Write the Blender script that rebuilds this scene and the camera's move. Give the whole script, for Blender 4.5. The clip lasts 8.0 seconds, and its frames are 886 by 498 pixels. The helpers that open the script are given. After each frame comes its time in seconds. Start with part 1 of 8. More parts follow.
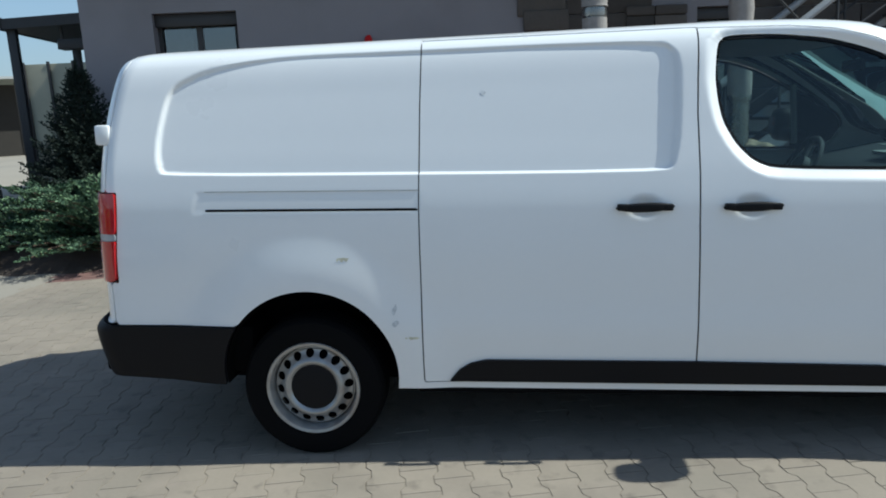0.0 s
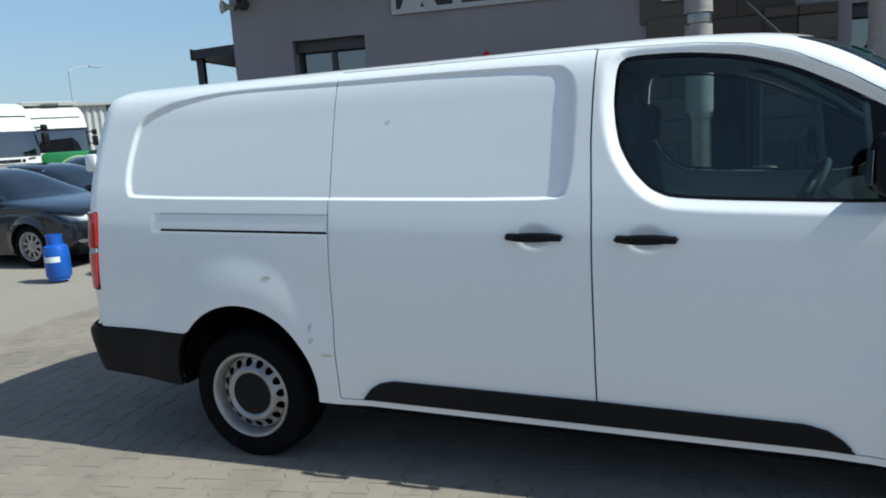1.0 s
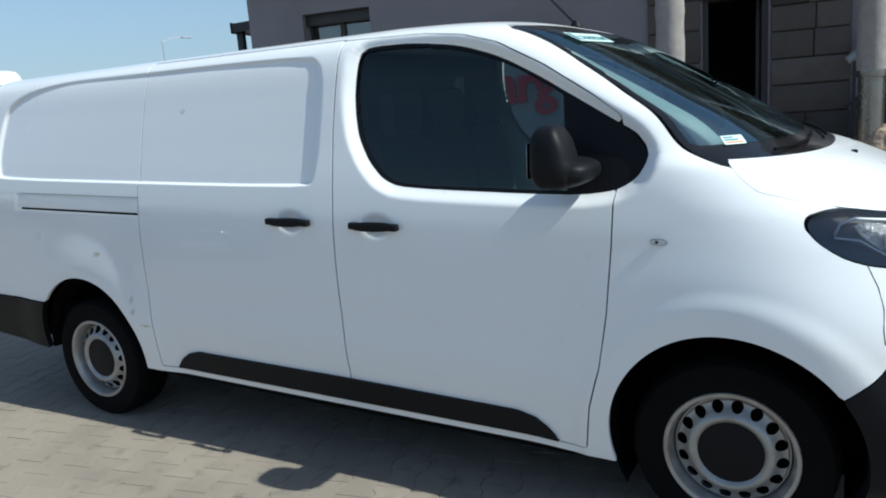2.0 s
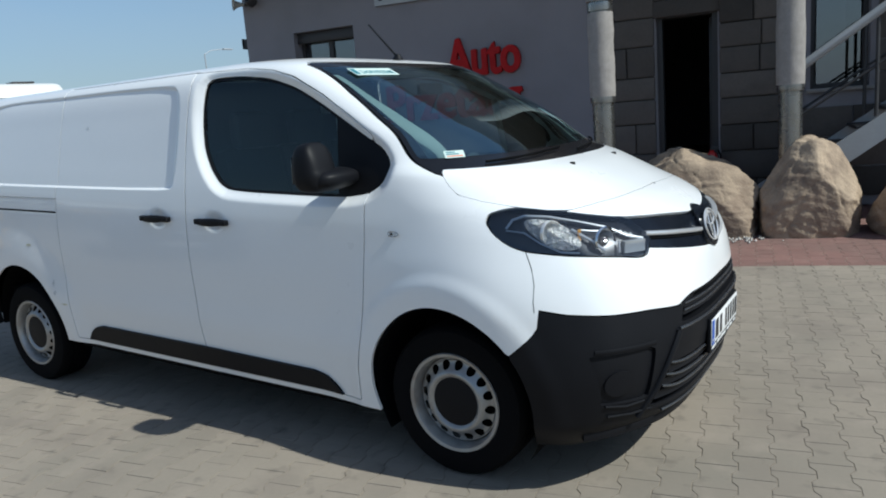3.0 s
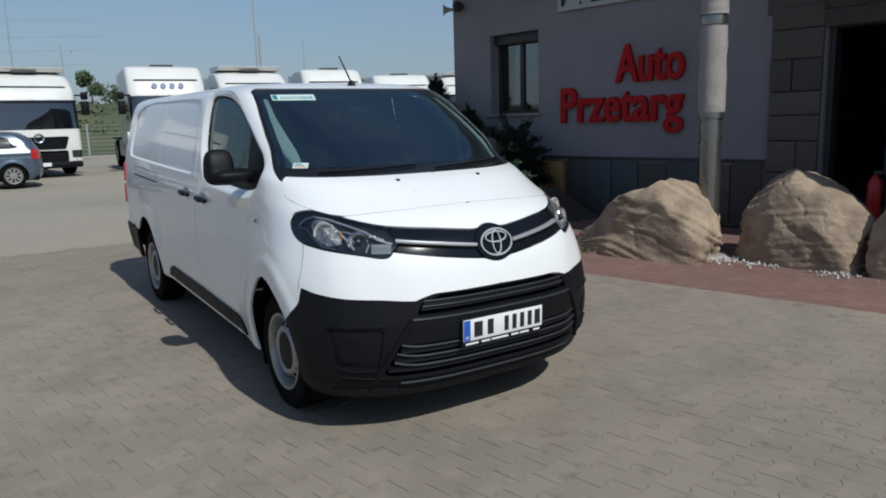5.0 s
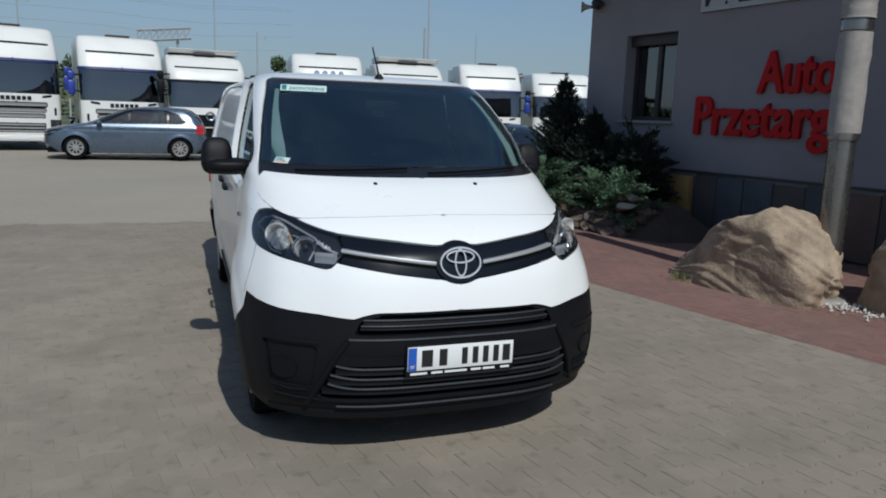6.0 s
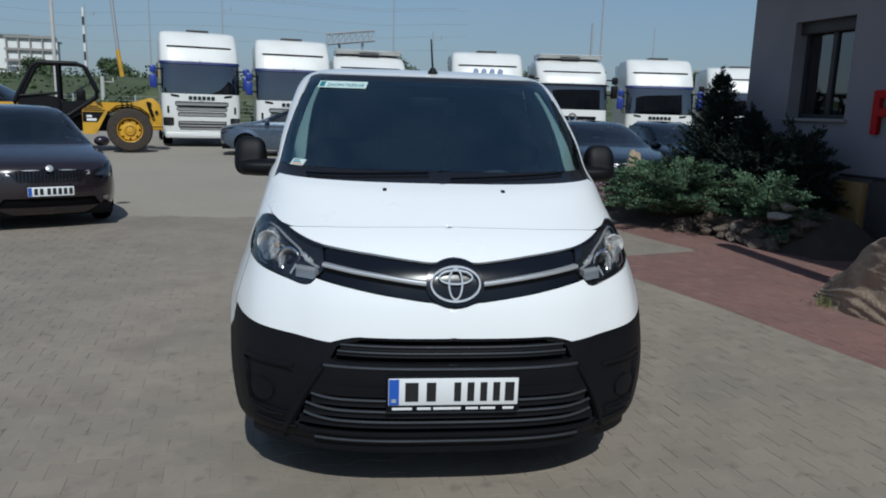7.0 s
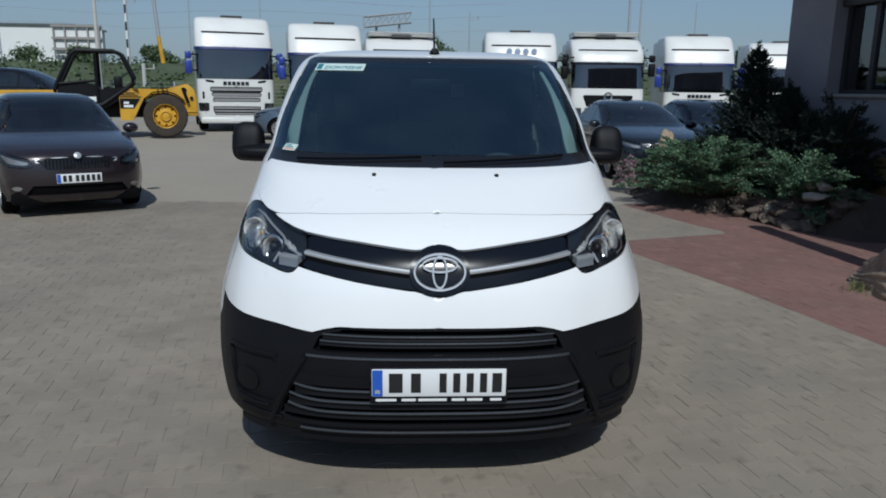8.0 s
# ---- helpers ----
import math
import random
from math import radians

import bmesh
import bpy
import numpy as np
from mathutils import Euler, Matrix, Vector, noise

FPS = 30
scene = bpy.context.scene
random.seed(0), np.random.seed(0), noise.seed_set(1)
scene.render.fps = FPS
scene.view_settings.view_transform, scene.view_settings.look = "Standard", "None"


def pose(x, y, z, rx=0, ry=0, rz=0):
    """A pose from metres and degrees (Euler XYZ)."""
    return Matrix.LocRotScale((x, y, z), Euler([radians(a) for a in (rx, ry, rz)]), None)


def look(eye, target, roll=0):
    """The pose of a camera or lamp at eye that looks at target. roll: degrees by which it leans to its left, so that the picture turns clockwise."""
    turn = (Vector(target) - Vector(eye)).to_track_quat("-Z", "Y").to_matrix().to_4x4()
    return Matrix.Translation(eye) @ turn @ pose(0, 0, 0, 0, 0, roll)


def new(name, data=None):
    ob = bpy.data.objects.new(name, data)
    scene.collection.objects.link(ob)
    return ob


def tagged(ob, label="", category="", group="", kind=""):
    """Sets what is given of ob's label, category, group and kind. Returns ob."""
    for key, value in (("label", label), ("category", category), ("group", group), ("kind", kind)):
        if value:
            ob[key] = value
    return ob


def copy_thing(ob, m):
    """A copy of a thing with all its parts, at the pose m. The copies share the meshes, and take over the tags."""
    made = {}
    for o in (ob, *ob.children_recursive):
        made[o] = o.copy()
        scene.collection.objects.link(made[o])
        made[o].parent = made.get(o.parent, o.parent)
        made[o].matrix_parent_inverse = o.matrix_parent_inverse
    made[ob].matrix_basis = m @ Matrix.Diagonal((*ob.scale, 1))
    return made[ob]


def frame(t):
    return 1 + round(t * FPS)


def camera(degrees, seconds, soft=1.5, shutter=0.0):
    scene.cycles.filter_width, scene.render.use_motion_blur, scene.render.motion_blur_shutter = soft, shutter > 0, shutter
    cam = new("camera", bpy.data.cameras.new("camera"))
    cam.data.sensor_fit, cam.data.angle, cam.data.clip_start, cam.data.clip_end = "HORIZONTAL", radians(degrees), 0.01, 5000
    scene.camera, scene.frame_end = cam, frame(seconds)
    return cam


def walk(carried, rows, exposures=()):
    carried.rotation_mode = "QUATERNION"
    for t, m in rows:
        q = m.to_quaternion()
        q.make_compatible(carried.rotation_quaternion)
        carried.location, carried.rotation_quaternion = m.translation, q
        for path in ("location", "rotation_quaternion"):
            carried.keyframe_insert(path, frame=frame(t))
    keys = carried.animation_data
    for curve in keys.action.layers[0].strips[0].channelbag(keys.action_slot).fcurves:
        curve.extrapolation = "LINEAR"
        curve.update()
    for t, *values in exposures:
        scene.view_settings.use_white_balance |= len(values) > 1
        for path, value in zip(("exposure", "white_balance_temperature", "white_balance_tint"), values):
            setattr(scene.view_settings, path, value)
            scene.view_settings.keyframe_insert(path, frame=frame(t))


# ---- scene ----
cam = camera(62.6, 8.0, soft=1.9)
PATH = [
    (0, (0.907, -4.005, 1.554), (0.735, -2.047, 1.185), -3.0),
    (0.5, (1.571, -3.837, 1.543), (1.343, -1.882, 1.185), -3.9),
    (0.8, (1.963, -3.817, 1.531), (1.413, -1.924, 1.193), -3.3),
    (1, (2.216, -3.769, 1.557), (1.498, -1.928, 1.245), -3.9),
    (1.3, (2.647, -3.538, 1.513), (1.742, -1.787, 1.178), -3.2),
    (1.5, (2.905, -3.429, 1.549), (2.016, -1.668, 1.218), -4.3),
    (1.8, (3.31, -3.348, 1.517), (2.317, -1.641, 1.202), -4.5),
    (2, (3.587, -3.289, 1.56), (2.626, -1.578, 1.172), -4.5),
    (2.2, (3.839, -3.222, 1.538), (2.845, -1.525, 1.178), -3.9),
    (3.3, (5.274, -3.353, 1.529), (4.172, -1.723, 1.17), -4.0),
    (3.5, (5.529, -3.289, 1.506), (4.373, -1.689, 1.183), -2.3),
    (3.8, (5.902, -3.222, 1.553), (4.604, -1.733, 1.246), -3.2),
    (4, (6.168, -3.159, 1.523), (4.767, -1.755, 1.272), -2.1),
    (4.2, (6.41, -3.039, 1.556), (4.944, -1.723, 1.217), -2.6),
    (5.3, (7.237, -1.952, 1.601), (5.511, -0.997, 1.27), -0.3),
    (5.5, (7.256, -1.742, 1.599), (5.478, -0.888, 1.264), 0.8),
    (6, (7.194, -1.2, 1.623), (5.344, -0.526, 1.267), 1.9),
    (6.3, (7.166, -0.868, 1.61), (5.256, -0.403, 1.241), 2.6),
    (6.5, (7.125, -0.676, 1.654), (5.186, -0.383, 1.263), 2.1),
    (6.8, (7.004, -0.444, 1.623), (5.041, -0.235, 1.298), 1.3),
    (7, (6.921, -0.353, 1.644), (4.968, -0.143, 1.269), 1.7),
    (7.5, (6.886, -0.196, 1.658), (4.935, -0.08, 1.231), 1.7),
    (8, (6.84, -0.129, 1.648), (4.888, -0.028, 1.223), 0.8),
]
# seconds, stops, white balance
EXPOSURES = [(0.0, 0.37, 5960, 0), (2.2, 0.40, 5960, 1), (3.3, 0.05, 5980, 3), (3.6, 0.0, 6010, 4), (4.2, -0.08, 6110, 5), (5.5, -0.31, 6080, 6), (6.5, -0.38, 5900, 4), (8.0, -0.45, 5820, 5)]
walk(cam, [(t, look(eye, target, roll)) for t, eye, target, roll in PATH],
     exposures=EXPOSURES)

# ---- light ----
SUN_EL, SUN_AZ = 46.8, 3.5            # degrees; azimuth counted from +x towards +y
world = bpy.data.worlds.new("world")
scene.world = world
world.use_nodes = True
wn = world.node_tree
sky = wn.nodes.new("ShaderNodeTexSky")
sky.sky_type = "NISHITA"
sky.sun_disc = False
sky.sun_elevation = radians(SUN_EL)
sky.sun_rotation = radians(90 - SUN_AZ)
sky.air_density, sky.dust_density, sky.ozone_density = 1.0, 0.55, 2.0
co_ = wn.nodes.new("ShaderNodeTexCoord")
stretch = wn.nodes.new("ShaderNodeMapping")
stretch.inputs["Scale"].default_value = (1.0, 1.6, 5.0)
cloud = wn.nodes.new("ShaderNodeTexNoise")
cloud.inputs["Scale"].default_value, cloud.inputs["Detail"].default_value = 2.2, 6
veil = wn.nodes.new("ShaderNodeMapRange")
veil.inputs[1].default_value, veil.inputs[2].default_value = 0.42, 0.72
veil.inputs[3].default_value, veil.inputs[4].default_value = 0.06, 0.24
over = wn.nodes.new("ShaderNodeMix")
over.data_type = "RGBA"
over.inputs[7].default_value = (4.6, 5.05, 5.9, 1)
wn.links.new(co_.outputs["Generated"], stretch.inputs[0])
wn.links.new(stretch.outputs[0], cloud.inputs["Vector"])
wn.links.new(cloud.outputs["Fac"], veil.inputs[0])
wn.links.new(veil.outputs[0], over.inputs[0])
wn.links.new(sky.outputs[0], over.inputs[6])
# pale blue haze low over the horizon, the same all round
sep = wn.nodes.new("ShaderNodeSeparateXYZ")
low = wn.nodes.new("ShaderNodeMapRange")
low.inputs[1].default_value, low.inputs[2].default_value = 0.0, 0.26
low.inputs[3].default_value, low.inputs[4].default_value = 0.72, 0.0
haze = wn.nodes.new("ShaderNodeMix")
haze.data_type = "RGBA"
haze.inputs[7].default_value = (2.25, 2.85, 3.85, 1)
wn.links.new(co_.outputs["Generated"], sep.inputs[0])
wn.links.new(sep.outputs["Z"], low.inputs[0])
wn.links.new(low.outputs[0], haze.inputs[0])
wn.links.new(over.outputs[2], haze.inputs[6])
wn.links.new(haze.outputs[2], wn.nodes["Background"].inputs[0])
wn.nodes["Background"].inputs[1].default_value = 0.1
sun_data = bpy.data.lights.new("sun", "SUN")
sun_data.energy, sun_data.angle, sun_data.color = 4.4, radians(0.6), (1.0, 0.95, 0.87)
sun = new("sun", sun_data)
a, e = radians(SUN_AZ), radians(SUN_EL)
sun.matrix_world = look((40 * math.cos(e) * math.cos(a), 40 * math.cos(e) * math.sin(a), 40 * math.sin(e)), (0, 0, 0))


# ---- materials ----
def mat(name, base, rough=0.6, metal=0.0, vary=0.12, scale=6.0, fine=60.0, bump=0.15, depth=0.01, spec=0.5, coat=0.0,
        island=0.0, obj=0.0, stain=None, stain_amount=0.0, stain_scale=1.3, dirt=None, placed=False):
    """A procedural surface: broad and fine variation of colour and roughness, fine relief, stains of their own shape."""
    m = bpy.data.materials.new(name)
    m.use_nodes = True
    t = m.node_tree
    N, L = t.nodes, t.links
    b = N["Principled BSDF"]
    co = N.new("ShaderNodeTexCoord")
    where = N.new("ShaderNodeNewGeometry").outputs["Position"] if placed else co.outputs["Object"]
    n1 = N.new("ShaderNodeTexNoise")
    n1.inputs["Scale"].default_value, n1.inputs["Detail"].default_value = scale, 5
    n2 = N.new("ShaderNodeTexNoise")
    n2.inputs["Scale"].default_value, n2.inputs["Detail"].default_value = fine, 3
    L.new(where, n1.inputs["Vector"])
    L.new(where, n2.inputs["Vector"])
    mix = N.new("ShaderNodeMath")
    mix.operation = "MULTIPLY_ADD"
    L.new(n1.outputs["Fac"], mix.inputs[0])
    mix.inputs[1].default_value = 0.65
    half = N.new("ShaderNodeMath")
    half.operation = "MULTIPLY"
    L.new(n2.outputs["Fac"], half.inputs[0])
    half.inputs[1].default_value = 0.35
    L.new(half.outputs[0], mix.inputs[2])
    val = mix.outputs[0]
    ramp = N.new("ShaderNodeMapRange")
    L.new(val, ramp.inputs[0])
    ramp.inputs[1].default_value, ramp.inputs[2].default_value = 0.25, 0.75
    ramp.inputs[3].default_value, ramp.inputs[4].default_value = 1 - vary, 1 + vary
    v = ramp.outputs[0]
    for amount, node, out in ((island, "ShaderNodeNewGeometry", "Random Per Island"), (obj, "ShaderNodeObjectInfo", "Random")):
        if amount:
            g = N.new(node)
            r2 = N.new("ShaderNodeMapRange")
            L.new(g.outputs[out], r2.inputs[0])
            r2.inputs[3].default_value, r2.inputs[4].default_value = 1 - amount, 1 + amount
            mm = N.new("ShaderNodeMath")
            mm.operation = "MULTIPLY"
            L.new(v, mm.inputs[0])
            L.new(r2.outputs[0], mm.inputs[1])
            v = mm.outputs[0]
    col = N.new("ShaderNodeVectorMath")
    col.operation = "SCALE"
    col.inputs[0].default_value = base
    L.new(v, col.inputs["Scale"])
    out = col.outputs[0]
    layers = [(stain, stain_amount, stain_scale, 0.48, 0.72)] if stain else []
    if dirt:
        layers += [(dirt, 0.65, 1.9, 0.50, 0.68), (tuple(c * 0.55 for c in dirt), 0.55, 9.0, 0.58, 0.74), (tuple(c * 1.5 for c in dirt), 0.5, 5.0, 0.55, 0.72)]
    for tone, amount, size, low, high in layers:
        n3 = N.new("ShaderNodeTexNoise")
        n3.inputs["Scale"].default_value, n3.inputs["Detail"].default_value = size, 6
        L.new(where, n3.inputs["Vector"])
        r3 = N.new("ShaderNodeMapRange")
        L.new(n3.outputs["Fac"], r3.inputs[0])
        r3.inputs[1].default_value, r3.inputs[2].default_value = low, high
        r3.inputs[3].default_value, r3.inputs[4].default_value = 0, amount
        mx = N.new("ShaderNodeMix")
        mx.data_type = "RGBA"
        L.new(r3.outputs[0], mx.inputs[0])
        L.new(out, mx.inputs[6])
        mx.inputs[7].default_value = (*tone, 1)
        out = mx.outputs[2]
    L.new(out, b.inputs["Base Color"])
    rr = N.new("ShaderNodeMapRange")
    L.new(n1.outputs["Fac"], rr.inputs[0])
    rr.inputs[3].default_value, rr.inputs[4].default_value = max(rough - 0.08, 0.02), min(rough + 0.08, 1)
    L.new(rr.outputs[0], b.inputs["Roughness"])
    b.inputs["Metallic"].default_value = metal
    b.inputs["Specular IOR Level"].default_value = spec
    b.inputs["Coat Weight"].default_value = coat
    b.inputs["Coat Roughness"].default_value = 0.03
    if bump:
        bn = N.new("ShaderNodeBump")
        bn.inputs["Strength"].default_value, bn.inputs["Distance"].default_value = bump, depth
        L.new(val, bn.inputs["Height"])
        L.new(bn.outputs[0], b.inputs["Normal"])
    return m


def glass(name, tint, alpha, rough=0.02, gloss=(1, 1, 1), ior=1.5):
    """Tinted pane: a gloss over a see-through tint."""
    m = bpy.data.materials.new(name)
    m.use_nodes = True
    t = m.node_tree
    N, L = t.nodes, t.links
    N.remove(N["Principled BSDF"])
    tr = N.new("ShaderNodeBsdfTransparent")
    tr.inputs[0].default_value = (*tint, 1)
    gl = N.new("ShaderNodeBsdfGlossy")
    gl.inputs["Roughness"].default_value = rough
    gl.inputs[0].default_value = (*gloss, 1)
    fr = N.new("ShaderNodeFresnel")
    fr.inputs[0].default_value = ior
    mp = N.new("ShaderNodeMath")
    mp.operation = "MULTIPLY_ADD"
    mp.inputs[1].default_value, mp.inputs[2].default_value = 1.0, alpha
    mix = N.new("ShaderNodeMixShader")
    L.new(fr.outputs[0], mp.inputs[0])
    L.new(mp.outputs[0], mix.inputs[0])
    L.new(tr.outputs[0], mix.inputs[1])
    L.new(gl.outputs[0], mix.inputs[2])
    L.new(mix.outputs[0], N["Material Output"].inputs[0])
    return m


WHITE = mat("white_paint", (0.80, 0.81, 0.82), 0.30, vary=0.015, scale=2, fine=30, bump=0.0, coat=0.6)
PLASTIC = mat("black_plastic", (0.0056, 0.0060, 0.0080), 0.52, spec=0.17, vary=0.15, scale=8, fine=220, bump=0.12, depth=0.002)
GRILLEBLACK = mat("grille_gloss_black", (0.006, 0.008, 0.013), 0.22, spec=0.22, vary=0.05, bump=0)
GLOSSBLACK = mat("gloss_black", (0.010, 0.010, 0.012), 0.12, vary=0.05, bump=0)
# near-black for recesses, gaps and undersides: their shade is put into the colour
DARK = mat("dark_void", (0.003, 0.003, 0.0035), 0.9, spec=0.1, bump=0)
RUBBER = mat("rubber", (0.0045, 0.0045, 0.005), 0.85, spec=0.08, vary=0.2, scale=10, fine=120, bump=0.2, depth=0.003)
STEEL = mat("silver_steel", (0.36, 0.36, 0.355), 0.36, 0.55, vary=0.08, scale=14, bump=0.05, depth=0.002, stain=(0.18, 0.12, 0.08), stain_amount=0.5, stain_scale=9)
REFLECTOR = mat("lamp_reflector", (0.92, 0.90, 0.86), 0.16, 0.65, vary=0.15, scale=30, fine=70, bump=1.0, depth=0.05)
BOWL = mat("bright_bowl", (0.90, 0.89, 0.87), 0.22, 0.55, vary=0.03, bump=0)
EMBLEM = mat("emblem_silver", (0.74, 0.74, 0.75), 0.22, 0.55, vary=0.03, bump=0)
SILVERTRIM = mat("silver_trim", (0.40, 0.42, 0.45), 0.35, 0.35, vary=0.08, scale=12, bump=0.05)
SATIN = mat("highlight_satin_black", (0.030, 0.032, 0.037), 0.26, spec=0.9, vary=0.1, scale=10, bump=0)
STRIPSILVER = mat("strip_silver", (0.62, 0.63, 0.65), 0.32, 0.6, vary=0.04, bump=0)
LAMPGREY = mat("lamp_housing_grey", (0.022, 0.024, 0.030), 0.25, 0.3, vary=0.15, scale=20, bump=0.1, depth=0.003)
# mirror metal darkened: the dark reflection is put into its colour
MIRRORDARK = mat("mirror_dark_reflection", (0.22, 0.24, 0.26), 0.06, 1.0, vary=0.02, bump=0)
CHROME = mat("chrome", (0.72, 0.73, 0.75), 0.14, 1.0, vary=0.03, bump=0)
GLASS = glass("tinted_glass", (0.56, 0.68, 0.68), 0.01, gloss=(0.70, 0.80, 0.82))
WSGLASS = glass("windscreen_glass", (0.64, 0.80, 0.82), 0.12, gloss=(0.68, 0.87, 0.94), ior=1.75)
LENS = glass("clear_lens", (0.9, 0.92, 0.94), 0.03)
REDLENS = mat("red_lens", (0.42, 0.012, 0.015), 0.12, vary=0.1, scale=20, bump=0.0, coat=0.6)
AMBER = mat("amber_lens", (0.75, 0.40, 0.12), 0.2, vary=0.1, bump=0)
CABIN = mat("grey_cabin_trim", (0.045, 0.047, 0.05), 0.75, vary=0.15, scale=12, fine=200, bump=0.15, depth=0.002)
CABINLIGHT = mat("light_cabin_trim", (0.40, 0.41, 0.39), 0.8, vary=0.05, bump=0.05)
PAPER = mat("paper", (0.75, 0.78, 0.76), 0.6, vary=0.03, bump=0)
STICKERPALE = mat("pale_sticker", (0.52, 0.64, 0.61), 0.6, vary=0.03, bump=0)
TEAL = mat("teal_print", (0.02, 0.16, 0.20), 0.6, bump=0)
BLUE = mat("blue_print", (0.02, 0.09, 0.42), 0.45, bump=0)
BLACKINK = mat("black_ink", (0.012, 0.012, 0.014), 0.5, bump=0)
PLATEWHITE = mat("plate_white", (0.72, 0.73, 0.74), 0.35, vary=0.02, bump=0)
ORANGEPRINT = mat("orange_print", (0.65, 0.16, 0.06), 0.6, bump=0)
CONCRETE = mat("yard_concrete", (0.302, 0.268, 0.220), 0.88, vary=0.10, scale=0.5, fine=9, bump=0.3, depth=0.01, stain=(0.21, 0.197, 0.172), stain_amount=0.7, stain_scale=0.25)
PAVER = mat("grey_paver", (0.254, 0.217, 0.174), 0.85, vary=0.10, scale=0.45, fine=45, bump=0.35, depth=0.004, island=0.05, obj=0.05, dirt=(0.195, 0.165, 0.135), placed=True, stain=(0.172, 0.156, 0.128), stain_amount=0.7, stain_scale=0.8)
REDPAVER = mat("red_paver", (0.195, 0.106, 0.090), 0.85, vary=0.12, scale=0.8, fine=45, bump=0.35, depth=0.004, island=0.07, obj=0.07, dirt=(0.17, 0.105, 0.088), placed=True, stain=(0.15, 0.10, 0.085), stain_amount=0.6, stain_scale=1.2)
JOINT = mat("joint_sand", (0.228, 0.196, 0.156), 0.95, dirt=(0.205, 0.175, 0.14), vary=0.2, scale=3, fine=80, bump=0.3)
STUCCO = mat("grey_stucco", (0.252, 0.238, 0.255), 0.9, vary=0.10, scale=1.2, fine=90, bump=0.5, depth=0.004, stain=(0.195, 0.182, 0.190), stain_amount=0.6, stain_scale=0.7)
STONEWALL = mat("wall_stone", (0.088, 0.075, 0.066), 0.85, vary=0.25, scale=3, fine=30, bump=0.6, depth=0.01, obj=0.45, stain=(0.06, 0.055, 0.052), stain_amount=0.6, stain_scale=3)
BOULDER = mat("sand_boulder", (0.325, 0.250, 0.178), 0.9, vary=0.40, scale=4.0, fine=38, bump=0.7, depth=0.03, obj=0.08, stain=(0.15, 0.105, 0.078), stain_amount=0.9, stain_scale=3.2)
GALV = mat("galvanised_pipe", (0.25, 0.245, 0.235), 0.28, 0.9, vary=0.15, scale=9, fine=50, bump=0.1, depth=0.004, stain=(0.25, 0.22, 0.18), stain_amount=0.4, stain_scale=4)
CONCPIPE = mat("rough_grey_cladding", (0.275, 0.255, 0.240), 0.75, vary=0.22, scale=14, fine=90, bump=0.7, depth=0.01, stain=(0.25, 0.23, 0.21), stain_amount=0.6, stain_scale=6)
REDLETTER = mat("red_letter_plastic", (0.40, 0.010, 0.012), 0.6, spec=0.2, vary=0.2, scale=6, bump=0.1)
FRAMEBROWN = mat("dark_window_frame", (0.035, 0.033, 0.035), 0.5, vary=0.1, bump=0.05)
PANE = glass("window_pane", (0.40, 0.44, 0.46), 0.13)


# ---- helpers for building ----
def mesh_object(name, verts, faces, material, parent=None, label="", smooth=None):
    me = bpy.data.meshes.new(name)
    me.from_pydata([tuple(map(float, v)) for v in verts], [], [tuple(map(int, f)) for f in faces])
    for m in (material if isinstance(material, (list, tuple)) else [material]):
        me.materials.append(m)
    if smooth is not None:
        me.polygons.foreach_set("use_smooth", [True] * len(me.polygons))
        me.set_sharp_from_angle(angle=radians(smooth))
    ob = new(name, me)
    if parent:
        ob.parent = parent
    if label:
        tagged(ob, label)
    return ob


def part(name, bm, material, parent=None, label="", smooth=35):
    """Links a bmesh as one mesh object, under a thing or a part."""
    bmesh.ops.recalc_face_normals(bm, faces=bm.faces)
    me = bpy.data.meshes.new(name)
    bm.to_mesh(me)
    bm.free()
    me.materials.append(material)
    if smooth:
        me.polygons.foreach_set("use_smooth", [True] * len(me.polygons))
        me.set_sharp_from_angle(angle=radians(smooth))
    ob = new(name, me)
    if parent:
        ob.parent = parent
    if label:
        tagged(ob, label)
    return ob


def thing(name, m, label, category, group="", kind=""):
    ob = new(name)
    ob.empty_display_size = 0.2
    ob.matrix_world = m
    return tagged(ob, label, category, group, kind)


def box(x0, x1, y0, y1, z0, z1, bevel=0.0, bm=None, m=None, seg=2):
    bm = bm or bmesh.new()
    mm = Matrix.Translation(((x0 + x1) / 2, (y0 + y1) / 2, (z0 + z1) / 2)) @ Matrix.Diagonal((abs(x1 - x0), abs(y1 - y0), abs(z1 - z0), 1))
    vs = bmesh.ops.create_cube(bm, size=1, matrix=mm)["verts"]
    if bevel:
        es = list({e for v in vs for e in v.link_edges})
        made = bmesh.ops.bevel(bm, geom=es, offset=bevel, segments=seg, profile=0.5, affect="EDGES")
        vs = list({v for f in made["faces"] for v in f.verts} | {v for v in vs if v.is_valid})
    if m is not None:
        bmesh.ops.transform(bm, matrix=m, verts=vs)
    return bm


def cyl(p, q, r, r2=None, n=16, bm=None, caps=True):
    """A round bar from p to q."""
    bm = bm or bmesh.new()
    p, q = Vector(p), Vector(q)
    d = q - p
    m = Matrix.Translation((p + q) / 2) @ d.to_track_quat("Z", "Y").to_matrix().to_4x4()
    bmesh.ops.create_cone(bm, cap_ends=caps, segments=n, radius1=r, radius2=r if r2 is None else r2, depth=d.length, matrix=m)
    return bm


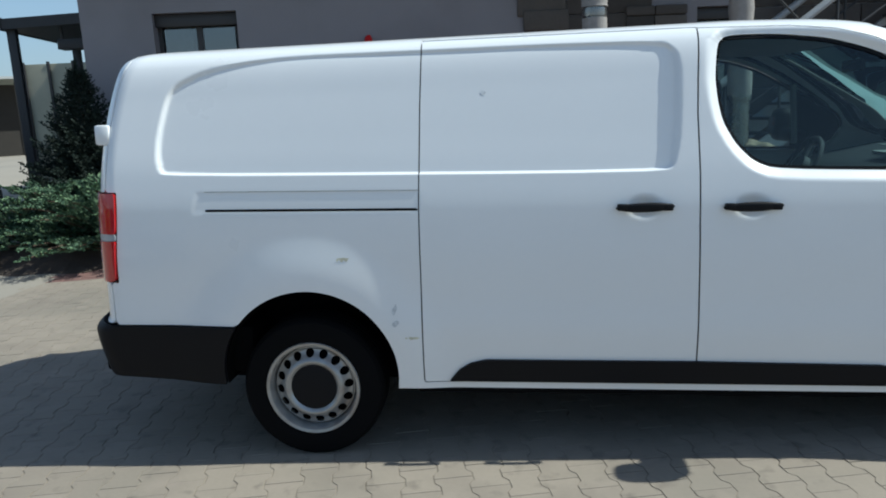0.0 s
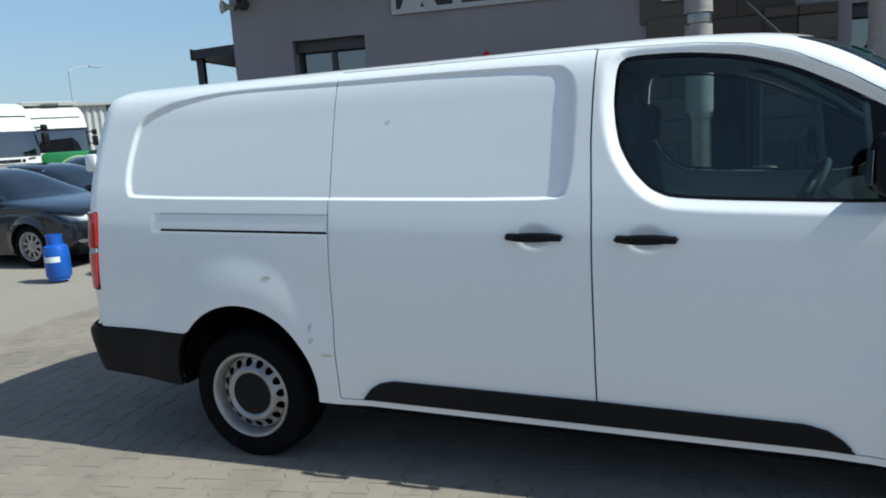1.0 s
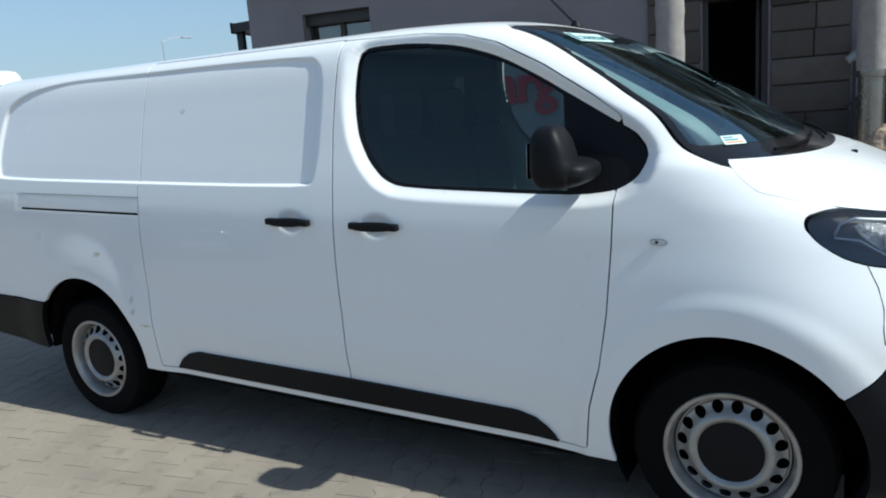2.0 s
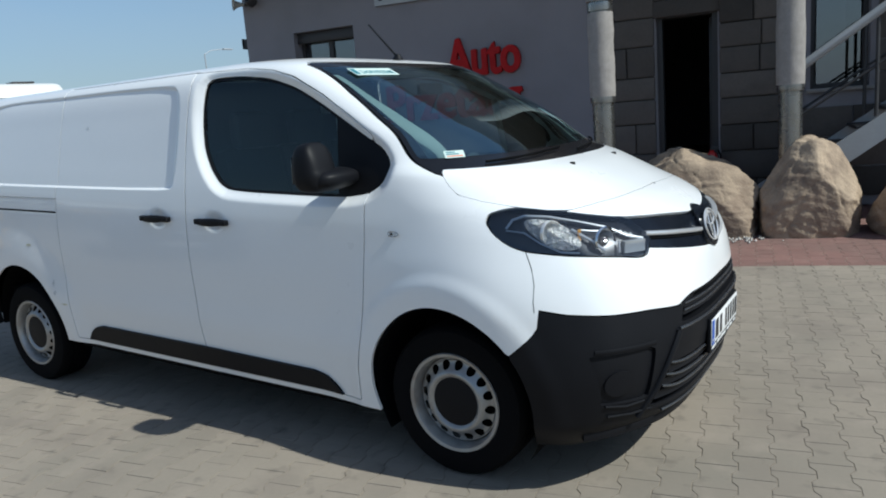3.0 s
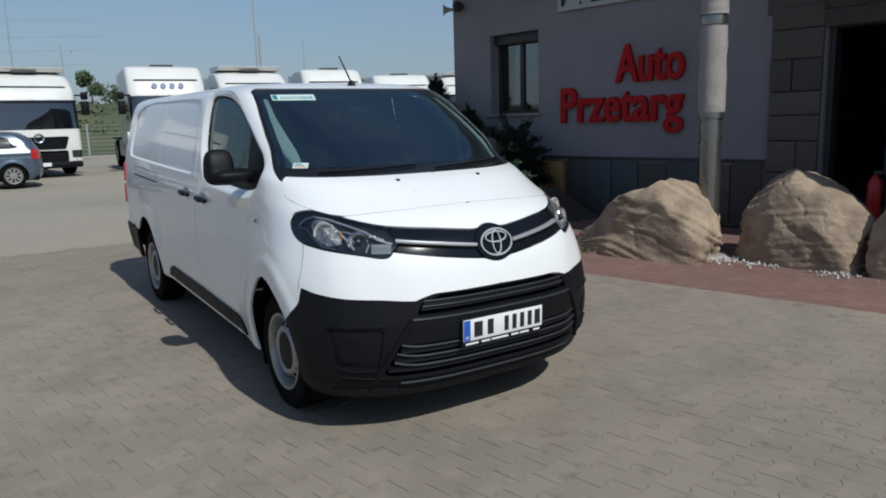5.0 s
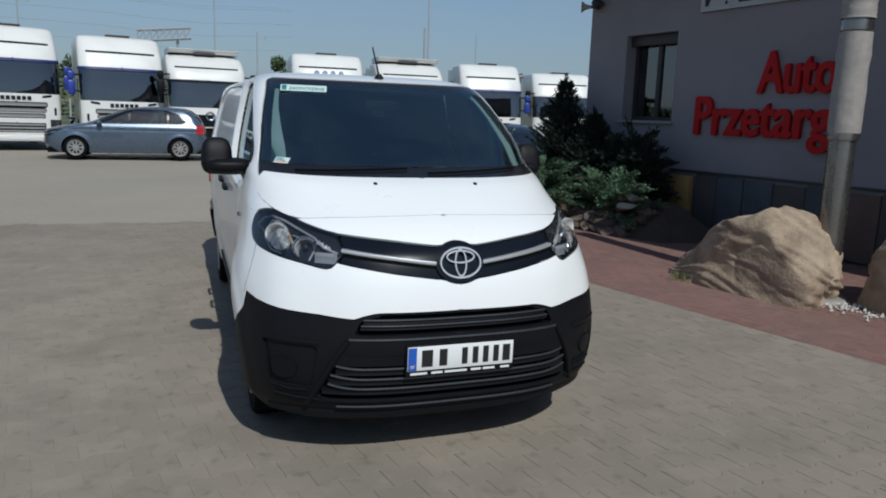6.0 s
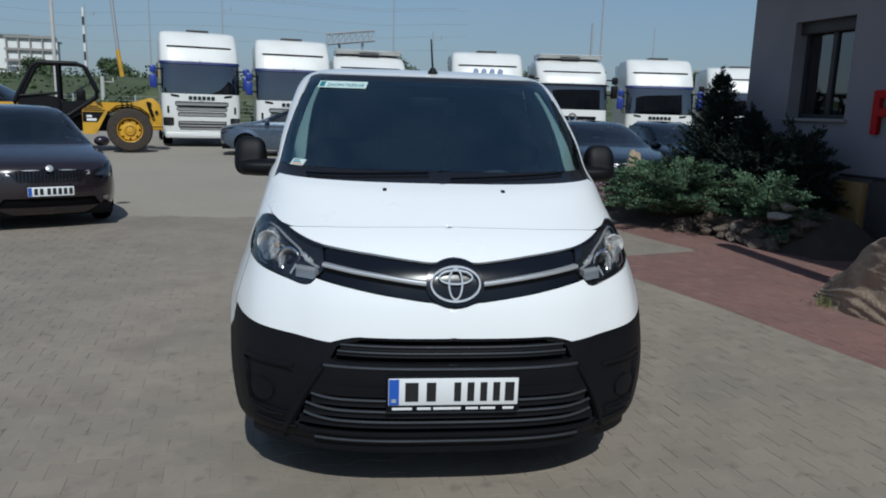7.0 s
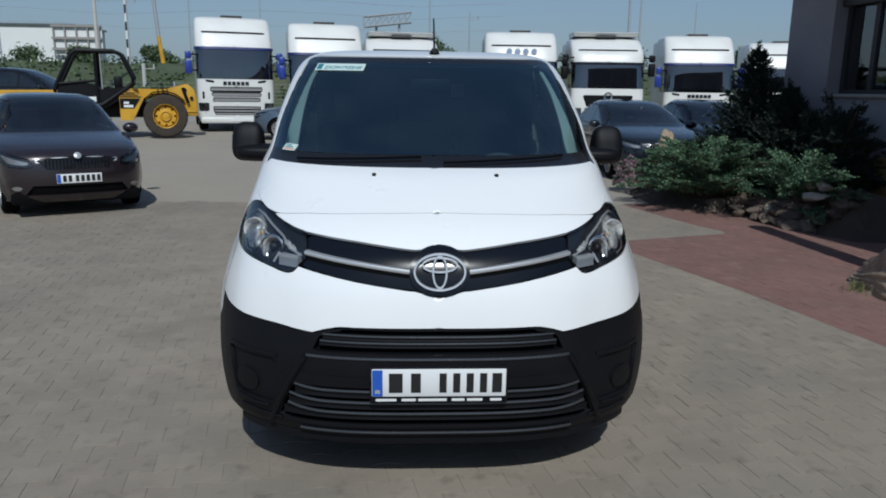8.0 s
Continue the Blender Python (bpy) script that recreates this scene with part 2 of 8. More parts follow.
def lathe(profile, n=32, m=None, bm=None, closed=False):
    """Turns (radius, height) pairs round z."""
    bm = bm or bmesh.new()
    m = m or Matrix()
    rings = []
    for r, h in profile:
        rings.append([bm.verts.new(m @ Vector((r * math.cos(2 * math.pi * i / n), r * math.sin(2 * math.pi * i / n), h))) for i in range(n)])
    for A, B in zip(rings, rings[1:] + ([rings[0]] if closed else [])):
        for i in range(n):
            bm.faces.new((A[i], A[(i + 1) % n], B[(i + 1) % n], B[i]))
    return bm


def prism(pts, h0, h1, m=None, bm=None, bevel=0.0):
    """An outline in the xy plane, raised from h0 to h1."""
    bm = bm or bmesh.new()
    m = m or Matrix()
    lo = [bm.verts.new(m @ Vector((x, y, h0))) for x, y in pts]
    hi = [bm.verts.new(m @ Vector((x, y, h1))) for x, y in pts]
    k = len(pts)
    top = bm.faces.new(hi)
    bm.faces.new(lo[::-1])
    for i in range(k):
        bm.faces.new((lo[i], lo[(i + 1) % k], hi[(i + 1) % k], hi[i]))
    if bevel:
        bmesh.ops.bevel(bm, geom=list(top.edges), offset=bevel, segments=2, profile=0.5, affect="EDGES")
    return bm


def tube(points, r, n=8, bm=None):
    bm = bm or bmesh.new()
    pts = [Vector(p) for p in points]
    rings = []
    for i, p in enumerate(pts):
        d = (pts[min(i + 1, len(pts) - 1)] - pts[max(i - 1, 0)]).normalized()
        q = d.to_track_quat("Z", "Y")
        rings.append([bm.verts.new(p + q @ Vector((r * math.cos(2 * math.pi * k / n), r * math.sin(2 * math.pi * k / n), 0))) for k in range(n)])
    for A, B in zip(rings, rings[1:]):
        for k in range(n):
            bm.faces.new((A[k], A[(k + 1) % n], B[(k + 1) % n], B[k]))
    bm.faces.new(rings[0][::-1])
    bm.faces.new(rings[-1])
    return bm


def text_part(name, words, size, material, parent, m, depth=0.002, align="CENTER", bold=0.0, label=""):
    """Raised lettering in the built-in font, as a mesh."""
    cu = bpy.data.curves.new(name, "FONT")
    cu.body, cu.size, cu.extrude, cu.align_x, cu.align_y, cu.offset = words, size, depth, align, "CENTER", bold
    tmp = bpy.data.objects.new(name, cu)
    scene.collection.objects.link(tmp)
    me = bpy.data.meshes.new_from_object(tmp.evaluated_get(bpy.context.evaluated_depsgraph_get()))
    bpy.data.objects.remove(tmp)
    me.materials.clear()
    me.materials.append(material)
    ob = new(name, me)
    ob.parent = parent
    ob.matrix_local = m
    if label:
        tagged(ob, label)
    return ob


def smooth01(a, b, x):
    t = np.clip((x - a) / (b - a), 0, 1)
    return t * t * (3 - 2 * t)


def ground_z(x):
    """The yard rises gently behind the van."""
    return float(np.interp(x, [-60, -18, -14.5, -2, 20], [0.24, 0.22, 0.19, 0.0, 0.0]))


def sd_poly(px, pz, pts, r=0.0):
    """Signed distance to a closed outline (negative inside), its corners rounded by r."""
    P = np.array(pts, float)
    Q = np.roll(P, -1, axis=0)
    d2 = np.full(np.shape(px), 1e9)
    inside = np.zeros(np.shape(px), bool)
    for (ax, az), (bx, bz) in zip(P, Q):
        ex, ez = bx - ax, bz - az
        t = np.clip(((px - ax) * ex + (pz - az) * ez) / (ex * ex + ez * ez), 0, 1)
        d2 = np.minimum(d2, (px - ax - t * ex) ** 2 + (pz - az - t * ez) ** 2)
        if az != bz:
            inside ^= ((az > pz) != (bz > pz)) & (px < (bx - ax) * (pz - az) / (bz - az) + ax)
    return np.where(inside, -1, 1) * np.sqrt(d2) - r


def rounded(pts, times=3):
    """An outline with its corners cut again and again until they are smooth."""
    for _ in range(times):
        out = []
        for (ax, az), (bx, bz) in zip(pts, pts[1:] + pts[:1]):
            out += [(0.8 * ax + 0.2 * bx, 0.8 * az + 0.2 * bz), (0.2 * ax + 0.8 * bx, 0.2 * az + 0.8 * bz)]
        pts = out
    return pts


# ---- ground ----
xs = np.concatenate([np.linspace(-400, -66, 8), np.linspace(-60, -6, 28), np.linspace(-5, 14, 20), np.linspace(20, 300, 8)])
ys = np.concatenate([np.linspace(-400, -40, 8), np.linspace(-30, 40, 36), np.linspace(50, 400, 8)])
gv = [(x, y, ground_z(x) - 0.03) for x in xs for y in ys]
gf = [(i * len(ys) + j, (i + 1) * len(ys) + j, (i + 1) * len(ys) + j + 1, i * len(ys) + j + 1) for i in range(len(xs) - 1) for j in range(len(ys) - 1)]
tagged(mesh_object("ground", gv, gf, CONCRETE), "worn pale concrete yard with dusty patches", "ground", kind="structure")

# ---- building ----
WALL_K = math.atan(0.165)
WALL = pose(-4.72, 5.84, 0, 0, 0, math.degrees(WALL_K))   # x along the wall from its corner, y into the building, z up


H = 7.2
T = 0.4
LEN = 20.0
# openings along the wall: from, to, bottom, top
W1, DOOR, W2 = (0.95, 2.08, 1.68, 3.07), (6.74, 7.52, 0.0, 2.66), (8.62, 9.28, 1.5, 2.86)
bld = thing("wall_south", WALL, "grey stuccoed building wall with window and door openings", "wall", kind="structure")
cuts = [W1, DOOR, W2]
bm = bmesh.new()
edge = 0.0
for a0, a1, b0, b1 in cuts:
    box(edge, a0, 0, T, 0, H, bm=bm)
    if b0 > 0:
        box(a0, a1, 0, T, 0, b0, bm=bm)
    box(a0, a1, 0, T, b1, H, bm=bm)
    edge = a1
box(edge, LEN, 0, T, 0, H, bm=bm)
box(0, T, T, 10, 0, H, bm=bm)
box(LEN - T, LEN, T, 10, 0, H, bm=bm)
box(T, LEN - T, 9.6, 10, 0, H, bm=bm)
box(-0.1, LEN + 0.1, -0.1, 10.1, H, H + 0.25, bm=bm)
bmesh.ops.remove_doubles(bm, verts=bm.verts, dist=1e-5)
part("wall", bm, STUCCO, bld, smooth=0)

# building: openings, stone, sign, unseen overhang


CURTAIN = mat("pale_curtain", (0.55, 0.55, 0.57), 0.9, vary=0.15, scale=14, bump=0.3)


def window(n, op, label, sash=2):
    a0, a1, b0, b1 = op
    w_ = thing("window_%d" % n, WALL, label, "window", kind="structure")
    f = 0.06
    d0, d1 = 0.22, 0.29
    bm = box(a0, a0 + f, d0, d1, b0, b1)
    box(a1 - f, a1, d0, d1, b0, b1, bm=bm)
    box(a0 + f, a1 - f, d0, d1, b0, b0 + f, bm=bm)
    box(a0 + f, a1 - f, d0, d1, b1 - f, b1, bm=bm)
    for k in range(1, sash):
        c = a0 + (a1 - a0) * k / sash
        box(c - 0.04, c + 0.04, d0 - 0.005, d1, b0 + f, b1 - f, bm=bm)
    part("window_frame", bm, FRAMEBROWN, w_, smooth=0)
    for k in range(sash):
        c0, c1 = a0 + f + (a1 - a0 - 2 * f) * k / sash, a0 + f + (a1 - a0 - 2 * f) * (k + 1) / sash
        ob = part("pane", box(c0 + 0.02, c1 - 0.02, d0 + 0.03, d0 + 0.036, b0 + f, b1 - f), PANE, w_, smooth=0)
        ob.visible_shadow = False
    part("window_sill", box(a0 - 0.05, a1 + 0.05, -0.06, 0.22, b0 - 0.05, b0 - 0.002, 0.008), CONCPIPE, w_)
    part("shutter_box", box(a0 + 0.002, a1 - 0.002, 0.10, 0.215, b1 - 0.17, b1 - 0.004, 0.006), FRAMEBROWN, w_)
    part("curtain", box(a0 + 0.08, a0 + 0.42, d1 + 0.05, d1 + 0.07, b0 + 0.05, b1 - 0.05), CURTAIN, w_)


window(1, W1, "dark framed window set deep in grey wall")
window(2, W2, "dark framed window beside the outside stair", 1)
tagged(part("floor", box(0.4, LEN - 0.4, 0.4, 9.6, -0.02, 0.28, m=WALL), CONCPIPE, smooth=0), "grey concrete floor inside the building", "floor", kind="structure")
door = thing("door_1", WALL, "open doorway with a dark steel frame", "door", kind="structure")
bm = box(DOOR[0], DOOR[0] + 0.07, 0.08, 0.30, 0.0, DOOR[3])
box(DOOR[1] - 0.07, DOOR[1], 0.08, 0.30, 0.0, DOOR[3], bm=bm)
box(DOOR[0] + 0.07, DOOR[1] - 0.07, 0.08, 0.30, DOOR[3] - 0.07, DOOR[3], bm=bm)
part("door_frame", bm, FRAMEBROWN, door, smooth=0)
bm = box(-0.80, 0.0, -0.045, 0.0, 0.3, 2.56, 0.004, m=Matrix.Translation((DOOR[1] - 0.08, 0.32, 0)) @ pose(0, 0, 0, 0, 0, -100))
part("door_leaf", bm, FRAMEBROWN, door, "dark door leaf standing open")
part("door_step", box(DOOR[0] - 0.3, DOOR[1] + 0.3, -0.55, 0.38, 0.0, 0.28, 0.015), CONCPIPE, door, "concrete doorstep")

# stone piers beside the door, block by block
MORTAR = mat("dark_mortar", (0.060, 0.054, 0.048), 0.95, vary=0.2, scale=3, fine=80, bump=0.3)
for k, (u0, u1) in enumerate(((6.06, 6.72), (7.54, 8.45))):
    pier = thing("stone_pier", WALL, "door pier of rough dark stone blocks", "pier", "stone piers")
    zc = 0.0
    r = random.Random(5 + k)
    while zc < 2.85:
        h = r.uniform(0.30, 0.42)
        cut = [u0, u1] if r.random() < 0.6 else [u0, u0 + (u1 - u0) * r.uniform(0.4, 0.6), u1]
        for c0, c1 in zip(cut, cut[1:]):
            part("stone_block", box(c0 + 0.006, c1 - 0.006, -0.06 - r.uniform(0, 0.025), -0.002, zc + 0.006, min(zc + h, 2.9) - 0.006, 0.018), STONEWALL, pier)
        zc += h
    part("mortar", box(u0 + 0.02, u1 - 0.02, -0.035, -0.001, 0.02, 2.86), MORTAR, pier)
# stone facing over and beside the doorway
facing = thing("stone_facing", WALL, "dark stone facing round the doorway", "facing")
part("lintel", box(6.70, 7.56, -0.050, -0.002, 2.60, 2.812, 0.012), STONEWALL, facing, "dark stone lintel")
r = random.Random(14)
for row in range(11):
    zc = 0.12 + 0.385 * row
    u = 5.98 if zc > 2.6 else 8.47
    while u < 12.9:
        w_ = r.uniform(0.45, 0.75)
        if zc < 2.9 and zc > 1.1 and u + w_ > 8.55 and u < 9.34:
            u = max(u, 9.36)
        part("stone_block", box(u + 0.006, u + w_ - 0.006, -0.030 - r.uniform(0, 0.012), -0.002, zc + 0.006, min(zc + 0.38, 4.34) - 0.006, 0.010), STONEWALL, facing)
        u += w_
# plinth slabs
SLABBROWN = mat("brown_slab", (0.125, 0.080, 0.060), 0.8, vary=0.3, scale=4, fine=30, bump=0.6, depth=0.01, stain=(0.07, 0.05, 0.045), stain_amount=0.6, stain_scale=3)
SLABBLUE = mat("slate_blue_slab", (0.070, 0.076, 0.086), 0.75, vary=0.3, scale=4, fine=30, bump=0.6, depth=0.01, stain=(0.045, 0.045, 0.05), stain_amount=0.6, stain_scale=3)
plinth = thing("stone_plinth", WALL, "plinth of mixed dark stone slabs along the wall", "plinth")
u = 2.22
r = random.Random(9)
while u < 6.05:
    w_ = min(r.uniform(0.40, 0.62), 6.08 - u)
    part("slab", box(u + 0.006, u + w_ - 0.006, -0.035 - r.uniform(0, 0.012), -0.002, 0.02, 0.88 + r.uniform(-0.02, 0.02), 0.010), (STONEWALL, SLABBROWN, SLABBLUE)[r.randrange(3)], plinth)
    u += w_
part("capping", box(2.18, 6.08, -0.055, -0.001, 0.91, 0.945, 0.006), FRAMEBROWN, plinth, "thin dark capping strip")
tagged(part("utility_box", box(2.18, 2.70, -0.16, -0.05, 0.18, 0.86, 0.012, m=WALL), mat("ochre_box", (0.30, 0.19, 0.07), 0.6, vary=0.2, scale=6)), "ochre metal utility box against the plinth", "utility box")

# lettering on the wall
sign = thing("wall_lettering", WALL, "raised red sign lettering fixed to grey wall", "sign")


def fit_text(words, u0, u1, z0, z1, parent, material, depth):
    ob = text_part("word", words, 1.0, material, parent, Matrix(), depth, "LEFT", 0.008)
    bold = bmesh.new()                                     # heavy strokes: the same outline laid over itself a little to each side
    for k, (dx, dy) in enumerate(((0, 0), (0.026, 0), (-0.026, 0), (0.013, 0.016), (-0.013, -0.016))):
        ob.data.transform(Matrix.Translation((dx, dy, -0.002 * k)))
        bold.from_mesh(ob.data)
        ob.data.transform(Matrix.Translation((-dx, -dy, 0.002 * k)))
    bold.to_mesh(ob.data)
    bold.free()
    co = np.array([v.co[:] for v in ob.data.vertices])
    lo, hi = co.min(0), co.max(0)
    ob.data.transform(Matrix.Diagonal(((u1 - u0) / (hi[0] - lo[0]), (z1 - z0) / (hi[1] - lo[1]), 1, 1)) @ Matrix.Translation((-lo[0], -lo[1], 0)))
    ob.matrix_local = pose(u0, -depth - 0.012, z0, 90, 0, 0)
    return ob


fit_text("Auto", 3.66, 4.83, 2.08, 2.66, sign, REDLETTER, 0.03)
fit_text("Przetarg", 2.60, 4.83, 1.31, 2.06, sign, REDLETTER, 0.03)

# banner: black sheet in a white frame with pale spokes
banner = thing("wall_banner", WALL, "black and white printed banner in white frame", "banner")
bu0, bu1, bz0, bz1 = 2.53, 4.96, 3.29, 4.75
part("sheet", box(bu0, bu1, -0.04, -0.004, bz0, bz1), mat("black_print", (0.02, 0.02, 0.022), 0.6, vary=0.2, scale=3), banner, smooth=0)
WHITEPRINT = mat("white_print", (0.42, 0.43, 0.44), 0.6, vary=0.12, scale=5)
bm = box(bu0, bu1, -0.055, -0.041, bz0, bz0 + 0.07)
box(bu0, bu1, -0.055, -0.041, bz1 - 0.07, bz1, bm=bm)
box(bu0, bu0 + 0.07, -0.055, -0.041, bz0 + 0.07, bz1 - 0.07, bm=bm)
box(bu1 - 0.07, bu1, -0.055, -0.041, bz0 + 0.07, bz1 - 0.07, bm=bm)
part("frame", bm, WHITEPRINT, banner, smooth=0)
cx, cz = (bu0 + bu1) / 2, 4.12
for k in range(16):
    t_ = 2 * math.pi * (k + 0.5) / 16
    q = [(0.30, -0.035), (0.58, -0.06), (0.58, 0.06), (0.30, 0.035)]
    pts = [(cx + a_ * math.cos(t_) - b_ * math.sin(t_), cz + a_ * math.sin(t_) + b_ * math.cos(t_)) for a_, b_ in q]
    part("spoke", prism(pts, 0.041, 0.046, pose(0, 0, 0, 90, 0, 0)), WHITEPRINT, banner, smooth=0)
for k, (c0, c1, d) in enumerate(((2.66, 2.95, 0.10), (3.02, 3.20, -0.12), (4.25, 4.45, 0.12), (4.55, 4.86, -0.10), (3.42, 3.55, 0.05), (3.95, 4.10, -0.05))):
    pts = [(c0, bz0 + 0.07), (c1, bz0 + 0.07), (c1 + d, bz0 + 0.30), (c0 + d, bz0 + 0.30)]
    part("print_shape", prism(pts, 0.041, 0.046, pose(0, 0, 0, 90, 0, 0)), WHITEPRINT, banner, smooth=0)
sign2 = thing("door_sign", WALL, "framed dark sign above the doorway", "sign")
part("sheet", box(6.26, 8.10, -0.085, -0.052, 3.12, 3.72), mat("dark_sign", (0.06, 0.06, 0.065), 0.5, vary=0.15, scale=4), sign2, smooth=0)
bm = box(6.26, 8.10, -0.095, -0.086, 3.10, 3.14)
box(6.24, 6.28, -0.095, -0.086, 3.14, 3.72, bm=bm)
part("frame", bm, WHITEPRINT, sign2, smooth=0)

# unseen slabs above the entrance and posts, added to shade paving and shrubs
shade_overhang = thing("overhang", WALL, "unseen grey overhang added to cast shade along the front", "overhang", kind="structure")
part("slab", box(-0.25, 19.5, -1.15, -0.003, 4.35, 4.55, 0.01), CONCPIPE, shade_overhang)
part("edge_beam", prism([(6.38, -2.08), (9.6, -1.88), (9.6, -1.16), (6.38, -1.16)], 4.36, 4.54), CONCPIPE, shade_overhang)

# round posts: cladding sleeves over bright metal
for px, py, jz in ((1.99, 4.62, (0.0, 1.58, 2.56, 2.86, 4.35)), (3.80, 5.30, (0.0, 1.55, 2.92, 3.20, 4.35))):
    post = thing("round_post", pose(px, py, 0), "round post with rough cladding and bright metal collars", "post", "entrance posts")
    part("core", lathe([(0.118, 0), (0.118, 4.35)], 28), GALV, post)
    part("foot", lathe([(0.0, 0.04), (0.2, 0.04), (0.22, 0)], 28), CONCPIPE, post)
    r = random.Random(3)
    for z0, z1 in ((jz[1] + 0.02, jz[2] - 0.06), (jz[2] + 0.06, jz[3] - 0.02), (jz[3] + 0.10, 4.33)):
        prof = [(0.12, z0)] + [(0.142 + 0.006 * r.uniform(-1, 1), z0 + (z1 - z0) * q / 9) for q in range(10)] + [(0.12, z1)]
        part("cladding", lathe(prof, 26), CONCPIPE, post, "rough grey cladding")
    for c in (jz[1], jz[2], jz[3]):
        part("collar", lathe([(0.12, c - 0.05), (0.135, c - 0.045), (0.138, c), (0.135, c + 0.045), (0.12, c + 0.05)], 28), GALV, post, "bright metal collar")

# outside steel stair along the wall
STAIRPAINT = mat("pale_grey_stair_paint", (0.32, 0.335, 0.35), 0.45, vary=0.1, scale=5, bump=0.1)
STAIRDARK = mat("dark_stair_steel", (0.03, 0.03, 0.033), 0.5, vary=0.2, scale=8, bump=0.1)
stair = thing("steel_stair", WALL, "outside steel stair with pale stringers and dark rails", "stair")
u0, z0, u1, z1 = 7.75, 0.05, 13.6, 4.10
k = (z1 - z0) / (u1 - u0)
for v in (-1.25, -0.25):
    part("stringer", prism([(u0 + 0.10, z0), (u0 + 0.33, z0), (u1, z1 - 0.13), (u1, z1 + 0.04), (u0 + 0.10, z0 + 0.17)], -0.025, 0.025, Matrix.Translation((0, v, 0)) @ pose(0, 0, 0, 90, 0, 0)), STAIRPAINT, stair, smooth=0)
    part("handrail", tube([(u0 + 0.62, v, z0 + 1.22 + 0.62 * k), (u0 + 2.0, v, z0 + 1.22 + 2.0 * k), (u1, v, z1 + 1.22)], 0.05, 10), STAIRPAINT, stair)
    part("mid_rail", tube([(u0 + 0.62, v, z0 + 0.70 + 0.60 * k), (u1, v, z1 + 0.50)], 0.016, 8), STAIRDARK, stair)
    for q in range(8):
        uu = u0 + 0.70 + q * 0.75
        if uu < u1:
            part("baluster", cyl((uu, v, z0 + (uu - u0) * k + 0.1), (uu, v, z0 + (uu - u0) * k + 1.15), 0.02, n=8), STAIRDARK, stair)
for q in range(21):
    uu = u0 + 0.15 + q * (u1 - u0) / 21
    part("tread", box(uu, uu + 0.27, -1.22, -0.28, z0 + (uu - u0) * k + 0.10, z0 + (uu - u0) * k + 0.135), STAIRDARK, stair, smooth=0)
for uu in (10.6, 12.4, 13.7):
    for v in (-1.25, -0.25):
        part("leg", box(uu - 0.05, uu + 0.05, v - 0.05, v + 0.05, 0, z0 + (uu - u0) * k, 0.004), STAIRDARK, stair)
part("brace", cyl((10.6, -1.25, 0.2), (12.4, -1.25, 2.6), 0.025, n=8), STAIRDARK, stair)
part("brace", cyl((12.4, -1.25, 0.2), (10.6, -1.25, 1.4), 0.025, n=8), STAIRDARK, stair)
part("brace", cyl((12.4, -1.25, 0.4), (13.7, -1.25, 3.6), 0.025, n=8), STAIRDARK, stair)

# horn speaker and lamp at the corner
horn = thing("horn_speaker", WALL @ pose(0.14, -0.10, 3.62, 0, 0, 35) @ Matrix.Scale(0.75, 4), "grey horn loudspeaker on the wall corner", "loudspeaker")
HORN = mat("grey_horn", (0.42, 0.41, 0.38), 0.5, vary=0.1)
part("horn", lathe([(0.035, -0.14), (0.045, -0.06), (0.07, 0.02), (0.12, 0.10), (0.135, 0.11), (0.128, 0.10), (0.06, 0.02), (0.03, -0.10)], 28, pose(-0.16, -0.06, 0, 0, -90, 12)), HORN, horn)
part("bracket", box(-0.03, 0.05, -0.08, 0.098, -0.03, 0.03, 0.006), FRAMEBROWN, horn)
cam_box = thing("wall_lamp", WALL @ pose(0.28, -0.14, 3.66), "small dark round lamp on the wall", "lamp")
part("shade", lathe([(0.0, 0.09), (0.06, 0.085), (0.09, 0.03), (0.085, -0.06), (0.05, -0.08), (0.0, -0.08)], 24, pose(0, 0, 0, 70, 0, 0)), FRAMEBROWN, cam_box)
part("lens", lathe([(0.0, 0.095), (0.045, 0.092), (0.05, 0.085)], 20, pose(0, 0, 0, 70, 0, 0)), GLOSSBLACK, cam_box)
part("arm", box(-0.02, 0.02, 0, 0.14, -0.02, 0.02), FRAMEBROWN, cam_box)
# fire extinguisher by the door
ext = thing("fire_extinguisher", WALL @ pose(7.44, -0.16, 0.28), "red fire extinguisher standing on the doorstep", "extinguisher")
RED = mat("red_enamel", (0.45, 0.02, 0.02), 0.3, vary=0.05, bump=0)
part("cylinder", lathe([(0.0, 0.0), (0.075, 0.005), (0.08, 0.03), (0.08, 0.40), (0.06, 0.47), (0.03, 0.50), (0.03, 0.52)], 24), RED, ext)
part("valve", box(-0.02, 0.08, -0.02, 0.02, 0.52, 0.57, 0.008), FRAMEBROWN, ext)
part("hose", tube([(0.07, 0, 0.54), (0.11, 0, 0.45), (0.10, 0, 0.25), (0.09, 0, 0.15)], 0.012, 8), RUBBER, ext)

# lean-to at the building's side
lean = thing("lean_to", WALL, "dark lean-to roof on posts at the building side", "lean-to", kind="structure")
part("roof", prism([(-2.57, 3.38), (-0.003, 3.48), (-0.003, 3.66), (-2.57, 3.56)], -9.0, -3.30, pose(0, 0, 0, 90, 0, 0)), STAIRDARK, lean, smooth=0)
part("fascia", box(-2.60, -2.575, 3.28, 9.0, 3.36, 3.58), FRAMEBROWN, lean, smooth=0)
for v in (3.4, 6.2, 8.8):
    part("post", box(-2.55, -2.40, v, v + 0.12, 0, 3.39, 0.006), FRAMEBROWN, lean)
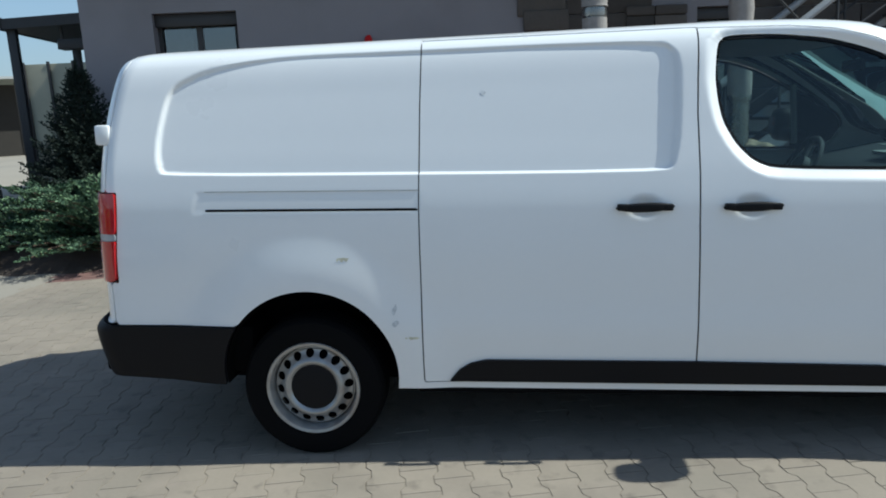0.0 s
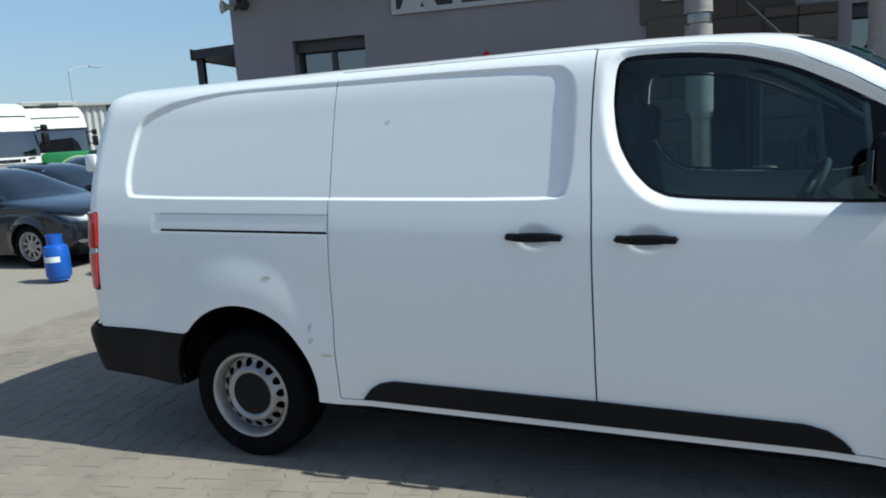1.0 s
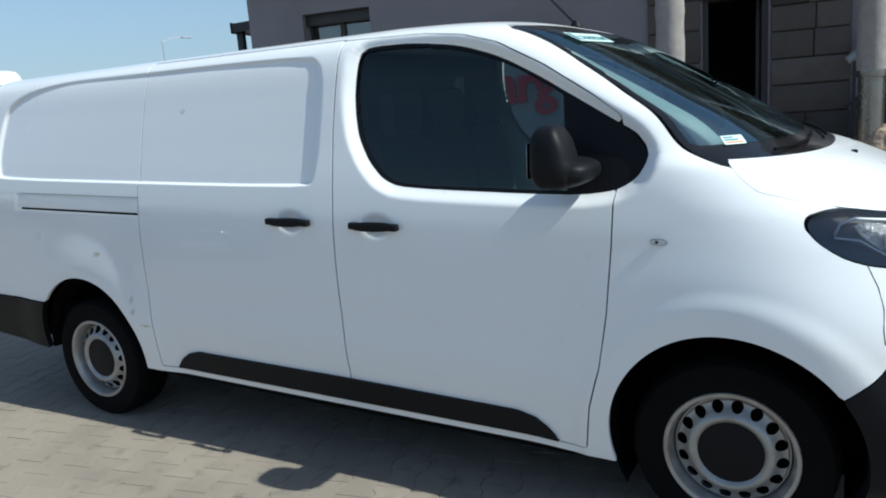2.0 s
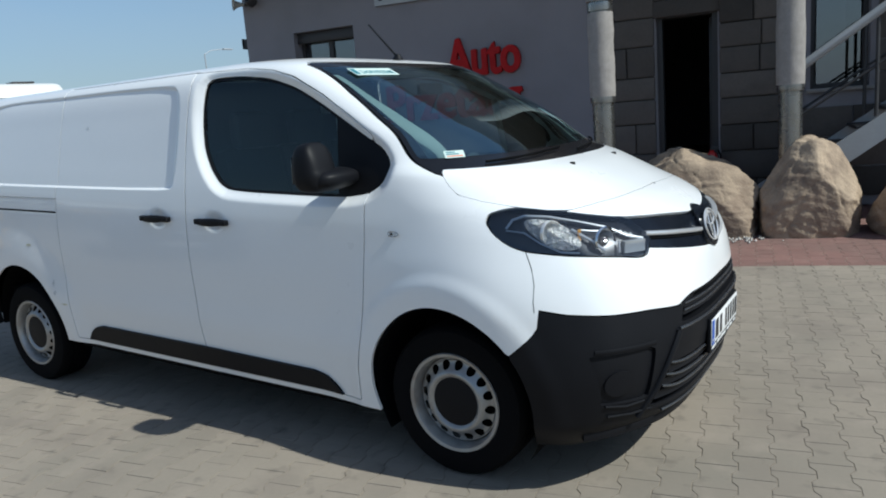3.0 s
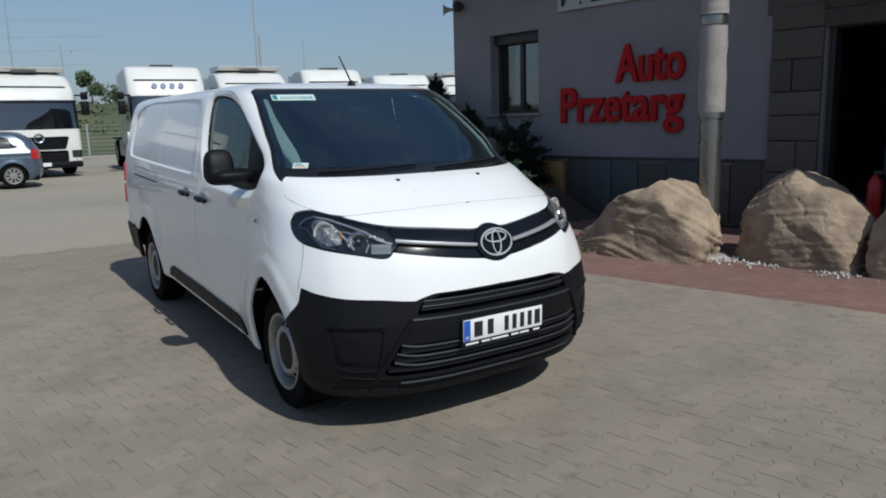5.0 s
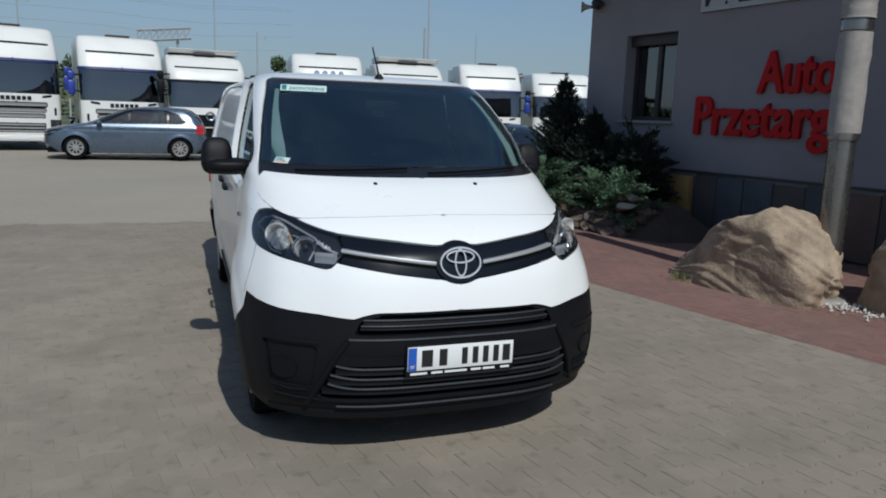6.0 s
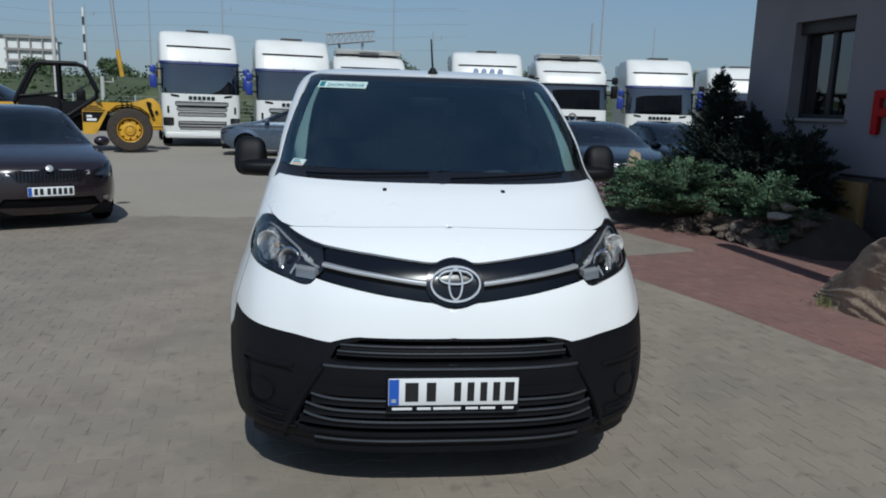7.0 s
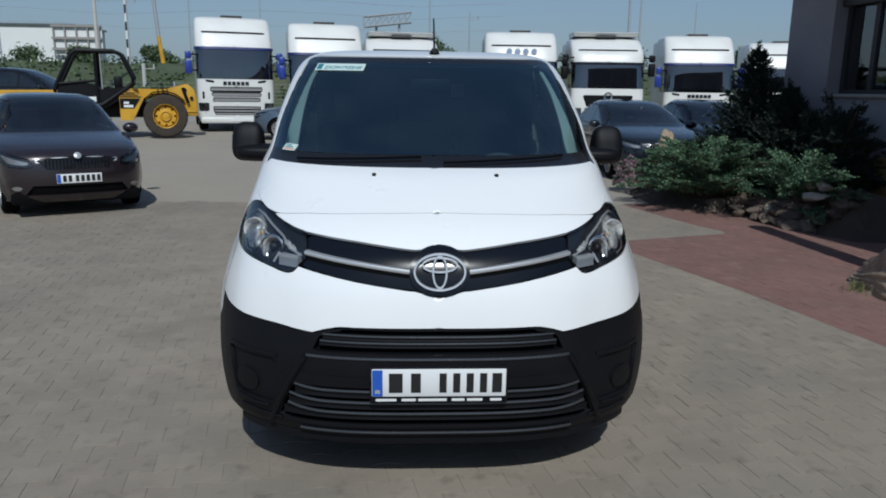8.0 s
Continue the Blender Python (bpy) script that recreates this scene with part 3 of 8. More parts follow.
for q in range(9):
    part("mullion", box(-4.85 + 0.60 * q, -4.79 + 0.60 * q, 8.88, 8.94, 0, 3.30), FRAMEBROWN, lean, smooth=0)
part("hanging_box", box(-1.75, -1.25, 3.5, 3.8, 3.02, 3.20, 0.01), STAIRDARK, lean)
for q in (-1.7, -1.3):
    part("hanger", box(q - 0.02, q + 0.02, 3.6, 3.64, 3.2, 3.44), STAIRDARK, lean)
part("end_panel", box(-4.9, -0.01, 8.95, 9.01, 0.0, 3.25, 0.004), mat("cream_panel", (0.42, 0.40, 0.30), 0.7, vary=0.12, scale=3), lean, "cream panel screen")


# ---- boulders ----
def boulder(cx, cy, wx, wy, h, seed, label, turn, tops, power=3.4, taper=0.1, bed=(0.5, 0.2, 0.85), layers=0.035, material=None, group="boulders by the entrance"):
    """A split field boulder wx by wy by h: tops gives its height along x, bed the lie of its layers."""
    bm = bmesh.new()
    bmesh.ops.create_icosphere(bm, subdivisions=6, radius=1)
    off = Vector((seed * 7.3, seed * 3.1, seed * 1.7))
    r = random.Random(seed)
    bed = Vector(bed).normalized()
    planes = [(Vector((r.uniform(-1, 1), r.uniform(-1, 1), r.uniform(-0.2, 1))).normalized(), r.uniform(0.92, 1.18)) for _ in range(12)]
    for v in bm.verts:
        d = v.co.normalized()
        q = d / (abs(d.x) ** power + abs(d.y) ** power + abs(d.z) ** power) ** (1 / power)
        q *= 1 + 0.10 * noise.noise(d * 1.2 + off) + 0.06 * noise.noise(d * 2.7 + off)
        for n_, c in planes:
            e_ = q.dot(n_)
            if e_ > c:
                q -= n_ * (e_ - c) * 0.86
        warp = noise.noise(q * 1.6 + off)
        ly = q.dot(bed) + 0.10 * warp
        step = noise.noise(Vector((ly * 7.0, 0.5 * warp, seed)))
        crack = max(0, 0.06 - abs(noise.noise(q * 1.7 + off * 3))) / 0.06
        out_ = layers * (abs(step) * 2.6 - 0.5) + 0.020 * noise.noise(q * 6 + off) + 0.012 * abs(noise.noise(q * 13 + off)) + 0.006 * noise.noise(q * 27 + off) - 0.030 * crack
        v.co = q + d * out_
        v.co.z = max(v.co.z, -0.70)
    lo = [min(v.co[k] for v in bm.verts) for k in range(3)]
    hi = [max(v.co[k] for v in bm.verts) for k in range(3)]
    for v in bm.verts:
        q = [(v.co[k] - lo[k]) / (hi[k] - lo[k]) for k in range(3)]
        rise = float(np.interp(q[0] + 0.04 * noise.noise(Vector((q[0] * 3, q[1] * 3, seed))), [a_ for a_, _ in tops], [b_ for _, b_ in tops]))
        slim = 1 - taper * q[2] ** 1.5
        v.co = Vector(((q[0] - 0.5) * wx * slim, (q[1] - 0.5) * wy * slim, q[2] * (h + 0.05) * rise - 0.05))
    ob = part("boulder", bm, material or BOULDER, smooth=70)
    ob.matrix_world = pose(cx, cy, 0, 0, 0, turn)
    return tagged(ob, label, "boulder", group)


boulder(1.38, 4.34, 1.80, 0.98, 0.93, 2, "long sandy boulder with one low tapering end", 14, [(0, 0.24), (0.12, 0.36), (0.25, 0.54), (0.38, 0.76), (0.48, 0.84), (0.55, 0.85), (0.68, 1.0), (0.92, 0.99), (1, 0.92)], 9.0, 0.0, (0.55, 0.25, 0.8))
boulder(2.84, 5.17, 1.42, 0.98, 1.0, 4, "wide sandy brown boulder with a sloping top", 4, [(0, 0.90), (0.10, 1.0), (0.40, 0.98), (0.7, 0.86), (1, 0.70)], 9.0, 0.02, (-0.3, 0.2, 0.95), 0.022)
boulder(3.98, 5.32, 1.10, 1.0, 1.04, 7, "tall rounded sandy brown boulder", 5, [(0, 0.7), (0.3, 0.97), (0.55, 1.0), (0.8, 0.94), (1, 0.75)], 3.0, 0.20, (0.2, 0.3, 0.9), 0.022)
boulder(5.18, 5.40, 1.25, 1.05, 0.98, 11, "sandy brown boulder beside the stair", 30, [(0, 0.8), (0.4, 1.0), (1, 0.75)], 3.0, 0.15)
boulder(6.55, 5.60, 1.25, 1.05, 0.90, 15, "low sandy boulder near the stair", 70, [(0, 0.8), (0.4, 1.0), (1, 0.75)], 3.0, 0.15)
boulder(-5.56, 4.36, 0.46, 0.40, 1.12, 23, "upright brown rock with a slanting top", 20, [(0, 1.0), (0.3, 0.98), (1, 0.74)], 3.0, 0.22, (0.6, 0.1, 0.8), 0.03, group="")

# white gravel between boulders
r = random.Random(21)
gv, gf = [], []
for _ in range(300):
    px, py = r.choice(((2.12, 4.50), (2.25, 4.62), (2.0, 4.45), (3.42, 4.72), (2.7, 4.62))) 
    px, py = px + r.gauss(0, 0.13), py + r.gauss(0, 0.09)
    q = r.uniform(0.010, 0.024)
    base = len(gv)
    c = Vector((px, py, q * 0.6))
    for d in ((1, 0, 0), (-1, 0, 0), (0, 1, 0), (0, -1, 0), (0, 0, 1), (0, 0, -1)):
        gv.append(c + Vector(d) * q * r.uniform(0.7, 1.2))
    gf += [tuple(base + k for k in g) for g in ((0, 2, 4), (2, 1, 4), (1, 3, 4), (3, 0, 4), (2, 0, 5), (1, 2, 5), (3, 1, 5), (0, 3, 5))]
tagged(mesh_object("gravel", gv, gf, mat("white_gravel", (0.42, 0.40, 0.37), 0.9, island=0.3, bump=0)), "white gravel scattered between the boulders", "gravel", kind="stuff")

# planting bed and rockery
BED = [(-5.6, 3.55), (-4.6, 3.40), (-3.95, 3.45), (-3.5, 3.80), (-3.0, 4.35), (-2.4, 4.55), (-1.6, 4.72), (-1.1, 5.05), (-0.9, 6.45), (-5.6, 5.75)]
nx_, ny_ = 62, 36
bx_, by_ = np.meshgrid(np.linspace(-5.8, -0.7, nx_), np.linspace(3.2, 6.5, ny_), indexing="ij")
sd_ = sd_poly(bx_, by_, BED)
bh = np.where(sd_ < 0, -0.01 + 0.26 * smooth01(0.0, 0.7, -sd_) + 0.24 * smooth01(0.25, 0.75, -sd_) * smooth01(-3.2, -2.4, bx_), -0.06)
bv = [(float(p), float(q), float(h_) + 0.03 * noise.noise(Vector((p * 3, q * 3, 0)))) for p, q, h_ in zip(bx_.ravel(), by_.ravel(), bh.ravel())]
bf = [(i * ny_ + j, (i + 1) * ny_ + j, (i + 1) * ny_ + j + 1, i * ny_ + j + 1) for i in range(nx_ - 1) for j in range(ny_ - 1) if min(sd_[i, j], sd_[i + 1, j], sd_[i, j + 1], sd_[i + 1, j + 1]) < 0]
tagged(mesh_object("planting_bed", bv, bf, mat("dark_soil", (0.06, 0.045, 0.035), 0.95, vary=0.3, scale=6, fine=60, bump=0.6, depth=0.02)), "bed of dark soil beneath the shrubs", "soil", kind="structure")

PALESTONE = mat("pale_field_stone", (0.27, 0.245, 0.205), 0.9, vary=0.2, scale=5, fine=50, bump=0.6, depth=0.012, obj=0.15)
BROWNSTONE = mat("brown_field_stone", (0.105, 0.080, 0.064), 0.9, vary=0.28, scale=6, fine=50, bump=0.7, depth=0.012, obj=0.30)
EDGE = [(-3.3, 4.20), (-3.05, 4.40), (-2.65, 4.56), (-2.0, 4.72), (-1.55, 4.92)]
r = random.Random(33)


def field_stone(px, py, pz, sx, sy_, sz, k, material, label, turn):
    """A chipped stone with worn corners."""
    bm = bmesh.new()
    bmesh.ops.create_icosphere(bm, subdivisions=4, radius=1)
    off = Vector((k * 3.3, k, 0))
    chips = [(Vector((r.uniform(-1, 1), r.uniform(-1, 1), r.uniform(-1, 1))).normalized(), r.uniform(0.50, 0.80)) for _ in range(13)]
    for v in bm.verts:
        d = v.co.normalized()
        rad = 1 + 0.32 * noise.noise(d * 1.4 + off) + 0.10 * noise.noise(d * 4 + off)
        for n_, c in chips:
            if d.dot(n_) * rad > c:
                rad *= c / (d.dot(n_) * rad) * 0.92 + 0.08
        rad += 0.05 * noise.noise(d * 9 + off)
        v.co = Vector((d.x * rad * sx, d.y * rad * sy_, d.z * rad * sz))
    ob = part("field_stone", bm, material, smooth=42)
    ob.matrix_world = pose(px, py, pz, r.uniform(-15, 15), r.uniform(-15, 15), turn)
    return tagged(ob, label, "stone", "rockery stones")


for k in range(84):
    t_ = r.random() * 0.96
    px = float(np.interp(t_, [0, 0.15, 0.4, 0.8, 1], [p[0] for p in EDGE]))
    py = float(np.interp(t_, [0, 0.15, 0.4, 0.8, 1], [p[1] for p in EDGE]))
    row = k % 5
    px, py = px + r.gauss(0, 0.06), py + 0.03 + 0.115 * row + r.gauss(0, 0.02)
    sz = r.uniform(0.07, 0.15)
    lift = 0.105 * row * float(np.interp(px, [-3.2, -2.3], [0.5, 1.0]))
    field_stone(px, py, sz * 0.30 + lift, sz * 1.35, sz, sz * 0.70, k, BROWNSTONE, "brown field stone in the rockery", r.uniform(0, 360))
for k, (px, py, pz, sx, sy_, sz) in enumerate(((-1.76, 4.96, 0.565, 0.13, 0.09, 0.075), (-2.03, 4.96, 0.545, 0.11, 0.09, 0.075), (-1.74, 4.82, 0.45, 0.18, 0.11, 0.055), (-2.45, 4.66, 0.18, 0.10, 0.08, 0.07))):
    field_stone(px, py, pz, sx, sy_, sz, 100 + k, PALESTONE, "rounded pale field stone in the rockery", 10 + 30 * k)

# ---- shrubs ----
def tuft_mesh(rng, verts, faces, p, d, length, count, spread, width):
    for _ in range(count):
        v = (d + Vector((rng.gauss(0, spread), rng.gauss(0, spread), rng.gauss(0, spread)))).normalized()
        s_ = v.cross(Vector((rng.gauss(0, 1), rng.gauss(0, 1), rng.gauss(0, 1)))).normalized() * width
        l = length * rng.uniform(0.6, 1.2)
        base = len(verts)
        verts += [p - s_, p + s_, p + v * l * 0.6 + s_ * 0.8, p + v * l, p + v * l * 0.6 - s_ * 0.8]
        faces.append((base, base + 1, base + 2, base + 3, base + 4))


JUNIPER = mat("juniper_green", (0.055, 0.108, 0.060), 0.75, vary=0.25, scale=2.0, fine=20, bump=0, island=0.45)
JUNIPERTIP = mat("juniper_young_green", (0.120, 0.195, 0.100), 0.7, vary=0.2, scale=2.0, fine=20, bump=0, island=0.35)
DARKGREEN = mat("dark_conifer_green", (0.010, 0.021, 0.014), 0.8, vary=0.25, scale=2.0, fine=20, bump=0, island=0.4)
BARK = mat("bark", (0.09, 0.06, 0.04), 0.9, vary=0.2, scale=10, bump=0.5)


def feather(rng, verts, faces, tv, tf, p, d, up, length, twigs):
    """A flat feathery fan: scale-leaved twigs to both sides of a short axis, the outer ones paler (tv, tf)."""
    side = d.cross(up).normalized()
    for k in range(twigs):
        q = (k + rng.random()) / twigs
        sg = 1 if k % 2 else -1
        dd = (d * (0.75 + 0.5 * q) + side * sg * (1.0 - 0.55 * q) + up * rng.uniform(-0.10, 0.28)).normalized()
        l = length * (0.60 - 0.34 * q)
        for b in range(2):
            c = p + d * length * q + dd * l * 0.5 * b + up * rng.gauss(0, 0.006)
            if b and rng.random() < 0.55:
                tuft_mesh(rng, tv, tf, c, dd, l * 0.66, 2, 0.22, 0.0085)
            else:
                tuft_mesh(rng, verts, faces, c, dd, l * 0.66, 2, 0.22, 0.0090)


def juniper(cx, cy, rx, ry, h, plumes, seed, label, material, tips, lift=0.25):
    """Low spreading branches in tiers, each set with flat feathery sprays."""
    rng = random.Random(seed)
    t = thing("juniper_shrub", pose(cx, cy, 0.05), label, "shrub", "shrubs by the wall")
    verts, faces, tv, tf = [], [], [], []
    bm = bmesh.new()
    for b in range(plumes):
        ang = 2.39996 * b + rng.uniform(-0.25, 0.25)
        reach = (0.40 + 0.60 * math.sqrt((b + 0.5) / plumes)) * rng.uniform(0.72, 1.15)
        tier = rng.random()
        tip = Vector((rx * reach * math.cos(ang), ry * reach * math.sin(ang), max(0.08, h * (1.0 - 0.62 * reach ** 2) * (0.45 + 0.62 * tier))))
        mid = Vector((tip.x * 0.5, tip.y * 0.5, tip.z * 0.80 + h * 0.10))
        pts = [Vector((0, 0, 0.03)) * (1 - k / 12) ** 2 + mid * (k / 6 * (1 - k / 12)) + tip * (k / 12) ** 2 for k in range(13)]
        tube(pts[::2], 0.010, 5, bm=bm)
        for k in range(3, 13):
            d = (pts[k] - pts[k - 1]).normalized()
            side = d.cross(Vector((0, 0, 1))).normalized()
            up = side.cross(d).normalized()
            size = 0.27 - 0.014 * k
            for sg in (-1, 1):
                dd = (d * 0.8 + side * sg * rng.uniform(0.5, 0.95) + Vector((0, 0, rng.uniform(-0.02, lift)))).normalized()
                feather(rng, verts, faces, tv, tf, pts[k] + up * rng.gauss(0, 0.02), dd, up, size * rng.uniform(0.75, 1.2), 7)
        feather(rng, verts, faces, tv, tf, pts[-1], (pts[-1] - pts[-2]).normalized(), Vector((0, 0, 1)), 0.16, 7)
    part("stem", bm, BARK, t)
    mesh_object("foliage", verts, faces, material, t)
    mesh_object("young_growth", tv, tf, tips, t)
    return t


juniper(-3.72, 4.32, 1.35, 1.00, 1.12, 84, 3, "spreading green juniper beside the red paving", JUNIPER, JUNIPERTIP)
juniper(-4.62, 4.42, 0.85, 0.75, 1.02, 48, 4, "spreading green juniper at the bed's end", JUNIPER, JUNIPERTIP)
juniper(-2.42, 5.05, 0.90, 0.50, 1.02, 40, 5, "low green juniper above the rockery stones", JUNIPER, JUNIPERTIP, 0.45)
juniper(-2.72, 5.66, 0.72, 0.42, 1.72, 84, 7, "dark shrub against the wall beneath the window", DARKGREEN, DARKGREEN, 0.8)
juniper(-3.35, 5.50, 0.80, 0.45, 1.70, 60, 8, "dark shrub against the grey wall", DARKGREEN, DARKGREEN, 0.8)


def conifer(cx, cy, h, rad, seed, label):
    """A pointed conifer: whorls of upswept branches, shorter towards the top, a leader above."""
    rng = random.Random(seed)
    t = thing("conifer_tree", pose(cx, cy, 0.1), label, "conifer")
    part("trunk", cyl((0, 0, -0.1), (0, 0, h * 0.95), 0.06, 0.010, n=10), BARK, t)
    verts, faces = [], []
    levels = 44
    for w_ in range(levels):
        q = w_ / (levels - 1)
        zc = 0.08 + q * (h - 0.28)
        for k in range(11 if q < 0.6 else 7):
            ang = 2 * math.pi * (k + rng.uniform(-0.3, 0.3)) / (11 if q < 0.6 else 7) + w_ * 1.1
            reach = (rad * (1 - q) ** 0.95 + 0.045) * rng.uniform(0.70, 1.10)
            d = Vector((math.cos(ang), math.sin(ang), rng.uniform(0.25, 0.55) + 0.6 * q)).normalized()
            n = max(2, int(reach / 0.085))
            side = d.cross(Vector((0, 0, 1))).normalized()
            for j in range(1, n + 1):
                p = Vector((0, 0, zc)) + d * reach * j / n
                for sg in (-1, 1):
                    dd = (d + side * sg * 0.7 + Vector((0, 0, rng.uniform(0, 0.45)))).normalized()
                    feather(rng, verts, faces, verts, faces, p, dd, Vector((0, 0, 1)), 0.115, 4)
    for k in range(12):
        feather(rng, verts, faces, verts, faces, Vector((0, 0, h - 0.28 + 0.020 * k)), Vector((rng.gauss(0, 0.22), rng.gauss(0, 0.22), 1)).normalized(), Vector((1, 0, 0)), 0.11, 5)
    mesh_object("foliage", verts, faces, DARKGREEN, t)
    return t


conifer(-4.55, 5.30, 2.32, 0.98, 2, "dark green cone-shaped conifer by the building corner")
conifer(-3.70, 5.42, 1.75, 0.80, 6, "bushy dark conifer against the grey wall")


def flowers(cx, cy, rad, h, seed):
    rng = random.Random(seed)
    t = thing("flower_clump", pose(cx, cy, ground_z(cx)), "clump of pale pink flowers by the rock", "flowers")
    gv_, gf_, pv_, pf_ = [], [], [], []
    for _ in range(420):
        a_, q_ = rng.uniform(0, 2 * math.pi), math.sqrt(rng.random())
        p = Vector((rad * q_ * math.cos(a_), rad * q_ * math.sin(a_), h * (1 - 0.6 * q_ * q_) * rng.uniform(0.25, 1.0)))
        tuft_mesh(rng, gv_, gf_, p, Vector((p.x, p.y, 0.3)).normalized(), 0.06, 3, 0.6, 0.008)
        tuft_mesh(rng, pv_, pf_, p * 1.06, Vector((0, 0, 1)), 0.035, 5, 0.9, 0.011)
    mesh_object("leaves", gv_, gf_, JUNIPER, t)
    mesh_object("blooms", pv_, pf_, mat("pale_pink_petals", (0.30, 0.17, 0.22), 0.7, vary=0.15, scale=4, bump=0, island=0.25), t, "pale pink blooms")


flowers(-5.22, 3.62, 0.26, 0.55, 51)
# tuft of grass by the long boulder
rng = random.Random(40)
gv, gf = [], []
for _ in range(160):
    p = Vector((0.92 + rng.gauss(0, 0.07), 3.86 + rng.gauss(0, 0.09), 0))
    tuft_mesh(rng, gv, gf, p, Vector((0, 0, 1)), 0.09, 1, 0.35, 0.003)
tagged(mesh_object("grass", gv, gf, mat("dry_grass", (0.12, 0.13, 0.05), 0.8, island=0.3, bump=0)), "tuft of dry grass by a boulder", "grass", kind="stuff")


# ---- the van: body surface ----
def curve(zs, vs):
    """A smooth curve through knots (monotone cubic)."""
    zs, vs = np.array(zs, float), np.array(vs, float)
    d = np.diff(vs) / np.diff(zs)
    m = np.concatenate([[d[0]], np.where(d[1:] * d[:-1] > 0, 2 * d[1:] * d[:-1] / np.where(d[1:] + d[:-1] == 0, 1, d[1:] + d[:-1]), 0), [d[-1]]])

    def f(z):
        z = np.asarray(z, float)
        i = np.clip(np.searchsorted(zs, z) - 1, 0, len(zs) - 2)
        h = zs[i + 1] - zs[i]
        t = (z - zs[i]) / h
        return (2 * t**3 - 3 * t**2 + 1) * vs[i] + (t**3 - 2 * t**2 + t) * h * m[i] + (-2 * t**3 + 3 * t**2) * vs[i + 1] + (t**3 - t**2) * h * m[i + 1]
    return f


v_front = curve([0.30, 0.36, 0.45, 0.60, 0.75, 0.88, 1.00, 1.10, 1.15, 1.20, 1.25, 1.30, 1.35, 1.40, 1.43, 1.46, 1.60, 1.75, 1.88, 1.92, 1.942, 1.955, 1.963],
                [3.98, 4.06, 4.13, 4.17, 4.18, 4.17, 4.15, 4.115, 4.085, 4.03, 3.95, 3.84, 3.725, 3.60, 3.50, 3.42, 3.175, 2.90, 2.64, 2.53, 2.40, 2.20, 1.60])
v_rear = curve([0.30, 0.40, 0.60, 0.66, 1.20, 1.60, 1.82, 1.90, 1.94, 1.963], [-1.04, -1.10, -1.13, -1.07, -1.06, -1.03, -0.99, -0.96, -0.90, -0.60])
v_half = curve([0.30, 0.40, 0.50, 0.70, 0.95, 1.16, 1.30, 1.50, 1.70, 1.80, 1.86, 1.90, 1.93, 1.95, 1.963],
               [0.845, 0.862, 0.876, 0.893, 0.902, 0.893, 0.876, 0.838, 0.797, 0.774, 0.752, 0.722, 0.665, 0.55, 0.12])
v_nose = curve([0.30, 0.60, 0.90, 1.10, 1.30, 1.43, 1.60, 1.90, 1.963], [0.72, 0.80, 0.88, 0.90, 0.80, 0.66, 0.58, 0.50, 0.45])
v_pow = curve([0.30, 0.60, 0.90, 1.10, 1.30, 1.45, 1.60, 1.90, 1.963], [3.2, 3.2, 2.85, 2.68, 2.46, 2.75, 3.7, 4.3, 4.0])


WINDOW = [(1.775, 1.70), (1.785, 1.838), (1.822, 1.872), (2.02, 1.874), (2.24, 1.851), (2.42, 1.797), (2.58, 1.717), (2.78, 1.602), (2.925, 1.518), (2.978, 1.450), (2.972, 1.415),
          (2.945, 1.368), (2.88, 1.326), (2.73, 1.305), (2.02, 1.318), (1.93, 1.351), (1.858, 1.423), (1.806, 1.515), (1.786, 1.60)]
STAMP = [(-0.645, 1.345), (-0.62, 1.318), (1.555, 1.312), (1.600, 1.345), (1.618, 1.55), (1.613, 1.805), (1.565, 1.855), (1.0, 1.852), (0.57, 1.842), (-0.05, 1.832), (-0.29, 1.808),
         (-0.47, 1.768), (-0.58, 1.715), (-0.62, 1.66), (-0.655, 1.50), (-0.66, 1.40)]
RAIL = [(-0.50, 1.152), (0.515, 1.150), (0.515, 1.245), (-0.48, 1.245)]
WINDOW, STAMP = rounded(WINDOW, 2), rounded(STAMP, 2)
HUBS = ((0.0, 0.33), (3.275, 0.439))


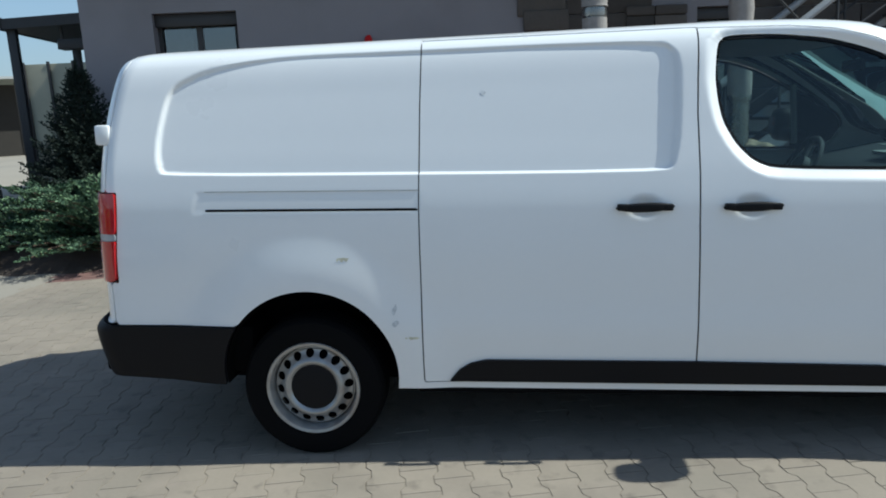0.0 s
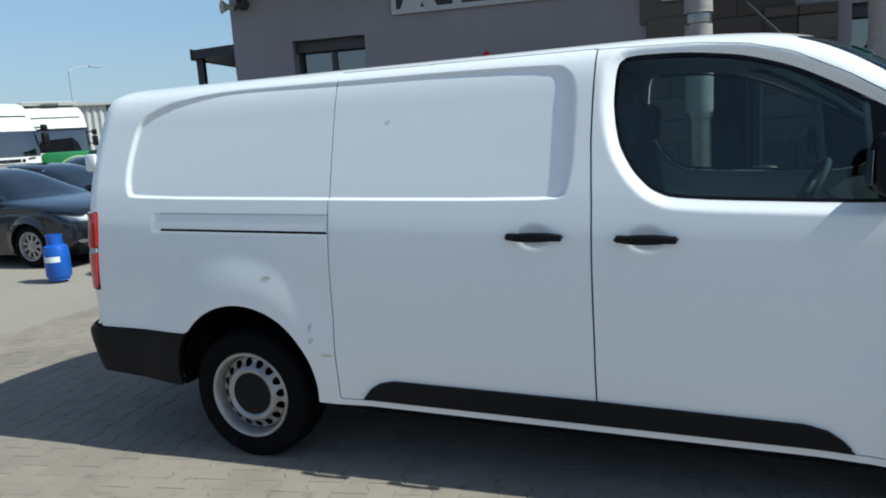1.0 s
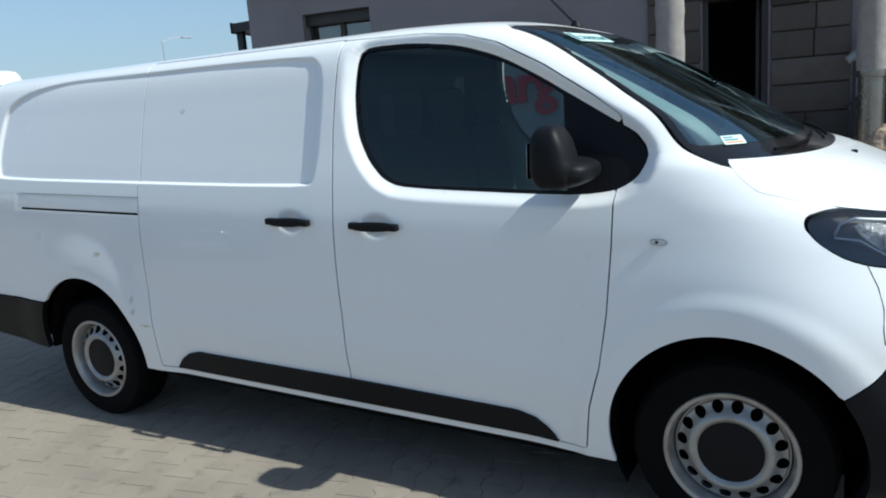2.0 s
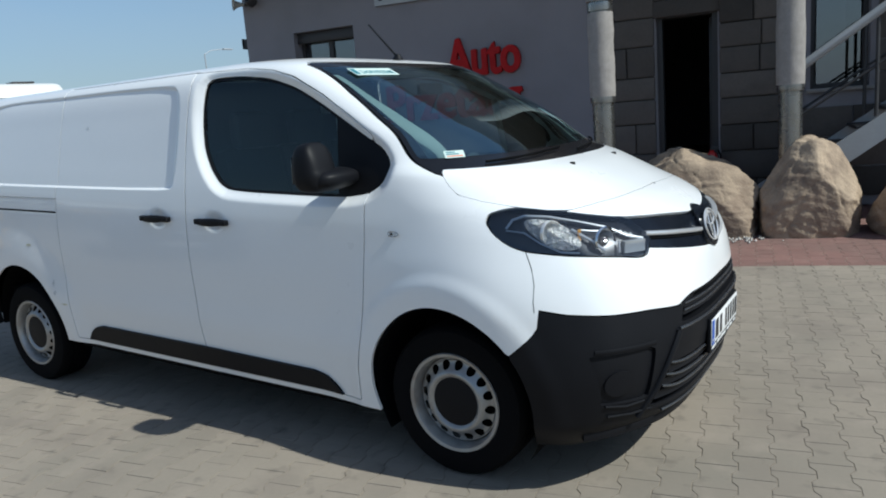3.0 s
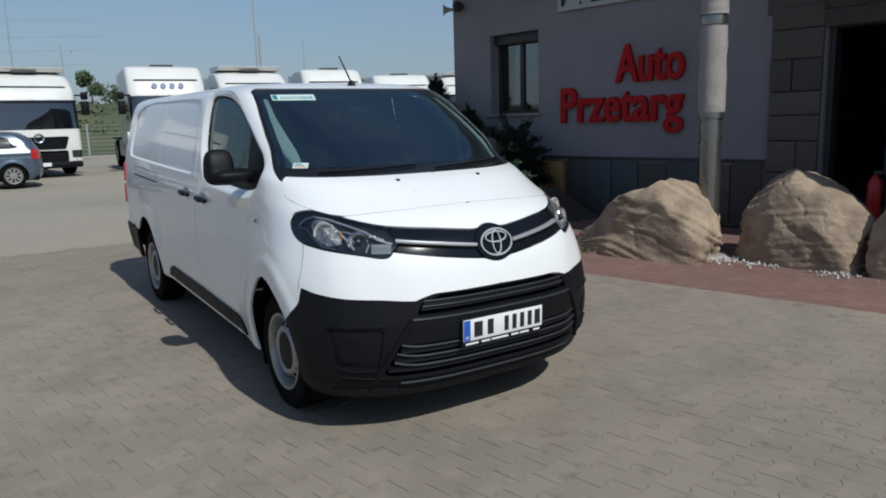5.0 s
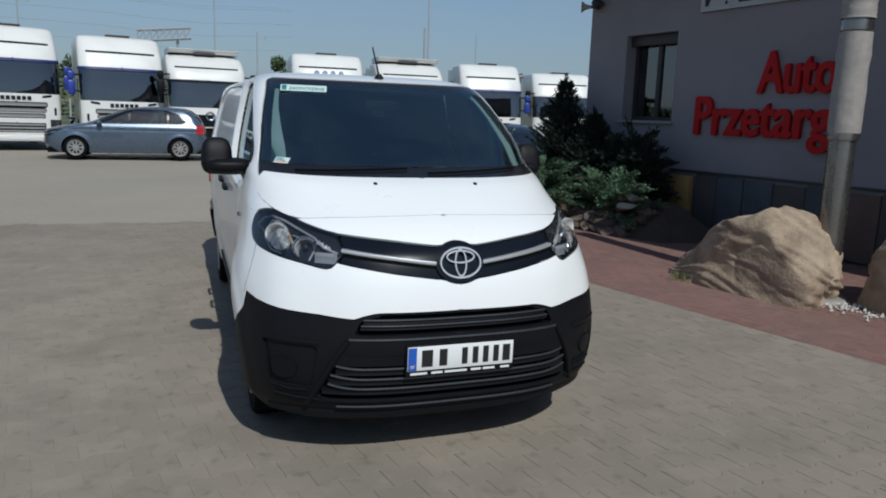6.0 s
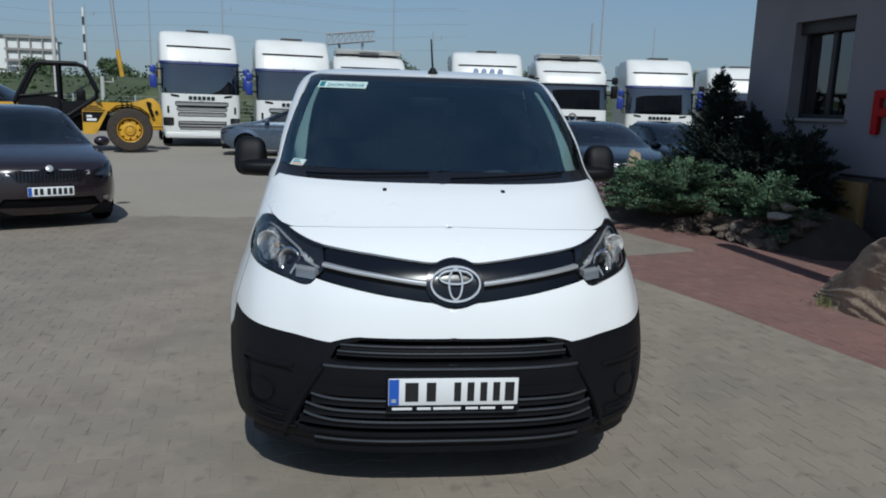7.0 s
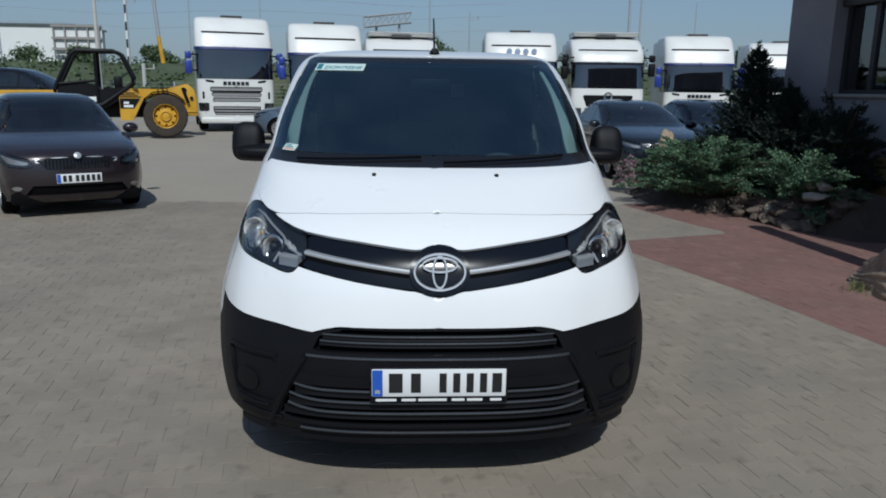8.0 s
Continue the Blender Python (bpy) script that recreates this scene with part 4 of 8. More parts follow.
def body_grid():
    """Half of the outer skin (y < 0): vertices by level and column, with the distance round the contour from the nose."""
    zl = np.concatenate([np.arange(0.30, 1.18, 0.0125), np.arange(1.18, 1.45, 0.006), np.arange(1.296, 1.33, 0.003), np.arange(1.45, 1.87, 0.0115), 1.963 - 0.095 * np.cos(np.linspace(0.02, math.pi / 2, 26)) ** 1.6])
    zl = np.unique(np.round(zl, 5))
    nf, ns, nr = 64, 400, 16
    rows = []
    for z in zl:
        xf, xr, w, a, p = (float(f(z)) for f in (v_front, v_rear, v_half, v_nose, v_pow))
        th = np.linspace(0, math.pi / 2, nf)
        xc = xf - a
        ra = min(0.20, (xc - xr) * 0.4)
        fx, fy = xc + a * np.cos(th) ** (2 / p), w * np.sin(th) ** (2 / p)
        # even steps along the nose's curve
        sa = np.concatenate([[0], np.cumsum(np.hypot(np.diff(fx), np.diff(fy)))])
        se = np.linspace(0, sa[-1], nf)
        fx, fy = np.interp(se, sa, fx), np.interp(se, sa, fy)
        sx = np.linspace(xc, xr + ra, ns + 2)[1:-1]
        th = np.linspace(math.pi / 2, 0, nr)
        rx, ry = xr + ra - ra * np.cos(th) ** (2 / 2.4), w * np.sin(th) ** (2 / 2.4)
        xx = np.concatenate([fx, sx, rx])
        yy = np.concatenate([fy, np.full(ns, w), ry])
        rows.append(np.stack([xx, yy, np.full(len(xx), z)], 1))
    G = np.array(rows)
    s = np.concatenate([np.zeros((len(zl), 1)), np.cumsum(np.hypot(np.diff(G[:, :, 0], axis=1), np.diff(G[:, :, 1], axis=1)), axis=1)], axis=1)
    x, y, z = G[:, :, 0], G[:, :, 1].copy(), G[:, :, 2]
    z = z + 0.029 * (np.minimum(x, 1.9) - 1.9) * smooth01(1.3, 1.86, z)
    side = smooth01(0.6, 0.8, y)
    out = np.zeros_like(y)
    for hx, hz in HUBS:                                     # flared arches
        r = np.hypot(x - hx, (z - hz) * 0.95)
        if hx > 1:                                          # front: a rolled lip, then a soft rise
            out += (0.010 * (1 - smooth01(0.490, 0.560, r)) + 0.018 * (1 - smooth01(0.50, 0.76, r))) * smooth01(0.28, 0.34, z)
        else:
            out += 0.022 * (1 - smooth01(0.46, 0.70, r)) * smooth01(0.28, 0.34, z)
    out -= 0.016 * (1 - smooth01(np.where(z < 1.36, -0.009, -0.016), np.where(z < 1.36, 0.003, 0.005), sd_poly(x, z, STAMP)))
    out -= 0.034 * (1 - smooth01(-0.004, 0.048, sd_poly(x, z, WINDOW)))
    out -= 0.0016 * (1 - smooth01(-0.010, 0.004, sd_poly(x, z, RAIL)))
    for hx in (1.473, 1.915):                               # cups behind the handles
        out -= 0.022 * (1 - smooth01(0.0, 1.0, np.hypot((x - hx) / 0.085, (z - 1.168) / 0.055)))
    out += 0.006 * np.exp(-((z - 0.62) / 0.10) ** 2) * (x < 3.0)      # soft crease along the lower doors
    out += 0.052 * smooth01(2.95, 3.55, x) * smooth01(0.28, 0.45, z) * (1 - smooth01(0.85, 1.30, z))   # fuller front wings
    y = y + out * side
    y[-1, :] = 0.0                                            # the roof closes along the middle
    return x, -y, z, s


# ---- skins: smooth shells cut into panels along outlines ----
def cut_faces(A0, Q, f):
    """The faces where f < 0, split along f = 0."""
    f = np.where(np.abs(f) < 1e-6, 1e-6, f).ravel()
    fq = f[Q]
    whole = Q[(fq < 0).all(1)]
    mixed = Q[((fq < 0).any(1)) & ((fq > 0).any(1))]
    extra, seen, polys = [], {}, []
    base = len(A0)

    def cross(a, b):
        key = (a, b) if a < b else (b, a)
        if key not in seen:
            t = f[key[0]] / (f[key[0]] - f[key[1]])
            extra.append(A0[key[0]] * (1 - t) + A0[key[1]] * t)
            seen[key] = base + len(extra) - 1
        return seen[key]
    for q in mixed.tolist():
        out = []
        for a, b in zip(q, q[1:] + q[:1]):
            if f[a] < 0:
                out.append(a)
            if (f[a] < 0) != (f[b] < 0):
                out.append(cross(a, b))
        if len(out) > 2:
            polys.append(out)
    A = np.concatenate([A0, np.array(extra)]) if extra else A0
    faces = whole.tolist() + polys
    used = np.unique(np.concatenate([np.ravel(g) for g in faces])) if faces else np.array([], int)
    back = np.zeros(len(A), int)
    back[used] = np.arange(len(used))
    return A[used], [[int(back[k]) for k in g] for g in faces]


class Skin:
    """Half a vehicle's outer skin (y < 0) on a grid, with normals and the distance round each level from the nose."""

    def __init__(self, x, y, z, s):
        self.P = np.stack([x, y, z], -1)
        n = np.cross(np.gradient(self.P, axis=1), np.gradient(self.P, axis=0))
        n /= np.linalg.norm(n, axis=-1, keepdims=True) + 1e-12
        mid = n[n.shape[0] // 3, n.shape[1] // 2]
        self.N = n * (-1 if mid[1] > 0 else 1)
        self.N[:, 0, 1] = 0
        self.s, self.x, self.y, self.z, self.tall = s, x, y, z, 1.0
        r, c = x.shape
        i, j = np.meshgrid(np.arange(r - 1), np.arange(c - 1), indexing="ij")
        k = (i * c + j).ravel()
        self.Q = np.stack([k, k + 1, k + c + 1, k + c], 1)
        self.A = np.concatenate([self.P, self.N], -1).reshape(-1, 6)

    def cut(self, f):
        return cut_faces(self.A, self.Q, f)

    def panel(self, name, f, material, parent, label="", out=0.0, thick=0.014, halves="both", smooth=50):
        """halves: both (one mesh over the middle), each (one object a side), right (y < 0 alone)."""
        A, F = self.cut(f)
        if not F:
            return []
        g0 = np.array([g[:3] for g in F])
        turn = (np.cross(A[g0[:, 1], :3] - A[g0[:, 0], :3], A[g0[:, 2], :3] - A[g0[:, 0], :3]) * A[g0[:, 0], 3:]).sum(1)
        if np.sum(turn) < 0:
            F = [g[::-1] for g in F]
        P, N = A[:, :3] + out * A[:, 3:], A[:, 3:]
        count = {}
        for g in F:
            for a, b in zip(g, g[1:] + g[:1]):
                k = (min(a, b), max(a, b))
                count[k] = count.get(k, 0) + 1
        rim = [(a, b) for g in F for a, b in zip(g, g[1:] + g[:1]) if count[(min(a, b), max(a, b))] == 1
               and not (abs(P[a, 1]) < 1e-4 and abs(P[b, 1]) < 1e-4)]
        verts, faces = [tuple(p) for p in P], list(F)
        if thick:
            at = {}
            for a, b in rim:
                for k in (a, b):
                    if k not in at:
                        at[k] = len(verts)
                        verts += [tuple(P[k]), tuple(P[k] - thick * N[k])]
                faces.append([at[b], at[a], at[a] + 1, at[b] + 1])
        made = []
        flip = [(x, -y, z) for x, y, z in verts]
        if halves == "both":
            n = len(verts)
            made.append(mesh_object(name, verts + flip, faces + [[n + k for k in g[::-1]] for g in faces], material, parent, label, smooth))
            weld = bmesh.new()
            weld.from_mesh(made[0].data)
            mid = [v for v in weld.verts if abs(v.co.y) < 1e-4]
            bmesh.ops.remove_doubles(weld, verts=mid, dist=1e-5)
            weld.to_mesh(made[0].data)
            weld.free()
        else:
            made.append(mesh_object(name, verts, faces, material, parent, label, smooth))
            if halves == "each":
                made.append(mesh_object(name, flip, [g[::-1] for g in faces], material, parent, label, smooth))
        return made

    def at(self, s, z, out=0.0):
        """The place on the skin at the distance s round the level z, and its normal (s < 0: the other half)."""
        zc = self.z[:, 0]
        i0 = int(np.clip(np.searchsorted(zc, z) - 1, 0, len(zc) - 2))
        u = float(np.clip((z - zc[i0]) / (zc[i0 + 1] - zc[i0]), 0, 1))
        p, n = 0, 0
        for i, wt in ((i0, 1 - u), (i0 + 1, u)):
            j = np.interp(abs(s), self.s[i], np.arange(self.s.shape[1]))
            a, b, t = int(j), min(int(j) + 1, self.s.shape[1] - 1), j - int(j)
            p, n = p + wt * (self.P[i, a] * (1 - t) + self.P[i, b] * t), n + wt * (self.N[i, a] * (1 - t) + self.N[i, b] * t)
        g = Vector((1, -1 if s < 0 else 1, 1))
        return Vector(p) * g + out * Vector(n) * g, Vector(n) * g

    def bar(self, z, s0, s1, height, proud, sink=0.03, n=28, lift=None):
        """A bar along the skin at level z; lift(s) raises it."""
        bm = bmesh.new()
        rings = []
        for s in np.linspace(s0, s1, n):
            zz = z + (lift(abs(s)) if lift else 0)
            p, nn = self.at(s, zz)
            nn = Vector((nn.x, nn.y, 0)).normalized()
            p = Vector((p.x, p.y, zz * self.tall))
            h = height / 2
            rings.append([bm.verts.new(p + nn * o + Vector((0, 0, k))) for o, k in
                          ((-sink, -h), (proud * 0.6, -h), (proud, -h * 0.5), (proud, h * 0.3), (proud * 0.55, h), (-sink, h))])
        for A, B in zip(rings, rings[1:]):
            for k in range(6):
                bm.faces.new((A[k], A[(k + 1) % 6], B[(k + 1) % 6], B[k]))
        bm.faces.new(rings[0][::-1])
        bm.faces.new(rings[-1])
        return bm


def wheel_parts(parent, m, r, rim_r, width, holes=16, cap=0.11, cap_mat=None, rim_mat=None, spokes=0):
    """tyre > rim > cap; the wheel's axle along its local y, its outer face towards -y."""
    up = m @ pose(0, 0, 0, 90, 0, 0)
    w = width / 2
    prof = [(rim_r - 0.01, -w * 0.9), (rim_r + 0.012, -w), (r * 0.80, -w * 1.04), (r * 0.94, -w * 0.98), (r * 0.985, -w * 0.82), (r, -w * 0.6)]
    grooves = []
    for g in (-0.36, 0.0, 0.36):
        grooves += [(r, w * (g - 0.07)), (r - 0.008, w * (g - 0.06)), (r - 0.008, w * (g + 0.06)), (r, w * (g + 0.07))]
    prof = prof + grooves + [(a, -h) for a, h in prof[::-1]]
    tyre = part("tyre", lathe(prof, 48, up), RUBBER, parent)
    rim_mat = rim_mat or STEEL
    rim = part("rim", lathe([(rim_r + 0.006, w * 0.985), (rim_r + 0.003, w * 1.03), (rim_r - 0.010, w * 1.0), (rim_r - 0.018, w * 0.86), (rim_r - 0.021, w * 0.62), (rim_r - 0.024, w * 0.3), (rim_r - 0.030, 0), (rim_r - 0.02, -w * 0.9)], 48, up), rim_mat, tyre)
    # dished disc with round holes, or spokes
    nr, na = 40, 192
    rr = np.linspace(0.02, rim_r - 0.024, nr)
    disc_verts, f = [], []
    for q in rr:
        for k in range(na):
            th = 2 * math.pi * k / na
            h = w * (0.60 + 0.32 * math.exp(-((q - 0.125) / 0.028) ** 2) - 0.05 * smooth01(rim_r * 0.83, rim_r * 0.85, q) - 0.30 * smooth01(rim_r * 0.875, rim_r * 0.90, q) if not spokes else 0.78 - 1.2 * (q - 0.1) ** 2 * 8)
            disc_verts.append((q * math.cos(th), q * math.sin(th), h))
            if not spokes:
                d = min(math.hypot(q * math.cos(th) - rim_r * 0.755 * math.cos(c), q * math.sin(th) - rim_r * 0.755 * math.sin(c)) for c in [2 * math.pi * (round(th / (2 * math.pi) * holes) % holes) / holes])
                f.append(rim_r * 0.092 - d)
            else:
                c = 2 * math.pi * round(th / (2 * math.pi) * spokes - 0.5) / spokes + math.pi / spokes
                tang = abs(math.sin(th - c)) * q
                f.append(-1 if q < rim_r * 0.40 or q > rim_r * 0.80 else (rim_r * 0.42 * math.pi / spokes * (q / rim_r + 0.15) - tang) if tang < rim_r * 0.42 * math.pi / spokes * (q / rim_r + 0.15) else -1)
    V = np.array(disc_verts)
    f = np.array(f)
    faces = []
    V6 = np.concatenate([V, np.tile([0, 0, 1.0], (len(V), 1))], 1)
    quads = np.array([(i * na + k, i * na + (k + 1) % na, (i + 1) * na + (k + 1) % na, (i + 1) * na + k) for i in range(nr - 1) for k in range(na)])
    A, F = cut_faces(V6, quads, f)
    mesh_object("disc", [up @ Vector(p[:3]) for p in A], F, rim_mat, tyre, smooth=40)
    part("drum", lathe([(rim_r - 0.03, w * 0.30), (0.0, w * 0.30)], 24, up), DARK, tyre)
    part("hub_cap", lathe([(0.0, w * 0.86), (cap * 0.6, w * 0.86), (cap * 0.93, w * 0.82), (cap, w * 0.70), (cap, w * 0.5)], 32, up), cap_mat or PLASTIC, tyre)
    return tyre


# ---- the van ----
van = thing("panel_van", pose(-0.015, 0, 0, 0, 1.9, 0), "white panel van with black bumpers and steel wheels", "van")
SK = Skin(*body_grid())
x, y, z, s = SK.x, SK.y, SK.z, SK.s
line = lambda q, knots: np.interp(q, [k[0] for k in knots], [k[1] for k in knots])

f_window = sd_poly(x, z, WINDOW)
f_glass = np.maximum(f_window + 0.011, x - (2.70 - 0.10 * (z - 1.35)))
f_ws = np.maximum.reduce([1.418 + 0.012 * smooth01(0.4, 0.9, s) * -1 - z, np.abs(y) - line(z, [(1.40, 0.812), (1.54, 0.786), (1.65, 0.764), (1.76, 0.733), (1.90, 0.682), (1.93, 0.62)]), z - 1.915, 2.0 - x])
f_ws_in = np.maximum.reduce([f_ws + 0.014, 1.468 - z, z - 1.885])
f_hood = np.maximum.reduce([np.maximum(line(s, [(0, 1.288), (0.28, 1.282), (0.55, 1.270), (0.72, 1.256), (0.80, 1.262), (0.86, 1.273), (1.0, 1.262)]), line(x, [(3.19, 1.46), (3.23, 1.414), (3.27, 1.368), (3.32, 1.328), (3.42, 1.302), (3.53, 1.282), (3.60, 1.27), (3.9, 1.20)])) - z, 3.19 - x, z - 1.424])
HEADLIGHT = [(1.112, 1.145), (1.130, 1.180), (1.108, 1.222), (1.04, 1.255), (0.94, 1.272), (0.86, 1.274), (0.775, 1.258), (0.69, 1.238), (0.60, 1.220), (0.545, 1.214), (0.538, 1.185), (0.526, 1.137), (0.558, 1.112), (0.596, 1.073), (0.640, 1.071), (0.70, 1.082), (0.79, 1.093), (0.92, 1.104), (1.06, 1.120)]
f_lamp = np.where(x > 3.0, sd_poly(s, z, rounded(HEADLIGHT, 1)), 1)
f_badge = np.where(x > 3.5, np.hypot(s / 0.120, (z - 1.103) / 0.090) - 1, 1) * 0.1
f_grille = np.where(x > 3.5, np.minimum(np.maximum.reduce([line(s, [(0, 1.03), (0.12, 1.038), (0.31, 1.063), (0.56, 1.100)]) - z, z - line(s, [(0, 1.170), (0.12, 1.177), (0.32, 1.197), (0.56, 1.214)]), s - 0.56]), f_badge), 1)
f_grille = np.maximum(f_grille, -f_lamp)
f_front_bumper = np.where(x > 3.2, np.maximum(z - np.where(s < 1.075, line(s, [(0, 0.893), (0.390, 0.891), (0.448, 0.878), (0.498, 0.861), (0.56, 0.865), (0.66, 0.873), (0.80, 0.879), (0.967, 0.892), (1.075, 0.911)]), line(s, [(1.075, 0.850), (1.115, 0.803), (1.16, 0.767), (1.20, 0.735), (1.30, 0.655)])), s - 1.30), 1)
f_rear_bumper = np.where(x < -0.2, z - 0.636, 1)
in_arch = np.maximum(0.406 - np.hypot(x - HUBS[1][0], z - HUBS[1][1] - 0.034), 0.404 - np.hypot(x - HUBS[0][0], z - 0.398))
f_under = np.where(x > 3.3, 0.325, np.where(x < -0.3, line(x, [(-1.2, 0.43), (-0.95, 0.385), (-0.3, 0.345)]), 0.336)) - z
keep = np.maximum(in_arch, f_under)
seam_rear = line(z, [(0.3, 0.522), (0.40, 0.520), (0.78, 0.517), (1.16, 0.513), (1.31, 0.515), (1.60, 0.518), (1.84, 0.524)])
seam_mid = line(z, [(0.37, 1.726), (0.70, 1.718), (1.10, 1.705), (1.30, 1.702), (1.55, 1.693), (1.70, 1.695), (1.91, 1.702)])
f_slide = np.maximum.reduce([seam_rear - x, x - seam_mid + 0.0008, z - line(x, [(0.55, 1.885), (1.72, 1.912)]), 0.368 - z])
FRONT_DOOR = [(1.60, 0.368), (1.60, 1.908), (2.08, 1.908), (2.26, 1.890), (2.41, 1.852), (2.60, 1.760), (2.78, 1.650), (2.885, 1.575), (2.878, 1.33), (2.876, 1.15), (2.864, 0.90), (2.839, 0.70), (2.800, 0.54), (2.783, 0.368)]
f_door = np.maximum(sd_poly(x, z, FRONT_DOOR), seam_mid + 0.0008 - x)
TRIM = [(0.635, 0.374), (0.68, 0.43), (0.73, 0.462), (0.80, 0.480), (1.72, 0.480), (2.50, 0.470), (2.58, 0.452), (2.63, 0.42), (2.675, 0.374)]
f_trim = sd_poly(x, z, TRIM)
seam_back = line(z, [(0.6, -0.905), (1.2, -0.905), (1.5, -0.885), (1.7, -0.85), (1.85, -0.80), (1.93, -0.70)])
f_back = np.maximum(x - seam_back, -z + 0.64)
f_tail = np.where(np.abs(y) > 0.55, np.maximum.reduce([x + 0.868 - 0.02 * smooth01(0.85, 1.2, z), 0.84 - z, z - 1.245]), 1)
f_rails = sd_poly(x, z, [(-0.44, 1.158), (0.512, 1.158), (0.512, 1.171), (-0.44, 1.171)])
G = 0.0028
parts_out = [f_window, f_ws, f_hood + 0.0018, f_lamp, f_grille, f_front_bumper, f_rear_bumper, f_slide, f_door, f_back, f_tail]
f_body = np.maximum.reduce([keep] + [G - p for p in parts_out])
SK.panel("body", f_body, WHITE, van)
SK.panel("sliding_door", np.maximum(f_slide + G, keep), WHITE, van, "white sliding door with a stamped panel", halves="each")
SK.panel("front_door", np.maximum.reduce([f_door + G, keep, G - f_window]), WHITE, van, halves="each")
SK.panel("hood", f_hood + 0.0006, WHITE, van)
SK.panel("rear_door", np.maximum.reduce([f_back + G, keep, G - f_tail]), WHITE, van)
f_clear = np.abs(z - 1.045) - 0.017
SK.panel("tail_light", np.maximum.reduce([f_tail + G, keep, -f_clear]), REDLENS, van, "red tail light", out=0.012, thick=0.03, halves="each")
SK.panel("reversing_light", np.maximum.reduce([f_tail + G, keep, f_clear + 0.001]), SILVERTRIM, van, "clear reversing light", out=0.008, thick=0.03, halves="each")
SK.panel("windscreen", f_ws_in, WSGLASS, van, "tinted windscreen glass", thick=0)
SK.panel("windscreen_border", np.maximum(f_ws + G, -f_ws_in), GLOSSBLACK, van, "black border of the windscreen", out=-0.001, thick=0.006)
f_side_in = np.abs(y) - line(z, [(1.40, 0.812), (1.54, 0.786), (1.65, 0.764), (1.76, 0.733), (1.90, 0.682), (1.93, 0.62)])
SK.panel("pillar_trim", np.maximum.reduce([f_ws + 0.040, -(f_side_in + 0.115 - 0.05 * smooth01(1.5, 1.85, z)), 1.45 - z, z - 1.90]), CABINLIGHT, van, "pale pillar trim", out=-0.030, thick=0.006, halves="each")
SK.panel("side_window", f_glass, GLASS, van, "dark tinted side window", out=-0.010, thick=0, halves="each")
SK.panel("window_surround", np.maximum(f_window + 0.001, -f_glass), PLASTIC, van, "black rubber window surround", out=-0.004, halves="each")
SK.panel("sill_trim", f_trim, PLASTIC, van, "black plastic sill moulding", out=0.014, thick=0.016, halves="each")
SK.panel("slide_rail", f_rails, DARK, van, "black sliding door rail slot", out=0.0015, thick=0, halves="each")
# dark strips behind the joints
near = np.minimum.reduce([np.abs(f_slide), np.abs(f_door), np.abs(f_hood), np.abs(f_back), np.abs(f_ws)]) - 0.016
SK.panel("joint_seal", np.maximum.reduce([near, keep + 0.004, -f_window, 0.004 - f_lamp, -f_ws_in]), DARK, van, "black rubber joint seals", out=-0.012, thick=0)
SEAM = mat("seam_shadow_grey", (0.16, 0.165, 0.17), 0.8, bump=0)


def flank(x0, z0, out=0.0):
    """A place on the van's side, on its right half."""
    i = int(np.argmin(np.abs(SK.z[:, -60] - z0)))
    return Vector((x0, float(np.interp(-x0, -SK.x[i], SK.y[i])) - out, z0))


for sg in (-1, 1):
    part("wing_joint", tube([SK.at(sg * a_, b_, -0.0008)[0] for a_, b_ in ((1.052, 1.12), (1.056, 1.06), (1.064, 1.0), (1.080, 0.94), (1.083, 0.90))], 0.0020, 6), DARK, van)
    pts = [flank(x0, 1.246) for x0 in np.linspace(-0.44, 0.515, 24)]
    part("rail_joint", tube([Vector((p.x, sg * p.y, p.z)) for p in pts], 0.0016, 6), SEAM, van, "fine grey joint above the rail")
# rear bumper
SK.panel("rear_bumper", np.maximum.reduce([f_rear_bumper + G, keep]), PLASTIC, van, "black plastic rear bumper", out=0.012, thick=0.03)
# front bumper with its openings
f_low = np.where(x > 3.5, np.maximum.reduce([line(s, [(0, 0.452), (0.55, 0.452), (0.64, 0.48)]) - z, z - 0.648, s - line(z, [(0.45, 0.665), (0.475, 0.66), (0.55, 0.63), (0.648, 0.585)])]), 1)
f_up = np.where(x > 3.5, np.maximum.reduce([0.792 - z, z - line(s, [(0, 0.881), (0.36, 0.879), (0.44, 0.866), (0.47, 0.850)]), s - line(z, [(0.79, 0.50), (0.87, 0.46)])]), 1)
FOG = [(0.915, 0.735), (0.655, 0.735), (0.668, 0.62), (0.675, 0.525), (0.855, 0.535), (0.885, 0.66)]
f_fog = np.where(x > 3.4, sd_poly(s, z, FOG), 1)
SK.panel("front_bumper", np.maximum.reduce([f_front_bumper + G, keep, -f_low, -f_up, -f_fog]), PLASTIC, van, "black textured plastic front bumper", thick=0.045)
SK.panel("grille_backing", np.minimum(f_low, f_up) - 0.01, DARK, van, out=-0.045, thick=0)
SK.panel("fog_recess", f_fog - 0.004, PLASTIC, van, out=-0.014, thick=0, halves="each")
SK.panel("fog_blank", np.where(x > 3.4, np.hypot((s - 0.795) / 0.058, (z - 0.612) / 0.052) - 1, 1) * 0.05, PLASTIC, van, "round black fog lamp blank", out=-0.006, thick=0.02, halves="each")
